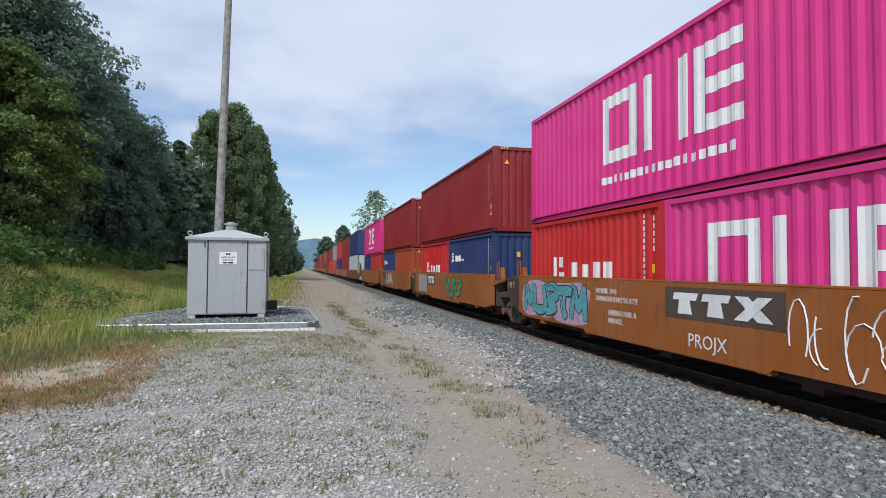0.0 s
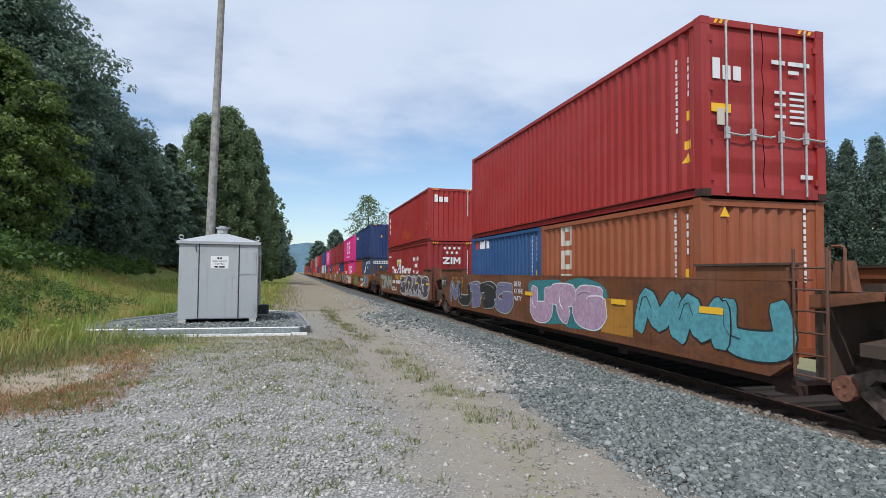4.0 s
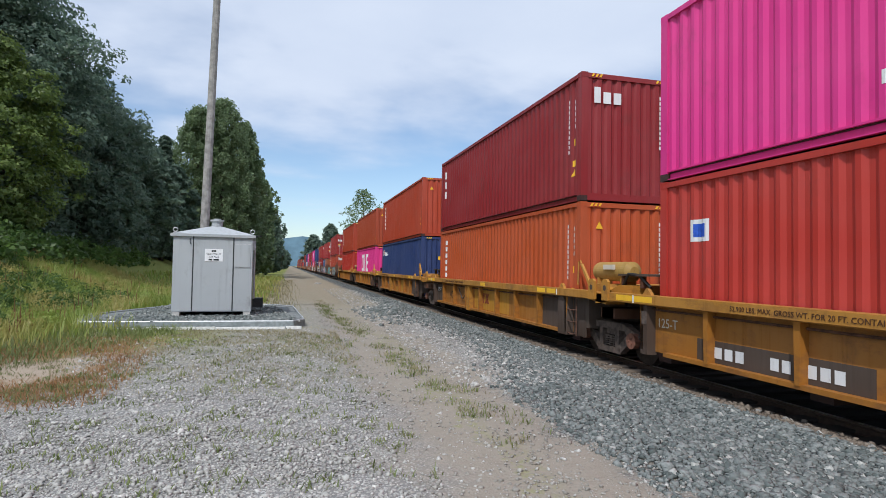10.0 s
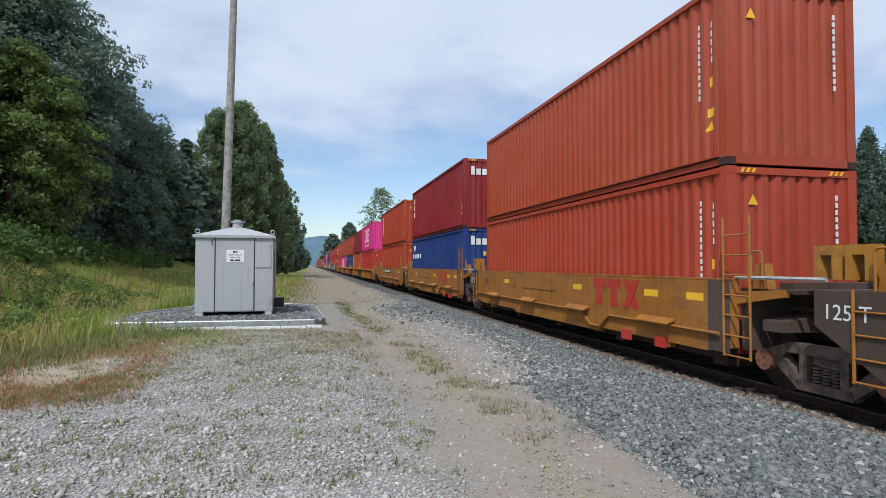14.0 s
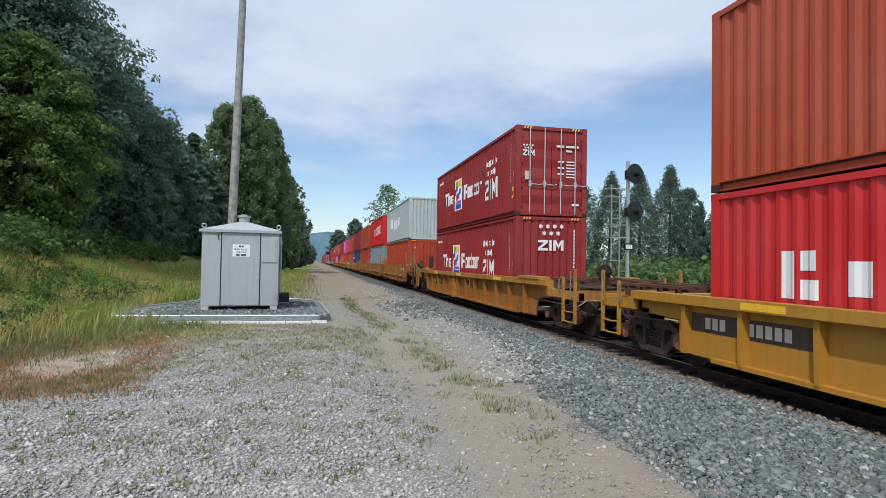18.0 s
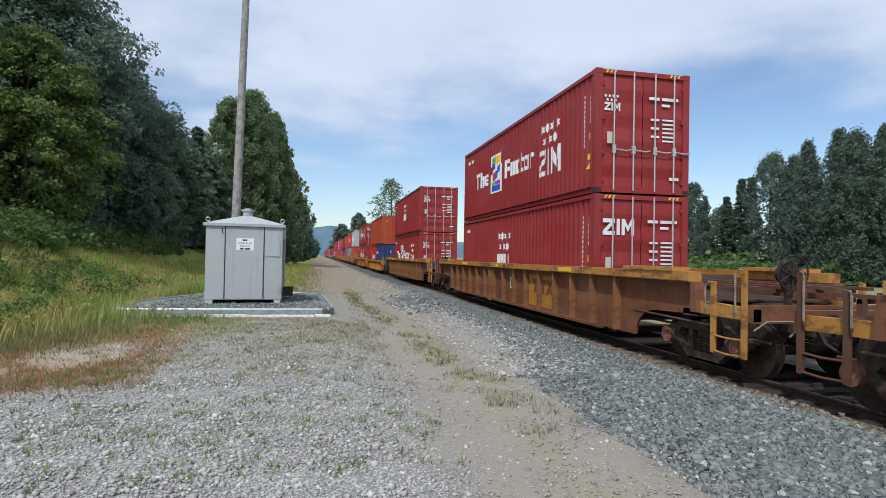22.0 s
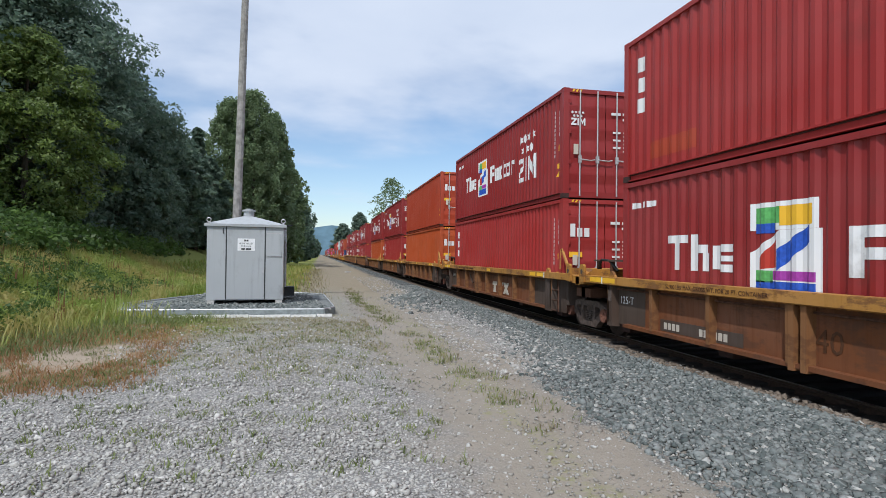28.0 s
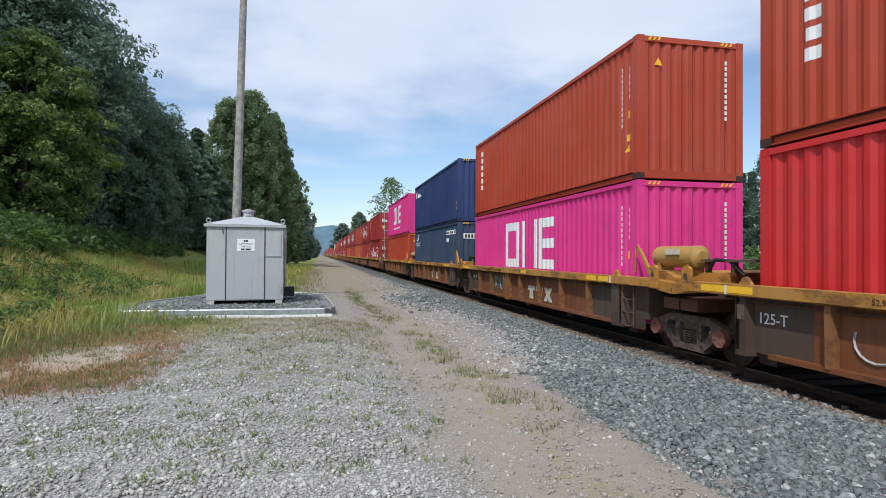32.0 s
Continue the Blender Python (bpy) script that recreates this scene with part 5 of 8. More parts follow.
def well_car(colour, label, style, front, back, lead, trail, top=1.50, bottom=0.47, chord=None, dark="car_dark", joint_front=True, joint_back=True, ladders=False, chord_out=1.5, corner=0.25, cut=0.05, tank=False, gear="car_rust"):
    """One unit of a double-stack well car. front, back: the ends of the well; lead, trail: the ends of the unit, where it joins the next."""
    car = thing("well_car", label, "well car", "well cars")
    m, c = M[colour], M[chord or colour]
    L = front - back
    mid = (front + back) / 2
    rib_x = 1.30 if style == "ribbed" else FACE
    for s in (-1, 1):
        if style == "ribbed":
            # each end: a plain upright edge at a shared truck, an arched or stepped cutaway over a truck of its own
            ends = []
            for y, sg, joint in ((back, -1, joint_back), (front, 1, joint_front)):
                if joint:
                    k = y - sg * (0.54 if sg < 0 else 0.10)
                    edge = [(k, top - 0.16), (k, bottom)]
                else:
                    o, k = y + sg * chord_out, y + sg * corner
                    arch = [(k + sg * cut * (1 - math.cos(a * 0.3142)), bottom + (0.86 - bottom) * math.sin(a * 0.3142)) for a in range(6)]
                    edge = [(o, top - 0.16), (o, 0.90)] + arch[::-1]
                ends.append(edge if sg < 0 else edge[::-1])
            part("side_web", Geo().prism(ends[0] + ends[1], s * rib_x, s * 1.26), m, car)
            reach_b, reach_f = (0.50 if joint_back else chord_out), (0.93 if joint_front else chord_out)
            part("top_chord", Geo().prism([(s * 1.25, top), (s * 1.50, top), (s * 1.50, top - 0.15), (s * 1.46, top - 0.17), (s * 1.25, top - 0.17)], back - reach_b, front + reach_f, "y"), c, car, "weathered top chord")
            if chord_out > 1.5:
                for y, sg in ((back, -1), (front, 1)):
                    part("chord_cap", Geo().box(s * 1.53, s * 1.16, *sorted((y + sg * (chord_out - 0.42), y + sg * (chord_out - 2.0))), top + 0.003, top + 0.07), c, car, "cap plank on the chord")
            part("bottom_chord", Geo().box(s * 1.29, s * 1.42, back + 0.72, front - 0.72, bottom - 0.03, bottom + 0.035), m, car)
            n = max(6, round(L / (1.58 if joint_front or joint_back else 1.05 if colour == "car_brown" else 1.36)))
            for i in range(n + 1):
                y = front - 0.06 - (0.10 if joint_front else 0.0) - (L - 0.12 - (0.10 if joint_front else 0.0) - (0.54 if joint_back else 0.0)) * i / n
                low = bottom
                piece("rib", ("rib", s, round(top - low, 2)), lambda: Geo().prism([(-0.05, top - 0.165), (0.05, top - 0.165), (0.035, low + 0.02), (-0.035, low + 0.02)], s * 1.28, s * 1.44), M["car_rib"] if colour == "car_brown" else m, car, (0, y, 0))
            for k in (-0.10, 0.10):
                piece("mid_rib", ("midrib", s, round(top - bottom, 2)), lambda: Geo().prism([(-0.045, top - 0.17), (0.045, top - 0.17), (0.045, bottom - 0.06), (-0.045, bottom - 0.06)], s * 1.28, s * 1.452), M["car_rib"] if colour == "car_brown" else c, car, (0, -4.72 + k, 0))
        else:
            b = bottom
            poly = [(front, top), (back, top), (back, b + 0.10), (back + 0.5, b), (mid - 2.6, b), (mid - 2.5, b - 0.07), (mid + 2.5, b - 0.07), (mid + 2.6, b), (front - 0.5, b), (front, b + 0.10)]
            if style == "high":
                # over a shared truck the leading end reaches far out and the trailing end stops short
                rear = [(back + 0.2, top + 0.02), (back + 0.2, b + 0.20), (back + 0.5, b)] if joint_back else [(back - 0.9, top + 0.02), (back - 0.9, b + 0.62), (back - 0.35, b + 0.5), (back + 0.5, b)]
                nose = [(front - 0.06, b), (front + 0.5, b + 0.12), (front + 1.35, b + 0.66), (front + 1.5, b + 0.72), (front + 1.5, top + 0.02)] if joint_front else [(front - 0.5, b), (front + 0.35, b + 0.5), (front + 0.9, b + 0.62), (front + 0.9, top + 0.02)]
                poly = rear + nose
            part("side_wall", Geo().prism(poly, s * FACE, s * 1.30), m, car)
            if style == "high":
                for ya, yb in ((front - (1.55 if joint_front else 0.9), front + (1.45 if joint_front else 0.9)), (back + 0.22, back + 1.9) if joint_back else (back - 0.9, back + 0.9)):
                    part("end_coaming", Geo().box(s * (FACE - 0.006), s * 1.25, ya, yb, top + 0.032, top + 0.20), m, car, "raised end coaming")
                    part("coaming_cap", Geo().box(s * (FACE + 0.03), s * 1.20, ya - 0.02, yb + 0.02, top + 0.203, top + 0.235), M["car_grime"], car)
            part("top_flange", Geo().box(s * (FACE + 0.004), s * 1.27, back, front, top + 0.004, top + 0.03), c, car)
            if style == "flat":
                for k in range(5):
                    y = front - 1.6 - k * (L - 3.2) / 4
                    piece("bottom_bracket", ("bracket", s), lambda: Geo().box(s * 1.44, s * 1.32, -0.12, 0.12, -0.09, 0.06), m, car, (0, y, b))
    for s in (-1, 1):
        part("well_sill", Geo().box(s * 1.245, s * 1.258, back + 0.3, front - 0.3, 0.335, 0.62), M["under"], car)
    for i in range(5):
        y = front - 0.5 - (L - 1.0) * i / 4
        piece("cross_bearer", ("bearer",), lambda: Geo().box(-1.22, 1.22, -0.16, 0.16, 0.24, 0.36), M["under"], car, (0, y, 0))
    for y, sg, end, joint in ((front, 1, lead, joint_front), (back, -1, trail, joint_back)):
        reach = end - sg * (0.16 if joint else 0.45)
        part("end_bulkhead", Geo().box(-1.255, 1.255, min(y, y + sg * 0.12), max(y, y + sg * 0.12), 0.55, top - 0.10), M[dark], car)
        if style == "ribbed":
            if joint:
                joint_end(car, y - sg * (0.54 if sg < 0 else 0.10), sg, top, y + sg * (0.99 if sg < 0 else 1.24), m, c, tank)
            else:
                single_end(car, y, sg, reach, end, top, y + sg * chord_out, m, c, M["car_rust"], gear if sg < 0 else None, c if colour != "car_brown" or (sg < 0 and gear == "grease") else M["car_rust"])
            continue
        a, b = sorted((y + sg * 0.12, reach))
        # over a shared truck the dark paint stands in for shade in the void
        part("centre_sill", Geo().box(-0.34, 0.34, a, b, 0.72, 1.12).box(-0.5, 0.5, a, b, 1.12, 1.17), M[dark] if joint else m, car)
        part("body_bolster", Geo().prism([(-1.32, 0.88), (1.32, 0.88), (1.32, 1.02), (0.5, 1.12), (-0.5, 1.12), (-1.32, 1.02)], (y + end) / 2 + 0.18, (y + end) / 2 - 0.18, "y"), M[dark] if joint else m, car)
        if joint is True:
            for q in (-1, 1):
                part("side_bracket", Geo().prism([(y, top - 0.16), (y + sg * 0.85, top - 0.10), (y + sg * 0.85, top - 0.20), (y, top - 0.34)], q * 1.34, q * 1.24), m, car)
            part("deck_plate", Geo().box(-1.2, 1.2, *sorted((y + sg * 0.13, y + sg * 0.95)), top - 0.16, top - 0.11), M["car_grime"], car)
            part("joint_plate", Geo().box(-0.9, 0.9, y + sg * 0.45 - 0.12, y + sg * 0.45 + 0.12, top - 0.11, top - 0.02), M["car_grime"], car)
            part("lock_stand", Geo().prism([(y + sg * 0.20, top - 0.11), (y + sg * 0.48, top - 0.11), (y + sg * 0.42, top + 0.25), (y + sg * 0.26, top + 0.25)], -1.24, -1.10), c, car)
            handrail(car, -1.30, y + sg * 0.35, top - 0.1, top + 0.42, chord or colour, 0.2)
        else:
            grimy = M["car_grime"]
            part("end_deck", Geo().box(-1.22, 1.22, *sorted((y + sg * 0.125, y + sg * 1.0)), top - 0.30, top - 0.25).box(-0.75, 0.75, *sorted((y + sg * 1.0, reach)), 1.02, 1.20), grimy, car)
            for k in range(5):
                yy = y + sg * 1.05 + (reach - y - sg * 1.2) * k / 4
                part("deck_bracket", Geo().box(-1.30, 1.30, yy - 0.04, yy + 0.04, 1.00, 1.015), grimy, car)
            part("running_board", Geo().box(-1.42, -1.02, *sorted((y + sg * 0.95, reach)), 1.125, 1.165), grimy, car, "grated walkway along the car's end")
            for q in (-1, 1):
                if style != "high":
                    part("side_extension", Geo().prism([(y, top - 0.002), (y + sg * 1.25, top - 0.06), (y + sg * 1.25, top - 0.42), (y + sg * 0.7, top - 0.50), (y, bottom + 0.12)], q * FACE, q * 1.30), m, car)
                part("side_beam", Geo().box(q * 1.35, q * 1.23, *sorted((y + sg * 1.25, reach)), 0.86, 1.00), grimy, car)
            part("end_beam", Geo().box(-1.42, 1.42, *sorted((reach, reach - sg * 0.12)), 0.90, 1.22), grimy, car)
            part("end_board", Geo().box(-1.38, -0.95, *sorted((reach + sg * 0.004, reach - sg * 0.25)), 1.225, 1.30), m, car)
            part("air_reservoir", Geo().tube([(-0.62, y + sg * 0.55, top + 0.12), (-0.62, y + sg * 1.55, top + 0.12)], 0.19, 14).box(-0.75, -0.5, *sorted((y + sg * 0.7, y + sg * 0.8)), top - 0.25, top + 0.0).box(-0.75, -0.5, *sorted((y + sg * 1.3, y + sg * 1.4)), 1.15, top + 0.0), M["car_rust"], car, "rusty air reservoir")
            part("brake_cylinder", Geo().tube([(0.45, y + sg * 1.2, 1.36), (0.45, y + sg * 2.0, 1.36)], 0.15, 12).tube([(0.45, y + sg * 2.0, 1.36), (0.2, y + sg * 2.5, 1.30)], 0.03), grimy, car)
            part("valve_block", Geo().box(-1.15, -0.85, *sorted((y + sg * 1.5, y + sg * 1.85)), 0.55, 0.95).box(-1.05, -0.7, *sorted((y + sg * 2.0, y + sg * 2.3)), 0.62, 0.90), M["grease"], car)
            part("brake_rod", Geo().tube([(-1.2, y + sg * 0.6, 0.82), (-1.2, reach, 0.80)], 0.018).tube([(-0.95, y + sg * 0.4, 0.62), (-0.95, reach - sg * 0.3, 0.58)], 0.022), grimy, car)
            for k, (yp, h1) in enumerate(((reach - sg * 0.10, 2.42), (y + sg * 1.42, 2.30), (y + sg * 2.15, 2.05))):
                if abs(yp - y) < abs(reach - y):
                    part("corner_stanchion", Geo().box(-1.435, -1.39, yp - 0.05, yp + 0.05, 0.955, h1), c if colour == "car_yellow" else M["car_rust"], car, "tall flat steel stanchion")
                    part("corner_stanchion", Geo().box(1.39, 1.435, yp - 0.05, yp + 0.05, 0.955, h1), M["car_rust"], car)
            part("diagonal_brace", Geo().prism([(y + sg * 1.3, top - 0.1), (y + sg * 1.45, top - 0.1), (reach - sg * 0.75, 0.98), (reach - sg * 0.9, 0.98)], -1.36, -1.33), grimy, car)
            part("coupler", Geo().box(-0.09, 0.09, *sorted((reach, end - sg * 0.04)), 0.80, 0.94).box(-0.17, 0.17, *sorted((end - sg * 0.26, end - sg * 0.02)), 0.72, 1.02), M["grease"], car, "knuckle coupler")
            part("air_hose", Geo().tube([(-0.3, reach, 0.86), (-0.32, reach + sg * 0.18, 0.62), (-0.2, end - sg * 0.02, 0.45), (-0.05, end, 0.5)], 0.03), M["rubber"], car)
            part("uncoupling_lever", Geo().tube([(-1.4, reach + sg * 0.04, 0.85), (-1.2, reach + sg * 0.06, 0.95), (-0.2, reach + sg * 0.06, 0.95)], 0.014), M["worn_grab"], car)
            yy = reach - sg * 0.38
            stirrup = Geo()
            for z in (0.36, 0.62):
                stirrup.tube([(-1.44, yy - 0.22, 1.0), (-1.45, yy - 0.22, z + 0.04), (-1.45, yy - 0.18, z), (-1.45, yy + 0.18, z), (-1.45, yy + 0.22, z + 0.04), (-1.44, yy + 0.22, 1.0)], 0.017)
            part("stirrup_step", stirrup, M["iron_dark"], car)
            handrail(car, -1.36, reach - sg * 0.55, 1.16, 2.25, "car_grime", 0.30)
            handrail(car, 1.30, reach - sg * 0.45, 1.16, 2.2, "car_grime", 0.30)
            handrail(car, -1.30, y + sg * 1.75, 1.16, 1.95, "car_grime", 0.24)
            for q in (-1, 1):
                part("container_guide", Geo().prism([(y + sg * 0.14, top - 0.25), (y + sg * 0.75, top - 0.25), (y + sg * 0.6, top + 0.02), (y + sg * 0.2, top + 0.12)], q * 1.2, q * 0.95), m, car)
            part("cross_beam", Geo().box(-1.25, 1.25, y + sg * 0.85 - 0.06, y + sg * 0.85 + 0.06, top - 0.25, top - 0.08), m, car)
            if sg < 0:
                brake_wheel(car, -0.25, reach + 0.55, 2.02, "car_rust")
                part("brake_stand", Geo().box(-0.36, -0.14, reach + 0.60, reach + 0.80, 1.18, 2.15), M["car_grime"], car)
            truck(car, end - sg * 2.15)
    if joint_front:
        truck(car, lead + {"ribbed": 0.2, "high": 0.45}.get(style, 0.0))
    if style == "high" and joint_back:
        ladder(car, back - 0.12, 0.55, 2.1, "car_rust", -1.45, 0.46, 6)
    if ladders:
        ladder(car, back - 0.15, 0.45, 2.48, chord or colour, -1.47, 0.52, 7)
        if joint_front:
            ladder(car, front + 0.35, 0.45, 1.5, chord or colour, -1.47, 0.45, 4)
    return car


MOVERS = []


def load(ob, offset, z):
    MOVERS.append((ob, offset, z))
    return ob


LOW_Z, GAP = 0.245, 0.022
HALF_TALL = 2.591


def stack(offset, upper, lower, base=LOW_Z):
    d = 0.0
    for args, kw in lower:
        load(container(*args, **kw), offset - d, base)
        d += kw.get("length", LONG) + 0.02
    load(container(*upper[0], **upper[1]), offset, base + lower[0][1].get("tall", TALL) + GAP)


TWENTY = 6.058


def c40(mat, label, *marks, doors=False, tail=False, serial=True, tall=TALL):
    return ((mat, label, marks), dict(doors=doors, tail_word=tail, serial=serial, tall=tall))


def c20(mat, label, *marks, doors=False):
    return ((mat, label, marks), dict(length=TWENTY, doors=doors, tall=HALF_TALL))


def marks_53(car):
    for d, t in ((-1.72, "48"), (-1.27, "45"), (-0.52, "40"), (-0.52, "20")):
        z = 1.28 if t == "20" else 1.46
        panel(car, d, d + 0.26, z - 0.03, z + 0.17, "car_gold", FACE + 0.010, "length_plate")
        writing("length_mark", t, 0.17, M["black_mark"], car, on_side(-d - 0.03, z, -FACE - 0.017))


U = {}
# five-unit orange cars with plain sides
P_SET = ((60.0, "P3"), (45.35, "P2"), (30.36, "P1"), (14.90, "U0"), (-0.37, "U1"))
for i, (o, key) in enumerate(P_SET):
    first, last = i == 0, i == 4
    U[key] = load(well_car("car_orange", "weathered orange well car unit with plain sides and sprayed graffiti", "flat", 0.35, -12.54, 3.9 if first else 1.61, -16.0 if last else -13.8, top=1.56, bottom=0.47,
                           joint_front=not first, joint_back=not last), o, RAIL_TOP)
for key, up, low in (("P3", c40("pink", "bright pink corrugated shipping container with a white emblem", "one_upper"), [c20("navy", "navy blue short shipping container"), c20("brick", "brick red short shipping container")]),
                     ("P2", c40("crimson", "dark crimson corrugated shipping container"), [c20("navy", "navy blue short shipping container with white lettering", "nyk_small"), c20("rust_orange", "rust orange short shipping container")]),
                     ("P1", c40("crimson", "dark crimson corrugated shipping container with yellow labels"), [c20("red", "bright red short shipping container with a white emblem", "kline_small"), c20("navy", "navy blue short shipping container with white lettering", "nyk_small")]),
                     ("U0", c40("pink", "bright pink corrugated shipping container with a white emblem", "one_upper"), [c20("red", "bright red short shipping container with a white emblem", "kline_small"), c20("pink", "bright pink short shipping container with a white emblem", "one_small")]),
                     ("U1", c40("navy", "navy blue corrugated shipping container with a small pennant", "nyk"), [c20("rust_orange", "rust orange short shipping container"), c20("slate", "slate blue short shipping container with a white wing emblem", "wing_small")])):
    stack(dict((k, o) for o, k in P_SET)[key], up, low)
# three-unit brown cars with long wells
for i, (o, key) in enumerate(((-22.13, "U2"), (-41.45, "U3"), (-60.86, "U5"))):
    U[key] = load(well_car("car_brown", "rust brown long well car unit covered in sprayed graffiti", "high", 2.0, -14.2, 5.73 if i == 0 else 3.6, -17.9 if i == 2 else -15.8, top=1.70, bottom=0.47,
                           joint_front=i > 0, joint_back=i < 2), o, RAIL_TOP)
stack(-22.13, c40("texred", "brick red shipping container with white upright lettering", "tex_low", tail=True, tall=HALF_TALL), [c40("zim", "deep red shipping container with a white slogan and coloured emblem", "z_lower", tail="stars")])
stack(-41.45, c40("texred", "plain deep red shipping container with rear doors", doors=True), [c20("mid_blue", "mid blue short shipping container with white lettering", "secco"), c20("brown", "brown red short shipping container with cream lettering", "gold")])
stack(-60.86, c40("texred", "brick red shipping container with rear doors and lock rods", "tex", doors=True), [c40("triton", "orange red shipping container with white lettering", "tex", tail=True)])
# five-unit yellow ribbed cars
for i, (o, key) in enumerate(((-82.67, "U6"), (-98.45, "U7"), (-114.1, "U8"), (-129.96, "U9"), (-144.97, "U10"))):
    U[key] = load(well_car("car_yellow", "yellow ribbed well car unit with grimy top chord", "ribbed", 0.35, -12.54, 3.84 if i == 0 else 1.65, -16.03 if i == 4 else -13.9, top=1.36, bottom=0.40, chord="car_gold",
                           joint_front=i > 0, joint_back=i < 4, tank=i in (0, 3)), o, RAIL_TOP)
stack(-82.67, c40("triton", "orange red shipping container with white upright lettering", "triton"), [c40("brick", "bright brick red corrugated shipping container")])
stack(-98.45, c40("rust_orange", "rust orange corrugated shipping container"), [c40("pink", "bright pink shipping container with a white emblem", "one_lower")])
stack(-114.1, c40("triton", "orange brown shipping container with white upright lettering", "triton"), [c40("navy", "navy blue shipping container with a small pennant", "nyk")])
stack(-129.96, c40("crimson", "dark crimson shipping container with white upright lettering", "tex", tail=True), [c40("orange", "bright orange shipping container with white upright lettering", "triton")])
stack(-144.97, c40("pink", "bright pink corrugated shipping container with a white emblem", "one_upper"), [c40("brick", "brick red shipping container with a small square label", "small_label")])
# five-unit yellow cars with plain sides
for i, (o, key) in enumerate(((-164.84, "U11"), (-180.31, "U12"), (-195.68, "U13"), (-211.01, "U14"), (-226.5, "U15"))):
    U[key] = load(well_car("car_yellow", "yellow well car unit with flat sides and end ladders", "flat", 0.30, -12.5, 3.84 if i == 0 else 1.65, -16.4 if i == 4 else -13.8, top=1.55, bottom=0.47,
                           joint_front=i > 0, joint_back=i < 4, ladders=True), o, RAIL_TOP)
stack(-164.84, c40("triton", "orange red shipping container with white upright lettering", "triton"), [c40("triton", "orange red corrugated shipping container")])
stack(-180.31, c40("crimson", "crimson shipping container with white upright lettering", "tex", tail=True), [c40("blue", "deep blue shipping container with white lettering", "cronos", tail=True)])
stack(-195.68, c40("rust_orange", "rust orange corrugated shipping container"), [c40("triton", "orange red corrugated shipping container")])
stack(-211.01, c40("red", "bright red shipping container with a large white emblem", "kline_big"), [c40("steel_grey", "blue grey shipping container with a blue square emblem", "mol")])
stack(-226.5, c40("silver", "silver grey shipping container with pale patches", "mottled"), [c40("triton", "orange red corrugated shipping container")])
# single ribbed cars
for o, key, col, ch, x, e, top, out, low, arch in ((-247.9, "U16", "car_yellow", "car_gold", 1.4, 5.3, 1.36, 3.1, 2.0, 0.5), (-269.31, "U17", "car_sun_yellow", "car_sun_yellow", 0.45, 3.75, 1.30, 1.84, 0.67, 0.03),
                                                  (-291.4, "U18", "car_brown", "car_chord", 1.4, 5.6, 1.60, 3.85, 1.95, 0.67), (-314.85, "U19", "car_brown", "car_chord", 1.4, 5.6, 1.60, 3.85, 1.95, 0.67), (-338.05, "U20", "car_brown", "car_chord", 1.4, 5.6, 1.60, 3.85, 1.95, 0.67)):
    U[key] = load(well_car(col, "yellow single well car with ribbed sides" if col != "car_brown" else "rusty brown single well car with ribbed sides", "ribbed", x, -LONG - x, e, -LONG - e, top=top, bottom=0.32, chord=ch,
                           joint_front=False, joint_back=False, chord_out=out - x, corner=low - x, cut=arch, gear="rust_gear" if key in ("U17", "U20") else "grease"), o, RAIL_TOP)
ZL = "deep red shipping container with a white slogan and coloured emblem"
stack(-247.9, c40("zim", ZL, "z_upper", doors=True), [c40("zim", ZL, "z_low", tail="stars")])
stack(-269.31, c40("rust_orange", "rust orange corrugated shipping container"), [c20("red", "bright red short shipping container with a white emblem", "kline_small"), c20("navy", "navy blue short shipping container with a small pennant", "nyk_small")], LOW_Z - 0.07)
stack(-291.4, c40("zim", "deep red shipping container with white stars and rear doors", "zim_plain_up", doors=True), [c40("zim", ZL, "z_lower", doors=True)])
stack(-314.85, c40("zim", ZL, "z_upper", doors=True), [c40("zim", "deep red shipping container with white stars and rear doors", "zim_plain_low", doors=True)])
stack(-338.05, c40("zim", ZL, "z_upper", tail="stars"), [c40("texred", "red shipping container with seven white stars", "zim_plain_low", tail="stars")])
# five-unit brown ribbed cars
for i, (o, key) in enumerate(((-359.45, "U21"), (-374.55, "U22"), (-389.3, "U23"), (-404.9, "U24"), (-420.14, "U25"), (-439.77, "U26"), (-455.0, "U27"), (-470.19, "U28"), (-485.65, "U29"))):
    first, last = i in (0, 5), i == 4
    U[key] = load(well_car("car_brown", "rust brown ribbed well car unit with a yellow-brown top chord", "ribbed", 0.35, -12.54, 3.84 if first else 1.65, -16.03 if last else -13.75, top=1.36, bottom=0.40, chord="car_chord",
                           joint_front=not first, joint_back=not last, tank=i in (0, 5, 7)), o, RAIL_TOP)
stack(-359.45, c40("zim", ZL, "z_upper", doors=True), [c40("orange", "bright orange shipping container with rear doors", "triton", doors=True)])
stack(-374.55, c40("zim", ZL, "z_upper", doors=True), [c40("texred", "brick red shipping container with rear doors", "tex", doors=True)])
stack(-389.3, c40("triton", "orange red shipping container with rear doors", doors=True), [c40("orange", "bright orange shipping container with rear doors", doors=True)])
stack(-404.9, c40("zim", ZL, "z_upper", doors=True), [c40("texred", "brick red shipping container with rear doors", "tex", doors=True)])
stack(-420.14, c40("texred", "brick red shipping container with a pale touched-up patch", "tex_patch", doors=True), [c40("zim", ZL, "z_lower", doors=True)])
stack(-439.77, c40("pink", "bright pink corrugated shipping container with a white emblem", "one_upper"), [c40("triton", "orange red corrugated shipping container")])
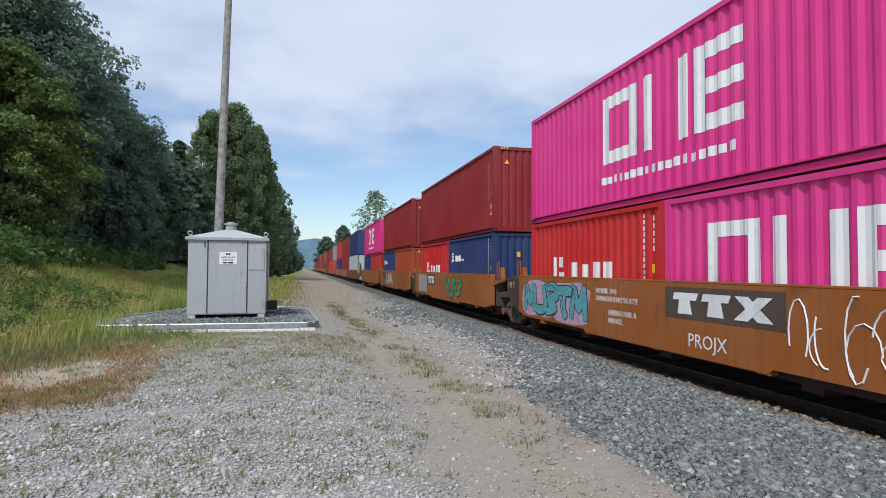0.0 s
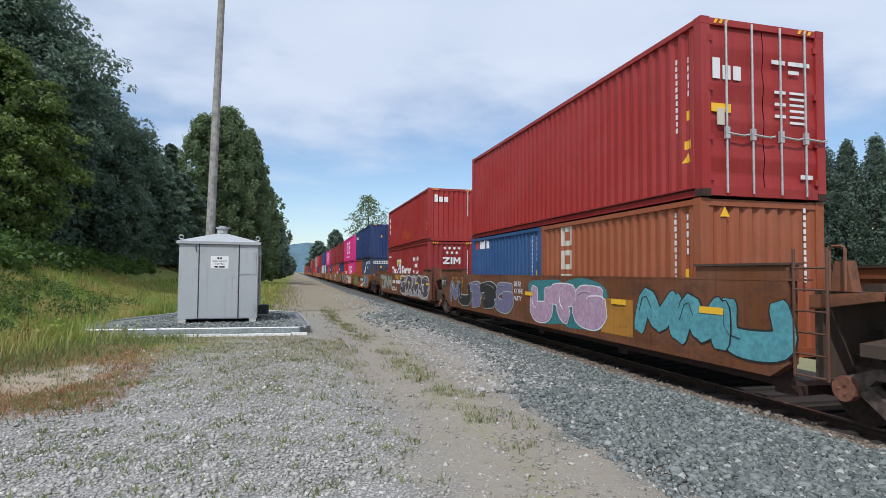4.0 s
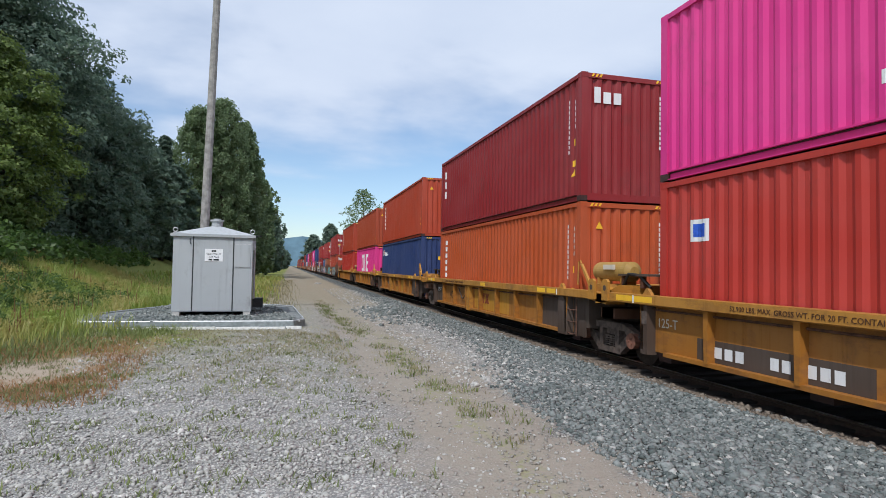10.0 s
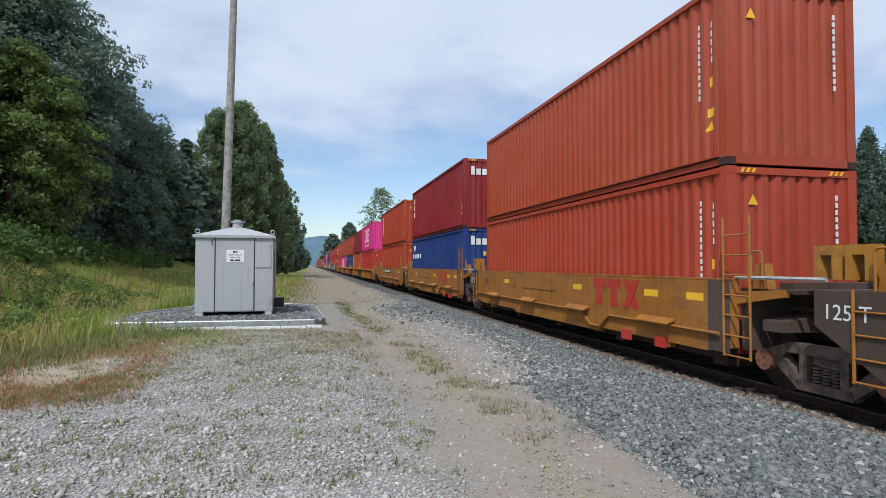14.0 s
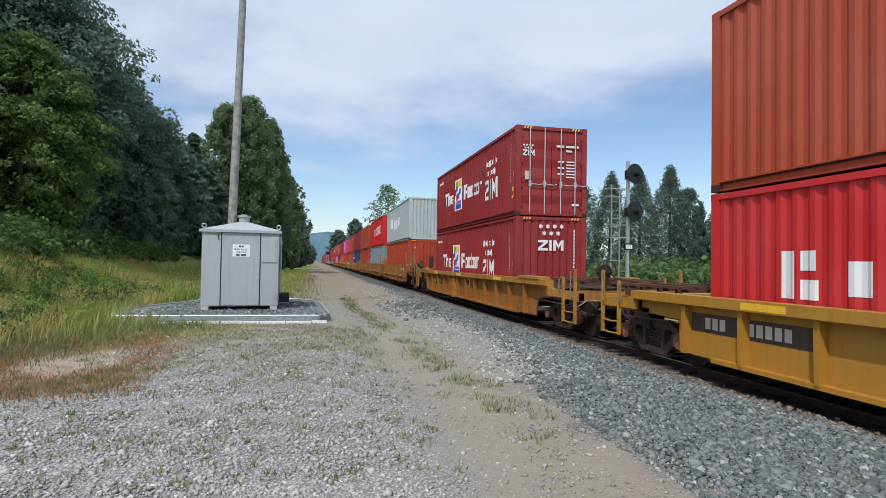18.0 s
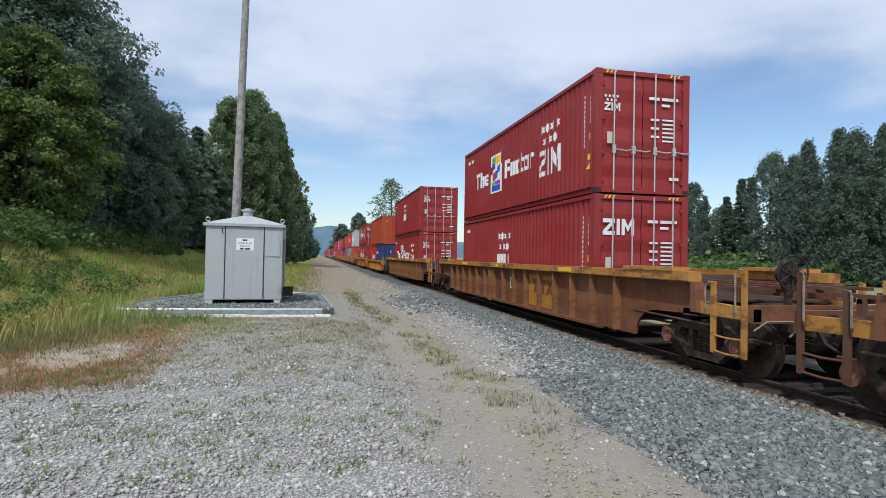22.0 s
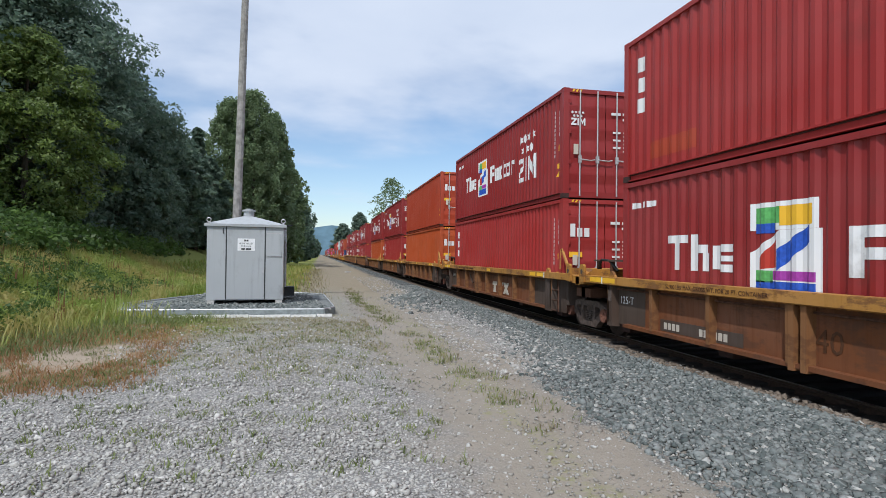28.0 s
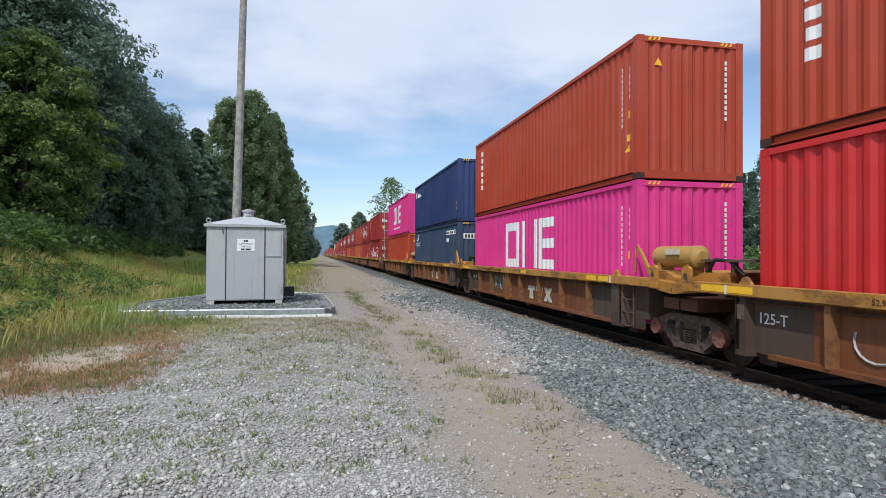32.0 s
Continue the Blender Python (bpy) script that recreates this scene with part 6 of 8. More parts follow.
stack(-455.0, c40("navy", "navy blue shipping container with a small pennant", "nyk"), [c40("slate", "slate blue shipping container with a white wing emblem", "wing_long")])
stack(-470.19, c40("triton", "orange red shipping container with white upright lettering", "triton"), [c40("pink", "bright pink shipping container with a white emblem", "one_lower")])
stack(-485.65, c40("triton", "orange red shipping container with white upright lettering", "triton"), [c40("red", "bright red corrugated shipping container")])

# ---------------------------------------------------------------- markings on the cars


def rib_marks(key, dark=True, plate=True, forty=True, note=True, hook=True, seed=0):
    """Stencils of the ribbed five-unit cars: dark end panels, bars for the car's number, the length and the load note on the chord."""
    car = U[key]
    if dark:
        panel(car, -0.24, 1.0, 0.40, 1.19, "car_dark", 1.30, "dark_end_panel", "dark repainted end panel")
        panel(car, 10.3, 11.98, 0.40, 1.19, "car_dark", 1.30, "dark_end_panel")
    writing("capacity_stencil", "125-T", 0.22, M["white"] if dark else M["cream"], car, on_side(-0.06, 0.83, -1.306))
    if plate:
        if key in ("U6", "U10"):
            panel(car, 1.05, 3.85, 0.42, 0.76, "car_dark", 1.30, "number_panel", "dark panel with white number bars")
            side_marks(car, 1.22, 2.05, 0.51, 0.67, 4, "white", 1.306, "number_bar")
            side_marks(car, 2.45, 3.55, 0.51, 0.67, 6, "white", 1.306, "number_bar")
        else:
            panel(car, 1.5, 3.6, 0.45, 0.66, "car_dark", 1.30, "number_panel", "dark panel with cream number bars")
            side_marks(car, 1.62, 2.1, 0.49, 0.61, 4, "cream", 1.306, "number_bar")
            side_marks(car, 2.6, 3.3, 0.49, 0.61, 6, "cream", 1.306, "number_bar")
    if forty:
        writing("length_stencil", "40", 0.42, M["brown_mark"], car, on_side(-(4.85 if plate else 1.95), 0.62, -1.306))
    if note:
        tagged(writing("load_note", "52,900 LBS. MAX. GROSS WT. FOR 20 FT. CONTAINER", 0.098, M["brown_mark"], car, on_side(-1.95, 1.245, -1.506)), kind="stuff")
    for d in (-0.92, -0.34, 6.2, 10.55, 11.1):
        panel(car, d, d + (0.45 if d > 0 else 0.52), 1.235, 1.335, "yellow_mark", 1.50, "reflector", "yellow reflective strip")
    for d in (-0.39, 11.6):
        panel(car, d, d + 0.045, 1.21, 1.345, "white", 1.50, "white_tab")
    if hook:
        g = Geo().tube([(-1.34, -3.25, 1.05), (-1.36, -3.7, 0.72), (-1.36, -3.9, 0.70), (-1.34, -4.35, 1.02)], 0.022)
        part("tie_down_bar", g, M["car_grime"], car)
    part("train_line_pipe", Geo().tube([(-1.33, 0.1, 1.12), (-1.33, -6.0, 1.10), (-1.33, -11.8, 1.12)], 0.02), M["iron_brown"], car)


def block_word(car, d, z, w, h, mat, x, name="emblem"):
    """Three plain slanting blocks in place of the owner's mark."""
    q = w / 3
    for i in range(3):
        a = d + i * q
        if i < 2:
            g = Geo().prism([(-a - 0.10 * q, z + h), (-a - 0.94 * q, z + h), (-a - 0.86 * q, z + 0.66 * h), (-a - 0.64 * q, z + 0.66 * h), (-a - 0.72 * q, z), (-a - 0.22 * q, z), (-a - 0.28 * q, z + 0.66 * h), (-a - 0.04 * q, z + 0.66 * h)], -x - 0.005, -x)
        else:
            g = Geo().prism([(-a - 0.04 * q, z + h), (-a - 0.40 * q, z + h), (-a - 1.02 * q, z), (-a - 0.64 * q, z)], -x - 0.005, -x).prism([(-a - 0.66 * q, z + h), (-a - 1.02 * q, z + h), (-a - 0.40 * q, z), (-a - 0.02 * q, z)], -x - 0.009, -x - 0.005)
        part(name, g, M[mat], car, "owner's mark as a plain block")


for key in ("U6", "U10"):
    rib_marks(key, dark=False, hook=False)
for key in ("U7", "U8", "U9"):
    rib_marks(key, plate=False)
    block_word(U[key], 5.35, 0.66, 1.15, 0.32, "rust_red_mark", 1.306)
    panel(U[key], 5.05, 8.2, 0.46, 1.17, "car_sun_yellow", 1.30, "repainted_panel")
for key in ("U21", "U25", "U26"):
    rib_marks(key, hook=False)
for key in ("U22", "U23", "U24", "U27", "U28", "U29"):
    rib_marks(key, plate=False, forty=False, hook=key in ("U22", "U24"))
for key in ("U22", "U24", "U27", "U28"):
    block_word(U[key], 6.3, 0.50, 1.85, 0.38, "cream", 1.306)
scribble(U["U29"], 1.6, 4.0, 0.45, 1.15, 5, "silver_spray", 11, 0.018, 1.306)
scribble(U["U26"], 3.7, 4.5, 0.55, 1.0, 4, "cream", 12, 0.009, 1.306)
scribble(U["U26"], 6.5, 7.9, 0.55, 1.0, 8, "cream", 14, 0.009, 1.306)
scribble(U["U21"], 6.5, 7.5, 0.5, 1.1, 6, "cream", 15, 0.009, 1.306)
writing("sprayed_words", "WASMO", 0.13, M["cream"], U["U26"], on_side(-8.6, 1.23, -1.506))
scribble(U["U28"], 2.6, 4.2, 0.55, 1.1, 3, "cyan_mark", 13, 0.018, 1.306)
for key in ("U16", "U17", "U18", "U19", "U20"):
    car = U[key]
    t = {"U16": 1.36, "U17": 1.30}.get(key, 1.60)
    if t < 1.5:
        writing("length_stencil", "53", 0.36, M["brown_mark"], car, on_side(-5.0, 0.72, -1.306))
        panel(car, -0.4, 2.2, 0.72, 1.02, "car_dark", 1.30, "number_panel")
        side_marks(car, 0.0, 0.5, 0.78, 0.96, 3, "cream", 1.306, "number_bar")
        side_marks(car, 0.75, 1.75, 0.78, 0.96, 6, "cream", 1.306, "number_bar")
    else:
        side_marks(car, 5.92, 6.18, 1.47, 1.56, 4, "brown_mark", 1.50, "number_bar")
        side_marks(car, 6.26, 6.67, 1.47, 1.56, 6, "brown_mark", 1.50, "number_bar")
        side_marks(car, 4.29, 5.0, 1.53, 1.56, 12, "brown_mark", 1.50, "small_lettering")
        side_marks(car, 4.29, 5.0, 1.475, 1.505, 12, "brown_mark", 1.50, "small_lettering")
        part("faded_roundel", Geo().disc((-1.303, -2.98, 0.96), (1, 0, 0), 0.17, 0.006, 20), M["car_rib"], car, "faded round emblem")
        panel(car, 5.4, 5.77, 0.36, 0.66, "car_rust", 1.305, "jack_plate", "riveted jacking plate")
    panel(car, 6.6, 7.1, 0.8, 1.15, "cream", 1.306, "data_plate")
    panel(car, 6.68, 7.02, 0.86, 1.09, "car_dark", 1.310, "data_plate_face")
    for d in (1.0, 5.6, 10.8):
        panel(car, d, d + 0.8, t - 0.13, t - 0.03, "yellow_mark", 1.50, "reflector", "yellow reflective strip")
panel(U["U19"], 8.3, 10.4, 0.42, 1.3, "car_gold", 1.30, "repainted_panel", "paler repainted panel")
block_word(U["U19"], 8.6, 0.80, 1.5, 0.38, "car_brown", 1.306)
for i, key in enumerate(("U11", "U12", "U13", "U14", "U15")):
    car = U[key]
    for k in range(4):
        d = 1.2 + k * 3.0
        part("folding_step", Geo().prism([(-FACE - 0.002, 0.88), (-FACE - 0.16, 0.80), (-FACE - 0.16, 0.78), (-FACE - 0.002, 0.84)], -d - 1.0, -d, "y"), M["car_yellow"], car)
    pipe = [(-FACE - 0.04, 0.2, 0.80), (-FACE - 0.04, -7.9, 0.76)] + [(-FACE - 0.04, -8.3, 0.50), (-FACE - 0.04, -8.7, 0.50), (-FACE - 0.04, -9.1, 0.76), (-FACE - 0.04, -12.3, 0.76)]
    part("train_line_pipe", Geo().tube(pipe, 0.03), M["car_yellow"], car)
    for d in (9.6, 10.7):
        part("jack_tag", Geo().box(-FACE - 0.06, -FACE - 0.002, -d - 0.28, -d, 0.36, 0.54), M["red_mark"], car, "red tag plate")
    for d in ((2.4, 3.3, 10.3, 11.5) if key == "U11" else (2.6, 7.4, 10.3, 11.5)):
        panel(car, d, d + 0.42, 1.22, 1.34, "yellow_mark", FACE, "reflector", "yellow reflective strip")
    if key == "U11":
        panel(car, 3.95, 7.3, 1.13, 1.50, "black_mark", FACE, "number_panel")
        side_marks(car, 4.15, 5.1, 1.22, 1.42, 4, "white", FACE + 0.004, "number_bar")
        side_marks(car, 5.6, 7.1, 1.22, 1.42, 6, "white", FACE + 0.004, "number_bar")
    writing("unit_letter", "BCDEA"[i], 0.26, M["black_mark"], car, on_side(-3.4 if i else -7.6, 1.08, -FACE - 0.005))
    writing("length_stencil", "40", 0.34, M["brown_mark"], car, on_side(-0.6 if i else -1.7, 1.12, -FACE - 0.005))
    side_marks(car, 4.2 if i else 8.0, 6.4 if i else 9.8, 1.10, 1.14, 14, "brown_mark", FACE, "small_lettering")
    if key == "U14":
        writing("load_limit", "LD LMT 122,700 PER UNIT", 0.10, M["brown_mark"], car, on_side(-4.2, 1.20, -FACE - 0.005))
    if key in ("U12", "U13"):
        block_word(car, 8.35, 0.95, 1.8, 0.55, "red_mark", FACE)
    # black end brackets over the shared truck
    if i:
        part("end_shroud", Geo().prism([(0.35, 1.50), (1.40, 1.46), (1.40, 1.05), (0.35, 0.40)], -FACE - 0.004, -1.20), M["car_dark"], car, "black end bracket")
        writing("capacity_stencil", "125 T", 0.26, M["white"], car, on_side(1.28, 1.14, -FACE - 0.010))
    for yy in (-13.88, 1.02):
        part("guide_post", Geo().prism([(yy + 0.17, 1.60), (yy + 0.17, 2.02), (yy - 0.17, 2.02), (yy - 0.17, 1.60), (yy - 0.08, 1.60), (yy - 0.08, 1.90), (yy + 0.08, 1.90), (yy + 0.08, 1.60)], -1.22, -1.04), M["car_gold"], car, "yellow container guide frame")
    part("dark_end_band", Geo().box(-FACE - 0.006, -FACE - 0.001, -12.49, -12.03, 0.49, 1.545), M["car_dark"], car)
    part("end_rail", Geo().tube([(-1.34, -12.5, 1.60), (-1.34, -14.0, 1.60)], 0.03), M["rod"], car)

for key in ("P2", "P1", "U0", "U1"):
    part("end_shroud", Geo().prism([(0.36, 1.53), (1.35, 1.48), (1.35, 1.05), (0.95, 0.75), (0.36, 0.55)], -FACE + 0.01, -1.25), M["car_grime"], U[key], "grimy end bracket over the truck")
    writing("capacity_stencil", "125 T", 0.22, M["cream"], U[key], on_side(1.25, 1.22, -FACE - 0.002 + 0.01))

# the sprayed cars
car = U["U0"]
panel(car, 6.42, 8.92, 0.98, 1.62 - 0.13, "car_dark", FACE, "emblem_panel", "dark panel with the owner's mark")
block_word(car, 6.6, 1.06, 2.1, 0.34, "white", FACE + 0.004)
graffiti(car, 0.1, 3.6, 0.52, 1.48, 5, "cyan_mark", "black_mark", 21, "pinkspray")
for k, t in enumerate(("WHERE THE", "SWINGER PARTYS AT??")):
    writing("sprayed_words", t, 0.15, M["white"], car, on_side(-4.05, 1.28 - 0.16 * k, -FACE - 0.005))
for k, t in enumerate(("ASKING FOR A", "FRIEND...")):
    writing("sprayed_words", t, 0.15, M["white"], car, on_side(-4.55, 0.86 - 0.16 * k, -FACE - 0.005))
writing("sprayed_words", "PROJX", 0.30, M["white"], car, on_side(-7.0, 0.56, -FACE - 0.005))
scribble(car, 8.9, 12.4, 0.5, 1.5, 9, "white", 23, 0.013)
scribble(car, 9.2, 12.2, 0.5, 1.2, 6, "white", 24, 0.011)
car = U["U1"]
graffiti(car, 0.95, 3.7, 0.52, 1.5, 4, "lime_mark", "black_mark", 31, forms="JOGS", bold=0.2)
writing("length_stencil", "40", 0.36, M["brown_mark"], car, on_side(-0.3, 0.95, -FACE - 0.005))
scribble(car, 4.2, 5.4, 1.0, 1.4, 5, "brown_mark", 34, 0.012)
scribble(car, 5.6, 7.2, 0.9, 1.45, 7, "brown_mark", 35, 0.016)
side_marks(car, 4.6, 6.0, 0.92, 1.0, 12, "brown_mark", FACE, "small_lettering")
panel(car, 6.34, 9.2, 0.95, 1.30, "car_dark", FACE, "number_panel")
side_marks(car, 6.55, 7.5, 1.03, 1.22, 4, "white", FACE + 0.004, "number_bar")
side_marks(car, 7.75, 9.0, 1.03, 1.22, 6, "white", FACE + 0.004, "number_bar")
scribble(car, 6.9, 9.2, 0.52, 0.86, 6, "white", 32, 0.02)
graffiti(car, 9.35, 12.1, 0.55, 1.52, 4, "plum_mark", "white", 33, "cyan_mark", forms="ELAB")
graffiti(U["P1"], 6.5, 9.0, 0.55, 1.45, 4, "mint_mark", "black_mark", 41)
panel(U["P1"], 2.8, 4.4, 0.98, 1.48, "car_dark", FACE, "emblem_panel")
block_word(U["P1"], 2.95, 1.06, 1.3, 0.34, "white", FACE + 0.004)
panel(U["P1"], 0.6, 2.6, 0.6, 1.45, "silver_spray", FACE, "grey_overpaint")
graffiti(U["P2"], 3.4, 6.4, 0.55, 1.45, 3, "silver_spray", "cream", 42)
panel(U["P2"], 1.6, 3.0, 0.98, 1.48, "car_dark", FACE, "emblem_panel")
car = U["U2"]
graffiti(car, -1.6, 2.9, 0.58, 1.66, 4, "silver_spray", "lime_mark", 58, bold=0.11, rim=0.04)
side_marks(car, 3.4, 4.4, 1.12, 1.32, 4, "white", FACE, "number_bar")
side_marks(car, 4.7, 6.1, 1.12, 1.32, 6, "white", FACE, "number_bar")
scribble(car, 3.4, 5.0, 0.66, 0.92, 5, "white", 52, 0.016)
scribble(car, 4.4, 7.4, 1.36, 1.64, 7, "yellow_mark", 53, 0.022)
graffiti(car, 6.3, 13.4, 0.50, 1.68, 6, "plum_mark", "white", 54, "silver_spray", bold=0.15, rim=0.05)
for d in (2.2, 8.6, 10.6, 13.0):
    panel(car, d, d + 0.5, 1.2, 1.3, "yellow_mark", FACE + 0.02, "reflector", "yellow reflective strip")
car = U["U3"]
graffiti(car, -2.05, 4.6, 0.54, 1.60, 5, ("lilac_mark", "black_mark", "lilac_mark", "black_mark", "lilac_mark"), "mint_pale", 61, bold=0.17)
for k, t in enumerate(("SEE U!", "AT THE", "PARTY")):
    writing("sprayed_words", t, 0.19, M["white"], car, on_side(-4.75, 1.42 - 0.2 * k, -FACE - 0.005))
graffiti(car, 6.0, 9.6, 0.54, 1.67, 3, "pinkspray", "white", 62, "teal_mark", bold=0.22)
panel(car, 9.5, 10.6, 0.62, 1.3, "car_gold", FACE, "buff_panel")
graffiti(car, 10.8, 14.0, 0.54, 1.62, 3, "cyan_mark", "black_mark", 63, bold=0.18)
marks_53(car)
panel(car, -3.48, -2.5, 1.2, 1.62, "car_dark", FACE, "dark_end_panel", "dark end panel")
writing("capacity_stencil", "125 T", 0.25, M["white"], car, on_side(3.36, 1.30, -FACE - 0.010))
for d in (5.6, 9.9, 12.4):
    panel(car, d, d + 0.5, 1.2, 1.3, "yellow_mark", FACE + 0.02, "reflector", "yellow reflective strip")
car = U["U5"]
graffiti(car, -1.5, 3.6, 0.58, 1.62, 5, "cyan_mark", "silver_spray", 71, "mint_mark")
side_marks(car, 4.0, 5.0, 1.14, 1.34, 4, "yellow_mark", FACE, "number_bar")
side_marks(car, 5.2, 6.4, 1.14, 1.34, 6, "yellow_mark", FACE, "number_bar")
scribble(car, 4.2, 5.6, 0.6, 0.9, 5, "white", 72, 0.016)
graffiti(car, 8.6, 13.4, 0.54, 1.65, 4, "silver_spray", "black_mark", 73, "cyan_mark", forms="SOLE", bold=0.2)
for d in (8.0, 11.6):
    panel(car, d, d + 0.7, 1.3, 1.4, "yellow_mark", FACE + 0.02, "reflector", "yellow reflective strip")
panel(car, 14.1, 14.5, 1.0, 1.3, "cream", FACE, "data_plate")

# ---------------------------------------------------------------- far end of the train, long past


def far_container(mat, label):
    g = Geo()
    for s in (-1, 1):
        ds = breaks(0.02, LONG - 0.02)
        low = [(s * (1.215 - corr(d)), -d, 0.0) for d in ds]
        g.strip(low, [(x, y, TALL) for x, y, z in low])
    g.box(-1.2, 1.2, -0.04, 0, 0, TALL).box(-1.2, 1.2, -LONG, -LONG + 0.04, 0, TALL).box(-1.2, 1.2, -LONG, 0, TALL - 0.05, TALL)
    for s in (-1, 1):
        for y in (-0.16, -LONG):
            g.box(s * 1.1, s * 1.222, y, y + 0.16, 0, TALL)
    k = ("farbox", mat)
    if k not in KEPT:
        KEPT[k] = g.mesh("shipping_container")
        KEPT[k].materials.append(M[mat])
    return tagged(new("shipping_container", KEPT[k]), label, "shipping container", "shipping containers")


def far_car(mat):
    k = ("farcar", mat)
    if k not in KEPT:
        g = Geo()
        for s in (-1, 1):
            g.prism([(0.4, 1.53), (-12.6, 1.53), (-12.6, 0.55), (-12.0, 0.47), (-0.2, 0.47), (0.4, 0.55)], s * 1.45, s * 1.3)
        g.box(-0.4, 0.4, -14.0, 1.4, 0.6, 1.1)
        KEPT[k] = g.mesh("well_car")
        KEPT[k].materials.append(M[mat])
    car = tagged(new("well_car", KEPT[k]), "weathered orange well car unit far down the line", "well car", "well cars")
    piece("truck", "truckframe", truck_frame, M["iron_brown"], car, (0, 1.6, 0))
    return car


FAR = (("navy", "silver"), ("crimson", "crimson"), ("red", "blue"), ("steel_grey", "orange"), ("crimson", "red"), ("maroon", "crimson"), ("rust_orange", "maroon"), ("crimson", "navy"), ("maroon", "rust_orange"),
       ("rust_orange", "crimson"), ("maroon", "maroon"), ("crimson", "brown"), ("brown", "crimson"), ("maroon", "navy"), ("orange", "brown"), ("crimson", "maroon"), ("steel_grey", "rust_orange"), ("maroon", "crimson"))
o = 79.9
for i, (a, b) in enumerate(FAR):
    load(far_car("car_orange" if i % 5 else "car_brown"), o, RAIL_TOP)
    load(far_container(a, "weathered shipping container far down the line"), o, LOW_Z + TALL + GAP)
    load(far_container(b, "weathered shipping container far down the line"), o, LOW_Z)
    o += 19.9 if i % 5 == 4 else 15.5

# ---------------------------------------------------------------- equipment hut on its pad
M["galv"] = paint("painted_sheet_steel", (0.40, 0.42, 0.43), 0.45, 0.25, 0.25, 0.5)
M["galv_dark"] = plain("dark_seam", (0.04, 0.045, 0.045), 0.6)
M["concrete"] = plain("pale_concrete", (0.50, 0.49, 0.46), 0.9, 0, 0.15, 10.0, 0.3)
M["fabric"] = plain("grey_edging_fabric", (0.24, 0.27, 0.27), 0.8, 0, 0.2, 12.0, 0.2)
M["sign_white"] = plain("white_sign_enamel", (0.80, 0.80, 0.80), 0.4, 0, 0.05)
M["pole_wood"] = plain("weathered_grey_pole", (0.30, 0.285, 0.27), 0.85, 0, 0.3, 6.0, 0.4)
M["mast"] = plain("galvanised_mast", (0.45, 0.46, 0.47), 0.5, 0.5, 0.15)
M["signal_black"] = plain("signal_black", (0.022, 0.024, 0.027), 0.6, 0, 0.2)

HUT_Z = 0.30
hut = thing("equipment_hut", "grey sheet-steel railway equipment hut with a hipped roof", "equipment hut", loc=(-2.02, 16.76, HUT_Z))
hut.rotation_euler = (0, 0, radians(3.0))
HW, HD, HH = 1.02, 2.1, 2.10
part("wall", Geo().box(-HW, HW, 0, HD, 0.0, HH), M["galv"], hut)
part("door", Geo().box(-0.50, 0.50, -0.018, -0.002, 0.03, HH - 0.07), M["galv"], hut, "flush steel door")
part("corner_panel", Geo().box(-HW + 0.01, -0.53, -0.014, -0.002, 0.02, HH - 0.04), M["galv"], hut)
part("corner_panel", Geo().box(0.53, HW - 0.01, -0.014, -0.002, 0.02, HH - 0.04), M["galv"], hut)
for x in (-0.515, 0.515):
    part("door_seam", Geo().box(x - 0.016, x + 0.016, -0.021, -0.001, 0.02, HH - 0.02), M["galv_dark"], hut)
part("hatch", Geo().box(0.56, 0.96, -0.035, -0.014, HH - 0.86, HH - 0.24), M["galv"], hut, "small raised hatch")
part("hatch_frame", Geo().box(0.54, 0.98, -0.022, -0.016, HH - 0.245, HH - 0.22).box(0.54, 0.98, -0.022, -0.016, HH - 0.89, HH - 0.865), M["rod"], hut)
roof = Geo()
ro = 0.07
roof.v += [(-HW - ro, -ro, HH + 0.02), (HW + ro, -ro, HH + 0.02), (HW + ro, HD + ro, HH + 0.02), (-HW - ro, HD + ro, HH + 0.02), (0, HD / 2, HH + 0.34)]
roof.f += [(0, 1, 4), (1, 2, 4), (2, 3, 4), (3, 0, 4), (3, 2, 1, 0)]
part("roof", roof, M["galv"], hut, "low hipped steel roof")
part("roof_trim", Geo().box(-HW - ro, HW + ro, -ro - 0.004, HD + ro, HH - 0.05, HH + 0.018), M["galv"], hut)
part("roof_vent", Geo().disc((0, HD / 2, HH + 0.38), (0, 0, 1), 0.15, 0.14, 16).disc((0, HD / 2, HH + 0.47), (0, 0, 1), 0.19, 0.05, 16).disc((0, HD / 2, HH + 0.51), (0, 0, 1), 0.10, 0.04, 16), M["galv"], hut)
for x in (-HW + 0.05, HW - 0.02):
    ring = [(x, -0.02 + 0.0, HH + 0.10)]
    g = Geo().tube([(x + 0.055 * math.cos(a * 0.5236), -0.03, HH + 0.12 + 0.055 * math.sin(a * 0.5236)) for a in range(13)], 0.018)
    part("lifting_eye", g.box(x - 0.02, x + 0.02, -0.05, -0.01, HH, HH + 0.07), M["mast"], hut)
sign = part("sign", Geo().box(-0.22, 0.24, -0.026, -0.019, HH - 0.72, HH - 0.38), M["sign_white"], hut, "white enamel sign with black lettering")
up = Matrix(((1, 0, 0, 0), (0, 0, -1, 0), (0, 1, 0, 0), (0, 0, 0, 1)))
for k, (t, s) in enumerate((("", 0.07), ("GLEN VALLEY", 0.062), ("SUB YALE", 0.062))):
    if t:
        writing("lettering", t, s, M["black_mark"], sign, Matrix.Translation((0.01, -0.028, HH - 0.46 - 0.078 * k)) @ up, align="CENTER")
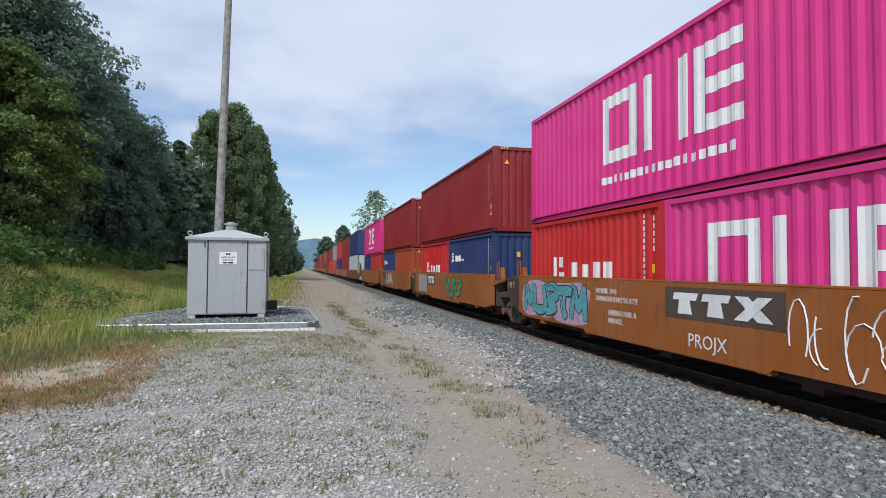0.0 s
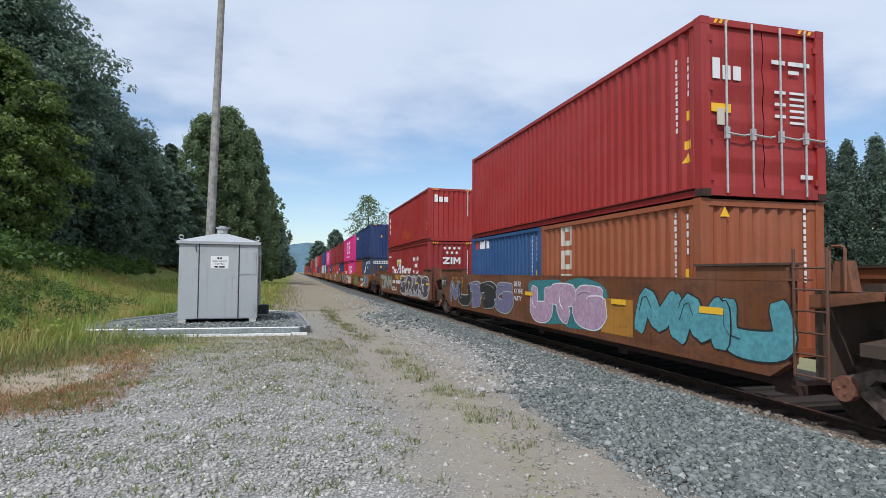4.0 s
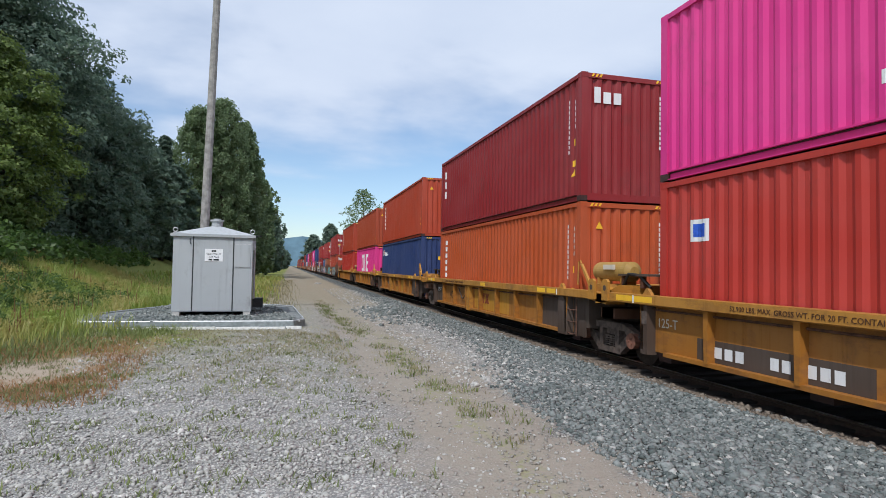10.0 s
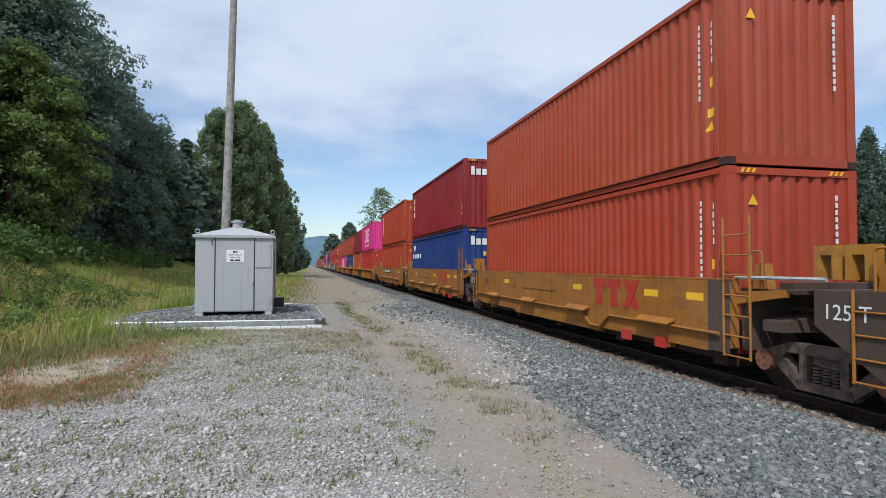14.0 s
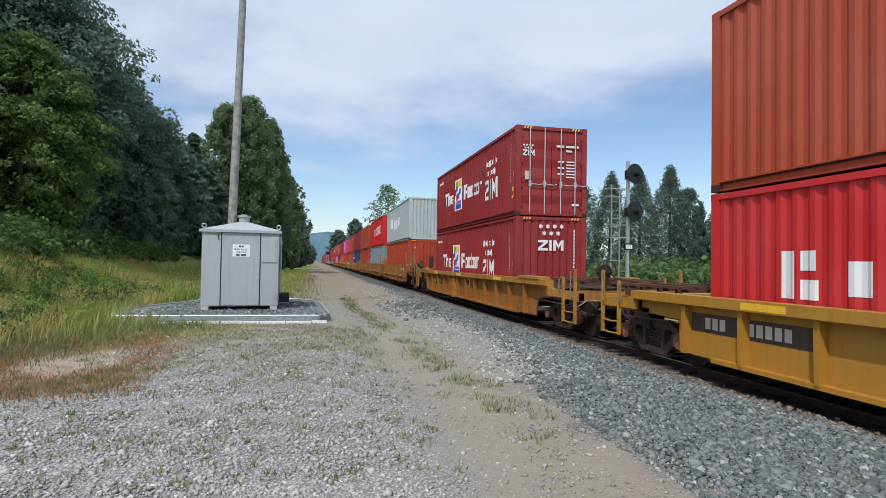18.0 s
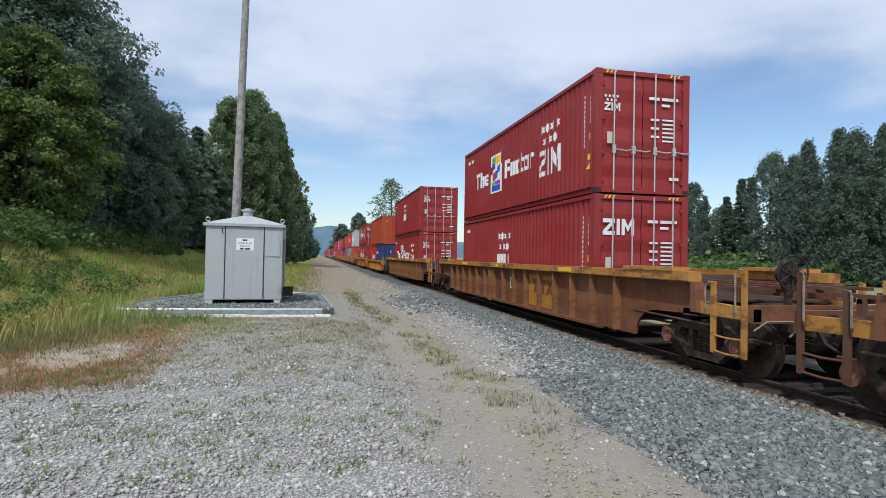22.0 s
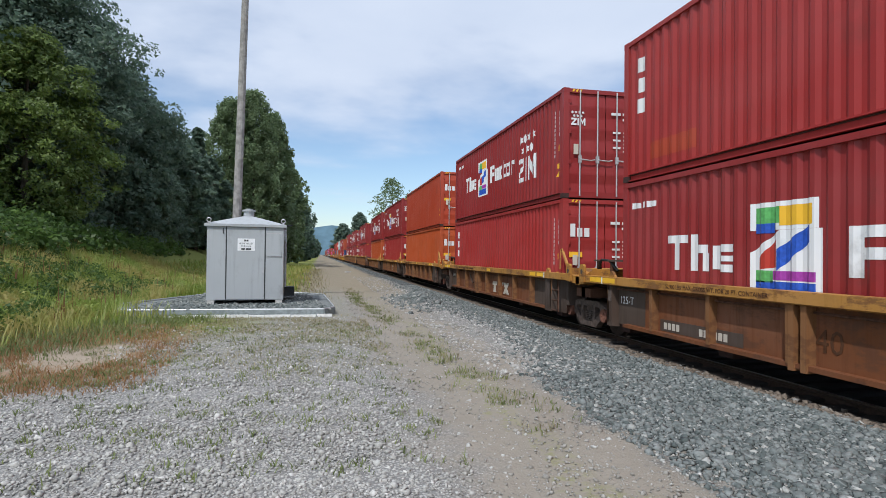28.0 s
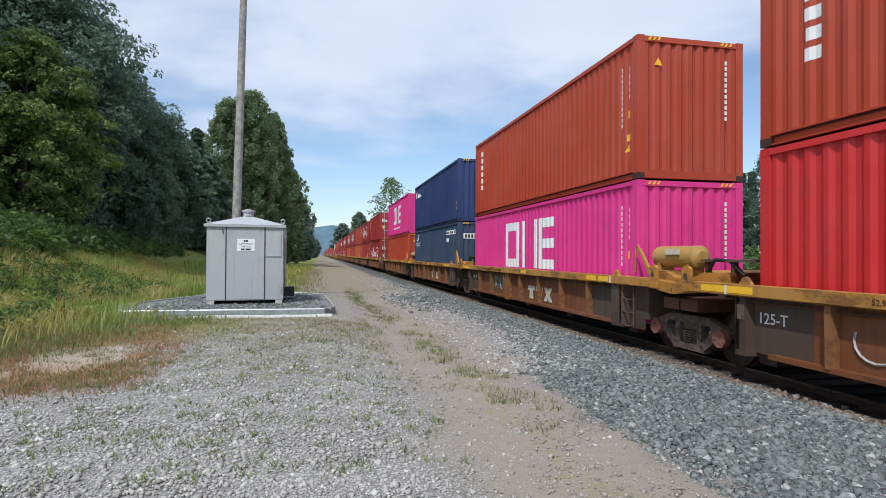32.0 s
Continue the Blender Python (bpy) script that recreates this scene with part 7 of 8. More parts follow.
part("lettering_bars", Geo().box(-0.05, 0.00, -0.029, -0.026, HH - 0.46, HH - 0.41).box(0.015, 0.065, -0.029, -0.026, HH - 0.46, HH - 0.41).box(-0.12, -0.03, -0.029, -0.026, HH - 0.695, HH - 0.65).box(0.0, 0.14, -0.029, -0.026, HH - 0.695, HH - 0.65), M["black_mark"], sign)
part("door_hook", Geo().tube([(-0.60, -0.03, HH - 0.10), (-0.60, -0.04, HH - 0.2), (-0.58, -0.04, HH - 0.26)], 0.012), M["galv_dark"], hut)
part("latch", Geo().box(0.44, 0.49, -0.04, -0.018, 0.75, 0.83), M["rod"], hut)
part("conduit", Geo().tube([(HW + 0.05, 0.25, 0.35), (HW + 0.05, 0.25, HH - 0.35), (HW + 0.05, 0.30, HH - 0.15)], 0.035).box(HW, HW + 0.08, 0.12, 0.35, HH - 0.38, HH - 0.12), M["mast"], hut)
part("side_lamp", Geo().disc((HW + 0.12, 0.15, HH + 0.02), (0, 0, 1), 0.12, 0.03, 12).tube([(HW, 0.15, HH - 0.03), (HW + 0.12, 0.15, HH)], 0.02), M["galv_dark"], hut)
part("side_unit", Geo().box(HW + 0.01, HW + 0.32, 1.3, 1.75, 0.02, 0.30), M["galv_dark"], hut)
for x in (-HW + 0.12, HW - 0.12):
    part("footing", Geo().box(x - 0.09, x + 0.09, -0.05, 0.25, -0.14, -0.002), M["concrete"], hut)
    part("skid", Geo().box(x - 0.05, x + 0.05, 0.25, HD, -0.14, -0.002), M["galv_dark"], hut)

PAD_Z = 0.21
pad_poly = [(-4.75, 15.15), (0.12, 15.05), (0.40, 15.6), (0.15, 20.6), (-0.6, 21.5), (-3.6, 21.4), (-5.35, 17.0)]
pad = tagged(part("gravel_pad", Geo().prism(pad_poly, PAD_Z - 0.25, PAD_Z - 0.04, "z"), plain("pad_gravel", (0.20, 0.215, 0.21), 0.95, 0, 0.5, 30.0, 0.8)), "raised gravel pad with a grey edging board", "gravel pad")
edge = Geo()
for i in range(len(pad_poly)):
    p, q = pad_poly[i], pad_poly[(i + 1) % len(pad_poly)]
    part("edging_rail", Geo().tube([(p[0], p[1], PAD_Z - 0.02), (q[0], q[1], PAD_Z - 0.02)], 0.026), M["mast"], pad, "pale rounded edging rail")
    dx, dy = q[0] - p[0], q[1] - p[1]
    ln = math.hypot(dx, dy)
    nx_, ny_ = dy / ln * 0.03, -dx / ln * 0.03
    edge.prism([(p[0], p[1]), (q[0], q[1]), (q[0] + nx_, q[1] + ny_), (p[0] + nx_, p[1] + ny_)], PAD_Z - 0.28, PAD_Z - 0.02, "z")
part("edging", edge, M["fabric"], pad, "grey edging board")
kerb = Geo()
x = -3.9
while x < 0.0:
    w = random.uniform(0.35, 0.7)
    kerb.box(x, x + w - 0.02, 14.88, 14.99, -0.1, gz(x, 14.9) + 0.06 + random.uniform(-0.012, 0.012))
    x += w
tagged(part("kerb", kerb, plain("whitewashed_concrete", (0.72, 0.71, 0.68), 0.85, 0, 0.15, 10.0, 0.3)), "low pale concrete kerb in the grass", "kerb", kind="structure")

POLE_A, POLE_B = Vector((-2.80, 20.2, 0.0)), Vector((-2.49, 20.2, 14.2))
pole_d = (POLE_B - POLE_A) / 14.2
tagged(part("utility_pole", Geo().tube([POLE_A - pole_d * 0.3, POLE_A + pole_d * 5, POLE_A + pole_d * 10, POLE_A + pole_d * 14.2], [0.155, 0.135, 0.115, 0.10], 12), M["pole_wood"]), "tall plain grey utility pole behind the hut", "utility pole")

# railway signal beyond the track
mast = thing("railway_signal", "railway signal mast with two round black heads", "railway signal", loc=(10.9, 18.5, gz(10.9, 18.5)))
base = mast.location.z
part("pole", Geo().tube([(0, 0, 0), (0, 0, 5.35 - base)], 0.065, 12), M["mast"], mast)
for k, z in enumerate((4.86, 3.52)):
    zz = z - base
    head = part("signal_head", Geo().disc((0.10, -0.30, zz), (0.25, -1, 0), 0.36, 0.03, 28).box(-0.08, 0.28, -0.28, 0.10, zz - 0.16, zz + 0.16), M["signal_black"], mast, "round black background disc")
    hood = Geo()
    hood.tube([(0.13, -0.31, zz), (0.19, -0.55, zz)], 0.115, 16)
    part("hood", hood, M["signal_black"], head)
    part("lens", Geo().disc((0.125, -0.32, zz), (0.25, -1, 0), 0.09, 0.02, 16), plain("dark_lens", (0.03, 0.03, 0.035), 0.15), head)
for k, z in enumerate((4.35, 4.05, 3.05, 2.6)):
    part("platform_arm", Geo().tube([(0, 0, z - base), (-0.75, -0.05, z - base - 0.02)], 0.022).tube([(-0.75, -0.35, z - base), (-0.75, 0.3, z - base)], 0.018), M["mast"], mast)
part("ladder", Geo().tube([(-0.62, 0.05, 0.2), (-0.62, 0.05, 4.5 - base)], 0.02).tube([(-0.30, 0.05, 0.2), (-0.30, 0.05, 4.5 - base)], 0.02), M["mast"], mast)
for k in range(14):
    part("rung", Geo().tube([(-0.62, 0.05, 0.5 + 0.3 * k), (-0.30, 0.05, 0.5 + 0.3 * k)], 0.012), M["mast"], mast)
part("number_plate", Geo().box(-0.18, 0.18, -0.10, -0.085, 2.15 - base, 2.40 - base), M["signal_black"], mast)
part("plate_bars", Geo().box(-0.12, -0.05, -0.106, -0.10, 2.20 - base, 2.35 - base).box(-0.03, 0.04, -0.106, -0.10, 2.20 - base, 2.35 - base).box(0.06, 0.13, -0.106, -0.10, 2.20 - base, 2.35 - base), M["white"], mast)

# ---------------------------------------------------------------- trees and plants
M["bark"] = plain("dark_bark", (0.075, 0.06, 0.048), 0.9, 0, 0.3, 8.0, 0.5)
M["leaf_dark"] = leafy("dark_maple_leaves", (0.105, 0.165, 0.120), (0.200, 0.275, 0.190))
M["leaf_mid"] = leafy("cottonwood_leaves", (0.150, 0.215, 0.105), (0.250, 0.325, 0.165))
M["leaf_light"] = leafy("sunlit_maple_leaves", (0.120, 0.180, 0.048), (0.235, 0.310, 0.080))
# distance haze is put into this leaf colour: paler, bluer, low contrast
M["leaf_field"] = leafy("haze_tinted_field_leaves", (0.130, 0.188, 0.145), (0.185, 0.250, 0.185))
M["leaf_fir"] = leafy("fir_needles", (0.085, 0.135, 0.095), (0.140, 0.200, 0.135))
M["leaf_hedge"] = leafy("field_bush_leaves", (0.10, 0.17, 0.055), (0.19, 0.28, 0.095))
M["leaf_bramble"] = leafy("bramble_leaves", (0.068, 0.130, 0.032), (0.140, 0.225, 0.056))
M["grass_green"] = leafy("meadow_grass", (0.22, 0.31, 0.055), (0.38, 0.44, 0.11), (0.46, 0.40, 0.14))
M["grass_dry"] = leafy("dry_grass", (0.33, 0.165, 0.07), (0.44, 0.28, 0.13))
M["weed_green"] = leafy("green_weeds", (0.16, 0.21, 0.07), (0.28, 0.31, 0.11))
M["straw"] = leafy("straw_grass", (0.30, 0.27, 0.15), (0.42, 0.37, 0.22))
M["seed_brown"] = leafy("brown_seed_stalks", (0.20, 0.10, 0.05), (0.34, 0.20, 0.09))


def facing_mesh(name, centres, outward, size, rng, material, loose=0.5):
    """Pointed leaves, one face each, turned mostly to the light: up and outward."""
    n = len(centres)
    nor = outward * 0.55 + np.array([0, 0, 0.5]) + rng.normal(size=(n, 3)) * loose
    nor /= np.linalg.norm(nor, axis=1)[:, None]
    u = np.cross(nor, rng.normal(size=(n, 3)))
    u /= np.linalg.norm(u, axis=1)[:, None]
    w = np.cross(nor, u)
    s = (size * rng.uniform(0.55, 1.35, n))[:, None]
    v = np.stack([centres + u * s, centres - u * s * 0.7 + w * s * 0.75, centres - u * s * 0.7 - w * s * 0.75], 1).reshape(-1, 3)
    me = bpy.data.meshes.new(name)
    me.vertices.add(n * 3)
    me.vertices.foreach_set("co", v.ravel())
    me.loops.add(n * 3)
    me.loops.foreach_set("vertex_index", np.arange(n * 3, dtype=np.int32))
    me.polygons.add(n)
    me.polygons.foreach_set("loop_start", np.arange(0, n * 3, 3, dtype=np.int32))
    me.update(calc_edges=True)
    me.materials.append(material)
    return me


def leaf_mesh(name, centres, size, rng, material, droop=0.3):
    """Each leaf spray is a bent diamond of two faces, turned at random."""
    n = len(centres)
    u = rng.normal(size=(n, 3))
    u[:, 2] *= 0.55
    u /= np.linalg.norm(u, axis=1)[:, None]
    w = np.cross(u, rng.normal(size=(n, 3)))
    w /= np.linalg.norm(w, axis=1)[:, None]
    s = (size * rng.uniform(0.55, 1.3, n))[:, None]
    bend = np.array([0, 0, -1.0]) * s * droop
    a, b = centres - u * s, centres + u * s + bend
    c, d = centres + w * s * 0.62, centres - w * s * 0.62
    v = np.stack([a, c, b, d], 1).reshape(-1, 3)
    k = np.arange(n)[:, None] * 4
    f = np.concatenate([k + [0, 1, 2], k + [0, 2, 3]], 1).reshape(-1, 3)
    me = bpy.data.meshes.new(name)
    me.vertices.add(len(v))
    me.vertices.foreach_set("co", v.ravel())
    me.loops.add(f.size)
    me.loops.foreach_set("vertex_index", f.ravel().astype(np.int32))
    me.polygons.add(len(f))
    me.polygons.foreach_set("loop_start", np.arange(0, f.size, 3, dtype=np.int32))
    me.update(calc_edges=True)
    me.materials.append(material)
    return me


PROFILE = {
    "maple": ((0.0, 0.62), (0.22, 0.95), (0.45, 1.0), (0.65, 0.84), (0.84, 0.52), (1.0, 0.14)),
    "cottonwood": ((0.0, 0.62), (0.18, 0.95), (0.45, 1.0), (0.70, 0.92), (0.88, 0.66), (1.0, 0.22)),
    "poplar": ((0.0, 0.8), (0.25, 1.0), (0.5, 0.86), (0.75, 0.50), (0.9, 0.22), (1.0, 0.02)),
    "fir": ((0.0, 1.0), (0.3, 0.78), (1.0, 0.04)),
}


def tree(x, y, top, r, leaves, seed, n, size, kind="maple", low=0.08, label=""):
    """A tapered trunk with limbs and a crown of leaf sprays in uneven clumps, fullest along the crown's skin; top is a height over the rails' plain."""
    rng = np.random.default_rng(seed)
    z0 = gz(x, y)
    h = top - z0 + 0.2
    ob = thing("tree", label, "tree", "trees by the line", (x, y, z0 - 0.2))
    lean = rng.normal(0, 0.015, 2) * h
    tr = max(0.12, h * 0.015)
    part("trunk", Geo().tube([(0, 0, 0), (lean[0] * 0.2, lean[1] * 0.2, h * 0.25), (lean[0] * 0.6, lean[1] * 0.6, h * 0.6), (lean[0], lean[1], h * 0.95)], [tr * 1.25, tr, tr * 0.6, 0.03], 7), M["bark"], ob)
    count = {"maple": int(150 + 11 * r * r), "cottonwood": int(220 + 30 * r * r), "poplar": int(300 + 44 * r * r), "fir": int(70 + 8 * h)}[kind]
    ts = (np.arange(count) + rng.uniform(0, 1, count)) / count
    if kind == "fir":
        ts = ts ** 1.25
    ang = np.arange(count) * 2.39996 + rng.uniform(-0.5, 0.5, count)
    wide = np.interp(ts, *zip(*PROFILE[kind]))
    lobes = 1 + 0.2 * np.sin(ang * 3 + seed) * np.sin(ts * 9 + seed) + 0.12 * np.sin(ang * 7 + ts * 17)
    deep = np.where(rng.uniform(0, 1, count) < 0.6, rng.uniform(0.74, 1.08, count), rng.uniform(0.35, 0.8, count))
    plume = rng.uniform(0, 1, count) < (0.10 if kind != "fir" else 0.0)
    deep = np.where(plume, rng.uniform(1.08, 1.24, count), deep)
    reach = r * wide * lobes * deep
    zz = h * (low + (0.97 - low) * ts)
    cen = np.stack([np.cos(ang) * reach + lean[0] * ts, np.sin(ang) * reach + lean[1] * ts, zz], 1)
    if kind == "fir":
        cen[:, 2] -= 0.10 * reach
    limbs = Geo()
    for i in range(0, count, max(1, count // 26)):
        b = Vector((lean[0] * ts[i], lean[1] * ts[i], max(h * 0.06, zz[i] - (0.05 if kind == "fir" else 0.35) * reach[i])))
        e = Vector(cen[i])
        limbs.tube([tuple(b), tuple((b + e) / 2 + Vector((0, 0, 0.06 * reach[i]))), tuple(e)], [tr * 0.34 * (1.1 - ts[i]), tr * 0.2 * (1.1 - ts[i]), 0.012], 4)
    part("branchwork", limbs, M["bark"], ob)
    rad = r * rng.uniform(*{"maple": (0.14, 0.27), "cottonwood": (0.10, 0.26), "poplar": (0.10, 0.26), "fir": (0.16, 0.26)}[kind], count)
    rad = np.where(plume, rad * 0.6, rad)
    flat = {"maple": 0.55, "cottonwood": 1.25, "poplar": 1.3, "fir": 0.35}[kind]
    share = rad ** 2 / (rad ** 2).sum()
    pick = rng.choice(count, n, p=share)
    off = rng.normal(size=(n, 3))
    off /= np.linalg.norm(off, axis=1)[:, None]
    skin = off.copy()
    off *= (rng.uniform(0.05, 1.0, n) ** 0.45 * np.where(rng.uniform(0, 1, n) < 0.03, 1.3, 1.0))[:, None]
    off[:, 2] *= flat
    away = np.stack([np.cos(ang), np.sin(ang), 0.25 + 0 * ang], 1)[pick]
    pts = cen[pick] + off * rad[pick][:, None]
    part("crown", facing_mesh("crown", pts, skin * 0.6 + away * 0.6, size, rng, M[leaves], 0.9 if kind in ("poplar", "cottonwood") else 0.5), M[leaves], ob)
    return ob


MAPLE, COTTON = "tall broadleaf tree in deep dark green leaf", "tall cottonwood with a columnar mid-green crown"
WOOD = [
    # the near wood on the bank
    (-14.9, 35.1, 19.0, 5.2, "leaf_dark", 66000, 0.125, "maple", MAPLE), (-18.8, 29.2, 19.0, 5.2, "leaf_dark", 34000, 0.15, "maple", MAPLE), (-13.5, 42.0, 14.3, 4.0, "leaf_dark", 46000, 0.13, "maple", MAPLE),
    (-12.9, 48.4, 12.6, 3.1, "leaf_dark", 30000, 0.15, "maple", MAPLE), (-12.2, 54.6, 11.8, 2.7, "leaf_dark", 20000, 0.17, "maple", MAPLE), (-11.4, 57.2, 13.7, 2.1, "leaf_fir", 12000, 0.16, "fir", "dark pointed conifer at the wood's edge"),
    (-11.6, 62.0, 11.6, 2.6, "leaf_dark", 16000, 0.2, "maple", MAPLE), (-20.0, 38.0, 21.0, 6.5, "leaf_dark", 14000, 0.34, "maple", MAPLE), (-19.0, 47.0, 16.0, 5.5, "leaf_dark", 12000, 0.34, "maple", MAPLE), (-17.5, 57.0, 14.0, 5.0, "leaf_dark", 11000, 0.34, "maple", MAPLE),
    (-24.0, 22.0, 18.0, 6.0, "leaf_dark", 12000, 0.34, "maple", MAPLE), (-12.2, 38.5, 8.0, 2.6, "leaf_dark", 15000, 0.13, "maple", MAPLE), (-15.5, 66.0, 13.5, 4.0, "leaf_dark", 9000, 0.34, "maple", MAPLE),
    # cottonwoods further on
    (-10.6, 69.1, 19.6, 3.0, "leaf_mid", 44000, 0.13, "cottonwood", COTTON), (-7.7, 70.5, 21.2, 2.9, "leaf_mid", 44000, 0.13, "cottonwood", COTTON), (-6.2, 75.7, 19.6, 2.4, "leaf_mid", 26000, 0.15, "cottonwood", COTTON), (-5.6, 83.8, 18.2, 2.4, "leaf_mid", 20000, 0.17, "cottonwood", COTTON),
    (-9.6, 80.0, 18.5, 3.4, "leaf_mid", 11000, 0.3, "cottonwood", COTTON), (-5.4, 99.8, 16.8, 2.8, "leaf_mid", 12000, 0.27, "cottonwood", COTTON), (-5.2, 124.9, 15.2, 3.2, "leaf_dark", 9000, 0.36, "cottonwood", MAPLE), (-5.2, 159.9, 13.0, 3.2, "leaf_dark", 8000, 0.44, "cottonwood", MAPLE),
    (-5.6, 195.0, 11.5, 3.6, "leaf_dark", 6000, 0.6, "maple", MAPLE), (-5.6, 235.0, 11.0, 4.0, "leaf_dark", 5000, 0.75, "maple", MAPLE), (-5.6, 290.0, 11.0, 4.5, "leaf_dark", 4000, 0.95, "maple", MAPLE), (-5.6, 350.0, 12.0, 5.0, "leaf_dark", 3500, 1.1, "maple", MAPLE),
]
for i, (x, y, top, r, lf, n, sz, kind, lab) in enumerate(WOOD):
    tree(x, y, top, r, lf, 100 + i, n, sz, kind, 0.05, lab)
tree(-13.3, 29.6, 11.9, 3.3, "leaf_light", 150, 32000, 0.095, "maple", 0.12, "smaller maple in lighter yellow-green leaf")
tree(-15.6, 26.8, 11.0, 2.8, "leaf_light", 151, 15000, 0.11, "maple", 0.4, "smaller maple in lighter yellow-green leaf")
FIELD_TREES = [
    (39.5, 81.0, 14.0, 3.0, 0), (42.3, 77.1, 15.2, 3.4, 0), (44.9, 73.3, 14.6, 3.4, 0), (47.2, 69.4, 15.2, 3.3, 0), (50.9, 70.6, 12.6, 2.4, 0), (37.0, 86.0, 13.0, 3.2, 0), (33.0, 92.0, 12.5, 3.4, 0), (54.2, 72.5, 10.2, 2.2, 1), (58.8, 74.6, 10.0, 2.8, 0), (57.0, 71.0, 11.2, 2.0, 1),
    (56.2, 67.7, 13.4, 2.2, 1), (55.6, 65.0, 13.2, 2.2, 1), (54.7, 61.0, 15.4, 2.7, 0), (55.6, 57.9, 14.6, 2.8, 0), (54.9, 55.4, 15.9, 2.6, 0), (55.4, 52.0, 16.6, 2.7, 0), (56.6, 50.3, 16.2, 2.5, 0), (56.9, 48.0, 16.2, 2.6, 0), (57.8, 45.6, 16.2, 2.9, 0), (58.6, 42.5, 15.8, 3.0, 0), (59.5, 38.8, 15.5, 3.2, 0),
    (60.0, 54.0, 15.0, 3.6, 0), (60.5, 61.0, 13.5, 3.4, 0), (62.0, 47.5, 15.0, 3.6, 0),
]
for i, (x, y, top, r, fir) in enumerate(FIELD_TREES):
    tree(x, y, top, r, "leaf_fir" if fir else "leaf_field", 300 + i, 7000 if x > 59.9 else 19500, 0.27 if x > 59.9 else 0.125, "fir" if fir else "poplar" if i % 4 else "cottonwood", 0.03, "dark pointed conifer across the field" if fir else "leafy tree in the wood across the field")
tree(13.5, 109.1, 16.6, 4.0, "leaf_mid", 400, 3600, 0.2, "maple", 0.35, "sparse half-bare tree beyond the track")
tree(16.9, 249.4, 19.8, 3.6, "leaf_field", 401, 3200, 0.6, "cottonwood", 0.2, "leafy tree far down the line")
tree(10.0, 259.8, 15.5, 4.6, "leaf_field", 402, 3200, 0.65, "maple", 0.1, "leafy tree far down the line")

rng = np.random.default_rng(5)


def shrub_band(name, label, xs, ys, count, height, size, mat):
    """A tangled bank of brambles: clumps heaped on the slope."""
    cx, cy = rng.uniform(*xs, count), rng.uniform(*ys, count)
    hh = rng.uniform(0.4, 1.0, count) * height
    n = 130
    off = rng.normal(size=(count, n, 3))
    off /= np.linalg.norm(off, axis=2)[:, :, None]
    off[:, :, 2] = np.abs(off[:, :, 2])
    rad = np.stack([hh * 0.9, hh * 0.9, hh], 1)[:, None, :]
    p = off * rad * rng.uniform(0.7, 1.05, (count, n, 1))
    p[:, :, 0] += cx[:, None]
    p[:, :, 1] += cy[:, None]
    p[:, :, 2] += ground_z(cx, cy)[:, None]
    return tagged(part(name, leaf_mesh(name, p.reshape(-1, 3), size, rng, M[mat]), M[mat]), label, "shrubs", kind="stuff")


shrub_band("bramble_thicket", "tangled green brambles at the foot of the wood", (-14.0, -9.9), (19, 46), 190, 1.3, 0.12, "leaf_bramble")
shrub_band("bramble_mound", "high mound of bright green brambles on the bank", (-13.4, -11.0), (23.0, 28.0), 46, 1.6, 0.085, "leaf_bramble")
shrub_band("undergrowth", "dark undergrowth below the trees", (-20, -12.0), (31, 75), 190, 2.4, 0.17, "leaf_dark")
shrub_band("far_undergrowth", "dark undergrowth along the far verge", (-10.5, -6.0), (60, 260), 130, 2.4, 0.4, "leaf_dark")
shrub_band("bank_weeds", "rank weeds among the grass of the bank", (-11.5, -5.2), (12.5, 32), 150, 0.5, 0.05, "grass_green")
shrub_band("bank_brambles", "leafy green brambles in the bank grass", (-10.8, -5.8), (11.8, 25), 190, 0.6, 0.05, "leaf_bramble")
shrub_band("field_hedge", "green bushes along the far side of the field", (30, 62), (50, 78), 130, 3.6, 0.34, "leaf_hedge")


def blades(name, label, pts, h, spread, mat, width=0.012):
    """Grass blades: bent tapered slips."""
    n = len(pts)
    a = rng.uniform(0, 6.283, n)
    d = np.stack([np.cos(a), np.sin(a), 0 * a], 1)
    s = np.stack([-np.sin(a), np.cos(a), 0 * a], 1) * (width * rng.uniform(0.6, 1.4, n))[:, None]
    hh = (h * rng.uniform(0.45, 1.25, n))[:, None]
    tip = pts + d * hh * spread + np.array([0, 0, 1.0]) * hh
    mid = pts + d * hh * spread * 0.35 + np.array([0, 0, 0.6]) * hh
    v = np.stack([pts - s, pts + s, mid + s * 0.8, mid - s * 0.8, tip], 1).reshape(-1, 3)
    k = np.arange(n)[:, None] * 5
    f = np.concatenate([k + [0, 1, 2], k + [0, 2, 3], k + [3, 2, 4]], 1).reshape(-1, 3)
    me = bpy.data.meshes.new(name)
    me.vertices.add(len(v))
    me.vertices.foreach_set("co", v.ravel())
    me.loops.add(f.size)
    me.loops.foreach_set("vertex_index", f.ravel().astype(np.int32))
    me.polygons.add(len(f))
    me.polygons.foreach_set("loop_start", np.arange(0, f.size, 3, dtype=np.int32))
    me.update(calc_edges=True)
    return tagged(part(name, me, M[mat]), label, "grass", kind="stuff")


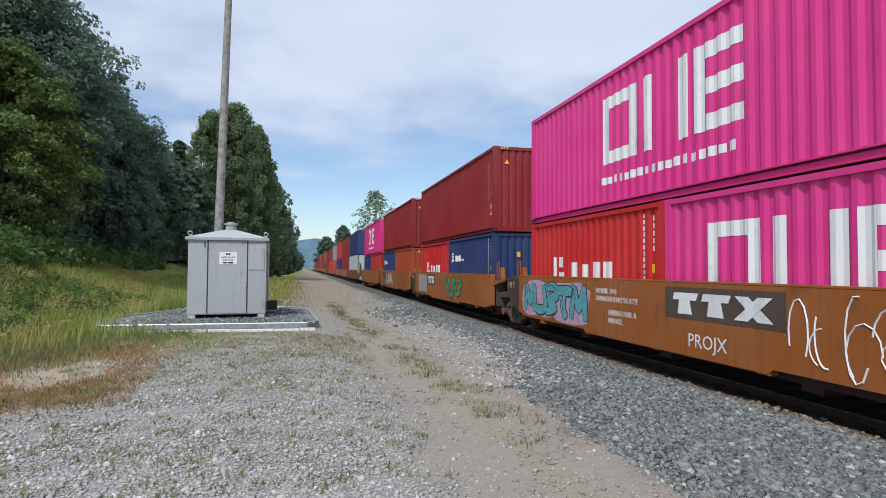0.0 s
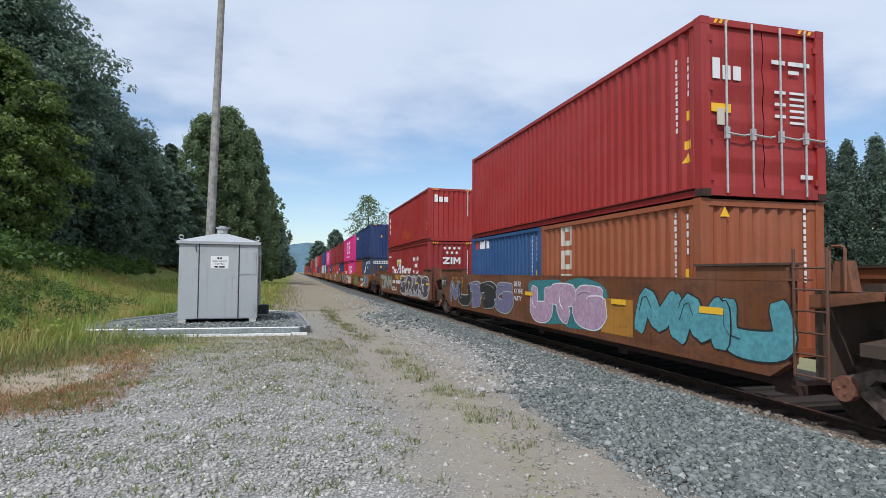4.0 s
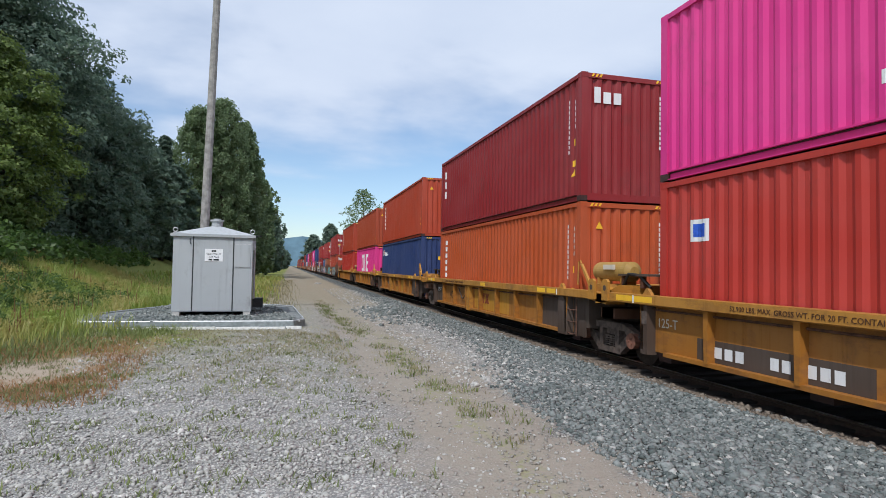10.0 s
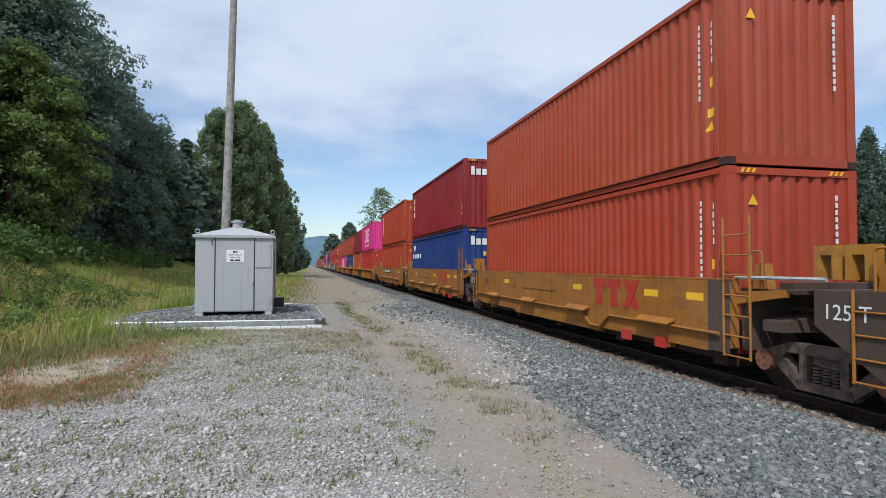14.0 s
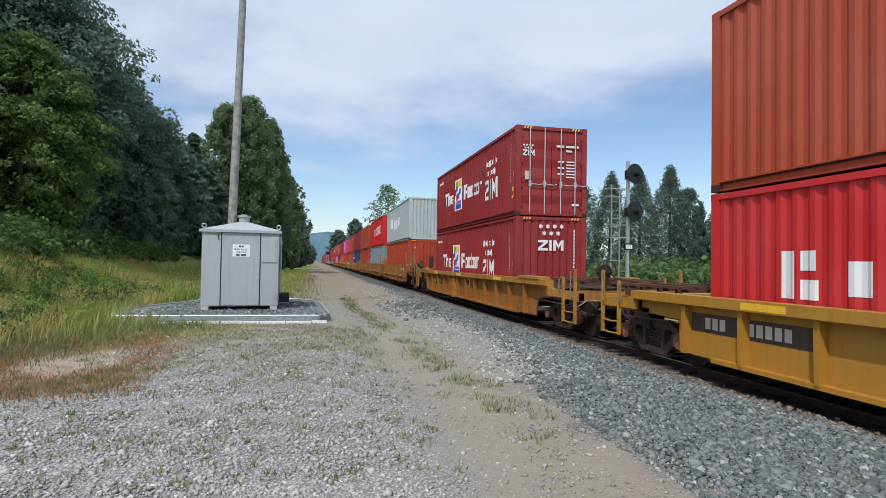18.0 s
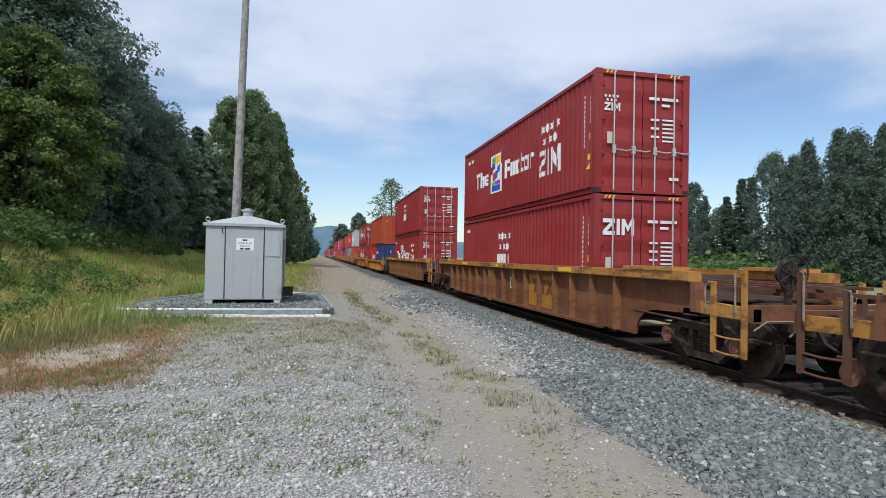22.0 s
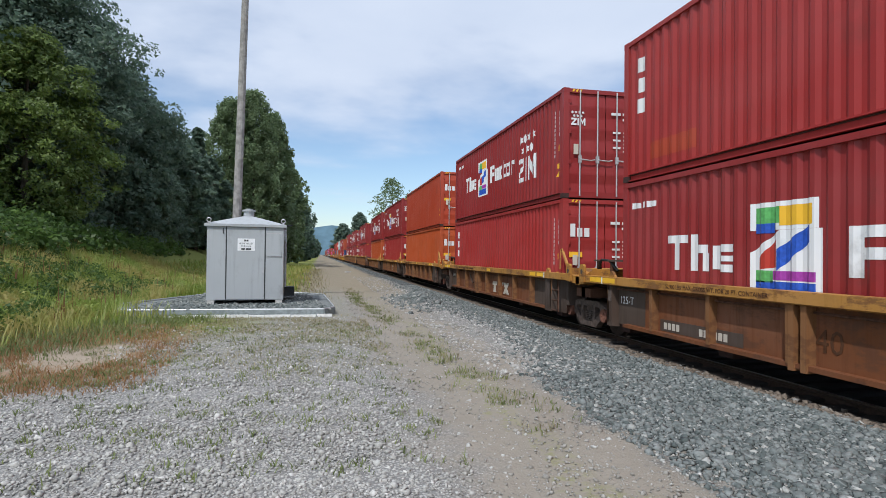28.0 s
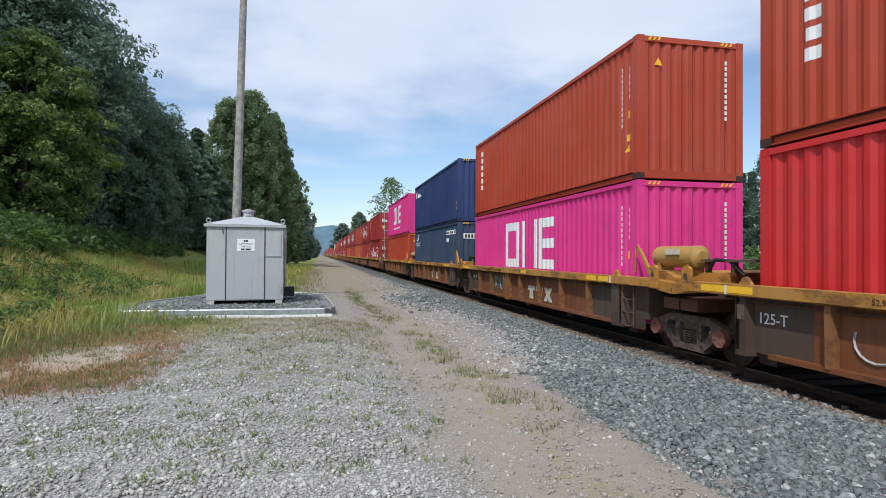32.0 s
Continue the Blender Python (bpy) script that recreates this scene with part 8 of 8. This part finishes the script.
def scatter(n, xs, ys, keep=None, clump=0, spread=0.12):
    x, y = rng.uniform(*xs, n), rng.uniform(*ys, n)
    if keep is not None:
        ok = keep(x, y)
        x, y = x[ok], y[ok]
    if clump:
        x = (x[:, None] + rng.normal(0, spread, (len(x), clump))).ravel()
        y = (y[:, None] + rng.normal(0, spread, (len(y), clump))).ravel()
    return np.stack([x, y, ground_z(x, y) - 0.01], 1)


def patchy(x, y, f=0.5, cut=0.0):
    return np.array([noise.noise((a * f, b * f, 3.0)) for a, b in zip(x, y)]) > cut


off_pad = lambda x, y: ~((x > -4.8) & (x < 0.4) & (y > 15.0) & (y < 21.5))


def into_bank(x, y):
    """How far a spot lies inside the grass of the bank."""
    return (-3.6 - x) * 0.55 + (y - 12.2) * 0.33


blades("bank_grass", "tall meadow grass on the bank", scatter(46000, (-13, -3.4), (10.5, 34), lambda x, y: off_pad(x, y) & (into_bank(x, y) > 1.0 + rng.normal(0, 0.35, len(x)))), 0.42, 0.5, "grass_green", 0.011)
blades("bank_edge_grass", "short tufted grass along the foot of the bank", scatter(26000, (-9, -2.2), (9.5, 20), lambda x, y: off_pad(x, y) & (np.abs(into_bank(x, y) - 0.7) < 0.75 + rng.normal(0, 0.2, len(x))) & patchy(x, y, 0.8, -0.3)), 0.16, 0.7, "weed_green", 0.008)
blades("seed_stalks", "brown seed stalks standing in the bank grass", scatter(260, (-12, -5.0), (12.5, 30), lambda x, y: off_pad(x, y) & patchy(x, y, 0.5, 0.0), 3, 0.1), 0.7, 0.15, "seed_brown", 0.012)
blades("far_grass", "rough grass along the verge", scatter(10000, (-9, -0.4), (21, 75), lambda x, y: off_pad(x, y) & (x < -1.1 + rng.normal(0, 0.35, len(x)))), 0.36, 0.4, "grass_green", 0.026)
blades("verge_straw", "straw-coloured grass beside the dirt track", scatter(7000, (-2.4, 0.9), (21, 62), lambda x, y: off_pad(x, y) & (x < -0.1 + rng.normal(0, 0.4, len(x)))), 0.15, 0.6, "straw", 0.014)
blades("hut_grass", "thin grass before the hut", scatter(42000, (-6.0, 1.2), (8.0, 15.4), lambda x, y: (rng.uniform(0, 1, len(x)) < np.clip((y - 7.5) / 6, 0.04, 0.85)) & (patchy(x, y, 0.9, -0.15) | (rng.uniform(0, 1, len(x)) < 0.12)) & ~((y > 14.85) & (x > -4.6) & (x < 0.2))), 0.055, 0.9, "straw", 0.006)
blades("dry_grass_patch", "dry reddish grass by the gravel", scatter(30000, (-9.0, -2.2), (7.5, 13.5), lambda x, y: (x < -2.0 - 0.22 * (y - 8) + rng.normal(0, 0.35, len(x))) & (y > 7.6 + 0.22 * (x + 3.6) + rng.normal(0, 0.15, len(x))) & (((x + 3.7) / 0.75) ** 2 + ((y - 10.3) / 1.25) ** 2 > 1.0 + rng.normal(0, 0.3, len(x))) & patchy(x, y, 0.8, -0.35)), 0.085, 0.9, "grass_dry", 0.006)
blades("gravel_weeds", "small weeds sprouting from the gravel", scatter(800, (-6, 1.3), (4.5, 13.5), None, 10, 0.05), 0.07, 0.9, "weed_green", 0.006)
blades("sand_edge_weeds", "green weeds along the edge of the sandy patch", scatter(110, (-4.2, -2.2), (7.9, 9.6), lambda x, y: np.abs(x + 3.1 - 0.35 * (y - 8.3)) < 0.55, 14, 0.07), 0.085, 0.8, "weed_green", 0.007)
strip = lambda x, y: (np.abs(x - 1.45 - 0.06 * (20 - y).clip(0)) < rng.normal(0.0, 0.2, len(x)) + 0.12) & patchy(x, y, 1.3, -0.12)
blades("track_weeds", "weedy strip along the dirt track", scatter(3600, (1.0, 2.8), (5.2, 26), strip, 6, 0.04), 0.085, 0.8, "weed_green", 0.006)
blades("track_straw", "straw-coloured stalks in the weedy strip", scatter(3000, (1.0, 2.8), (5.2, 30), strip, 4, 0.05), 0.085, 0.8, "straw", 0.005)

# ---------------------------------------------------------------- stones


def stones(name, label, x, y, size, mat, category="gravel", sink=0.3, level=None):
    """Crushed stones: skewed, chipped blocks lying at random."""
    n = len(x)
    cube = np.array([(a, b, c) for a in (-1, 1) for b in (-1, 1) for c in (-1, 1)], float) * 0.5
    v = cube[None] * rng.uniform(0.55, 1.25, (n, 1, 3)) + rng.normal(0, 0.13, (n, 8, 3))
    q = rng.normal(size=(n, 4))
    q /= np.linalg.norm(q, axis=1)[:, None]
    w_, a_, b_, c_ = q.T
    R = np.stack([np.stack([1 - 2 * (b_ * b_ + c_ * c_), 2 * (a_ * b_ - w_ * c_), 2 * (a_ * c_ + w_ * b_)], 1), np.stack([2 * (a_ * b_ + w_ * c_), 1 - 2 * (a_ * a_ + c_ * c_), 2 * (b_ * c_ - w_ * a_)], 1), np.stack([2 * (a_ * c_ - w_ * b_), 2 * (b_ * c_ + w_ * a_), 1 - 2 * (a_ * a_ + b_ * b_)], 1)], 1)
    v = np.einsum("nij,nkj->nki", R, v) * size[:, None, None]
    v[:, :, 2] *= 0.75
    v += np.stack([x, y, (ground_z(x, y) if level is None else level + 0 * x) + size * (0.5 - sink)], 1)[:, None, :]
    faces = np.array([(0, 1, 3, 2), (4, 6, 7, 5), (0, 4, 5, 1), (2, 3, 7, 6), (0, 2, 6, 4), (1, 5, 7, 3)])
    f = (np.arange(n)[:, None, None] * 8 + faces[None]).reshape(-1, 4)
    me = bpy.data.meshes.new(name)
    me.vertices.add(n * 8)
    me.vertices.foreach_set("co", v.ravel())
    me.loops.add(f.size)
    me.loops.foreach_set("vertex_index", f.ravel().astype(np.int32))
    me.polygons.add(len(f))
    me.polygons.foreach_set("loop_start", np.arange(0, f.size, 4, dtype=np.int32))
    me.update(calc_edges=True)
    return tagged(part(name, me, mat), label, category, kind="stuff")


def stone_material(name, a, b_col, odd, share):
    m, n, l, b = shader(name, 0.9, 0.0, 0.25)
    g = n.new("ShaderNodeNewGeometry")
    c = mixed(n, l, g.outputs["Random Per Island"], a, b_col)
    w = n.new("ShaderNodeTexWhiteNoise")
    w.noise_dimensions = "1D"
    l.new(g.outputs["Random Per Island"], w.inputs["W"])
    c = mixed(n, l, ranged(n, l, w.outputs["Value"], 1 - share, 1 - share + 0.02), c, odd)
    v = noise_of(n, l, 40.0, 4.0)
    c = mixed(n, l, ranged(n, l, v, 0.35, 0.7, 0.0, 0.35), c, tuple(x * 0.6 for x in a))
    l.new(c, b.inputs["Base Color"])
    return m


M["gravel"] = stone_material("pale_crushed_gravel", (0.30, 0.29, 0.265), (0.53, 0.515, 0.48), (0.64, 0.62, 0.58), 0.08)
M["track_stone"] = stone_material("dusty_track_stones", (0.28, 0.262, 0.23), (0.44, 0.42, 0.38), (0.54, 0.53, 0.50), 0.12)
M["ballast"] = stone_material("grey_green_ballast", (0.095, 0.112, 0.107), (0.27, 0.285, 0.272), (0.42, 0.42, 0.39), 0.06)
M["rusty_ballast"] = stone_material("rust_stained_ballast", (0.14, 0.11, 0.085), (0.26, 0.215, 0.17), (0.30, 0.29, 0.27), 0.1)


def near_weighted(n, xs, y0, y1):
    """More stones close by than far off."""
    y = y0 * (y1 / y0) ** rng.uniform(0, 1, n)
    return rng.uniform(*xs, n), y


sx, sy = near_weighted(55000, (-7, 1.5), 3.6, 15)
ok = (sx > -2.5 - 0.3 * (sy - 8.0) + rng.normal(0, 0.2, len(sx))) | (sy < 7.4 + rng.normal(0, 0.3, len(sx)))
ok &= (sx < 0.9 + rng.normal(0, 0.25, len(sx))) & (rng.uniform(0, 1, len(sx)) < np.clip((15.5 - sy) / 6, 0.25, 1)) & (sx > -0.75 * sy)
sx, sy = sx[ok], sy[ok]
stones("gravel", "loose pale crushed gravel of the lot", sx, sy, rng.lognormal(-4.12, 0.42, len(sx)).clip(0.009, 0.048), M["gravel"])
sx, sy = near_weighted(11500, (0.9, 3.9), 3.4, 24)
stones("track_stones", "scattered stones on the dirt track", sx, sy, rng.lognormal(-4.45, 0.5, len(sx)).clip(0.006, 0.04), M["track_stone"])
sx, sy = near_weighted(60000, (2.9, 6.7), 2.6, 34)
ok = (sx > 3.15 + 1.3 * smooth(6.0, 13.0, sy) + rng.normal(0, 0.34, len(sx))) & (sx < 5.95 + rng.normal(0, 0.16, len(sx)))
sx, sy = sx[ok], sy[ok]
dirty = sx > 5.72 + rng.normal(0, 0.09, len(sx))
stones("rusty_ballast", "rust-brown stained ballast along the tie ends", sx[dirty], sy[dirty], rng.lognormal(-3.3, 0.3, dirty.sum()).clip(0.02, 0.07), M["rusty_ballast"], "ballast")
sx, sy = sx[~dirty], sy[~dirty]
stones("ballast", "blue-grey crushed ballast beside the rails", sx, sy, rng.lognormal(-3.45, 0.35, len(sx)).clip(0.015, 0.075), M["ballast"], "ballast")
sx, sy = near_weighted(5500, (2.5, 4.9), 8, 45)
stones("far_track_stones", "stones and clods along the dirt track", sx, sy, rng.lognormal(-3.6, 0.4, len(sx)).clip(0.015, 0.07), M["gravel"])
sx, sy = rng.normal(3.7, 0.5, 1500), rng.normal(21.0, 1.5, 1500)
stones("ballast_heap", "small heap of spilled ballast", sx, sy, rng.lognormal(-2.8, 0.3, 1500).clip(0.03, 0.12), M["ballast"], "ballast")
sx, sy = rng.uniform(-4.9, 0.3, 6500), rng.uniform(15.1, 21.3, 6500)
ok = np.abs(sx + 2.2) < 2.5 - 0.13 * (sy - 15)
sx, sy = sx[ok], sy[ok]
stones("pad_stones", "crushed grey stones on the pad", sx, sy, rng.lognormal(-3.0, 0.3, len(sx)).clip(0.02, 0.09), M["ballast"], level=PAD_Z - 0.04)

boulder = tagged(part("pale_rock", Geo().prism([(-0.12, -0.07), (0.08, -0.10), (0.13, 0.04), (0.02, 0.10), (-0.10, 0.07)], -0.05, 0.05, "z").prism([(-0.08, -0.04), (0.05, -0.07), (0.08, 0.02), (0.0, 0.06), (-0.07, 0.04)], 0.05, 0.085, "z"), plain("pale_rock", (0.40, 0.385, 0.36), 0.9, 0, 0.3, 25.0, 0.5)), "pale fist-sized rock at the ballast edge", "rock")
boulder.location = (3.72, 16.6, gz(3.72, 16.6))
for x, y, s in ((2.55, 56.0, 0.3), (2.9, 57.5, 0.25), (3.7, 24.6, 0.12), (3.95, 25.4, 0.14)):
    r = copy_thing(boulder, Matrix.Translation((x, y, gz(x, y))) @ pose(0, 0, 0, 0, 0, 40 * s * 10))
    r.scale = (s * 7, s * 7, s * 6)

# ---------------------------------------------------------------- the distance
hill = Geo()
hx = [-900 + 60 * i for i in range(46)]
hz = [30 + 120 * math.exp(-((x - 40) / 330) ** 2) + 60 * math.exp(-((x - 900) / 500) ** 2) + 14 * noise.noise((x * 0.006, 1.0, 0.0)) for x in hx]
hill.strip([(x, 3000, -20) for x in hx], [(x, 3150, z) for x, z in zip(hx, hz)])
# the hill's blue is air haze put into its base colour
M["hill"] = plain("haze_blue_wooded_hill", (0.10, 0.17, 0.22), 1.0, 0, 0.15, 0.02, 0)
tagged(part("backdrop_hill", hill, M["hill"]), "blue wooded hill in the distance", "hill", kind="structure")

# ---------------------------------------------------------------- what moves
SPEED = 15.396
GONE = ((0.0, 0.0), (4.0, 61.25), (8.0, 122.76), (12.0, 184.35), (16.0, 246.31), (20.0, 308.23), (24.0, 369.9), (28.0, 431.0), (32.0, 492.68))


def motions():
    for ob, offset, z in MOVERS:
        walk(ob, [(t, pose(TRACK_X, offset + s, z)) for t, s in GONE])
    # the wheels roll on the rails; wheelsets alike on their trucks share their keys
    turn = math.degrees(SPEED / 0.42)
    for yy, sets in WHEELS.items():
        walk(sets[0], [(k / 30, pose(0, yy, 0.42, -turn * k / 30)) for k in range(961)])
        act = sets[0].animation_data.action
        for w in sets[1:]:
            w.rotation_mode = "QUATERNION"
            w.animation_data_create()
            w.animation_data.action = act
            w.animation_data.action_slot = sets[0].animation_data.action_slot


motions()
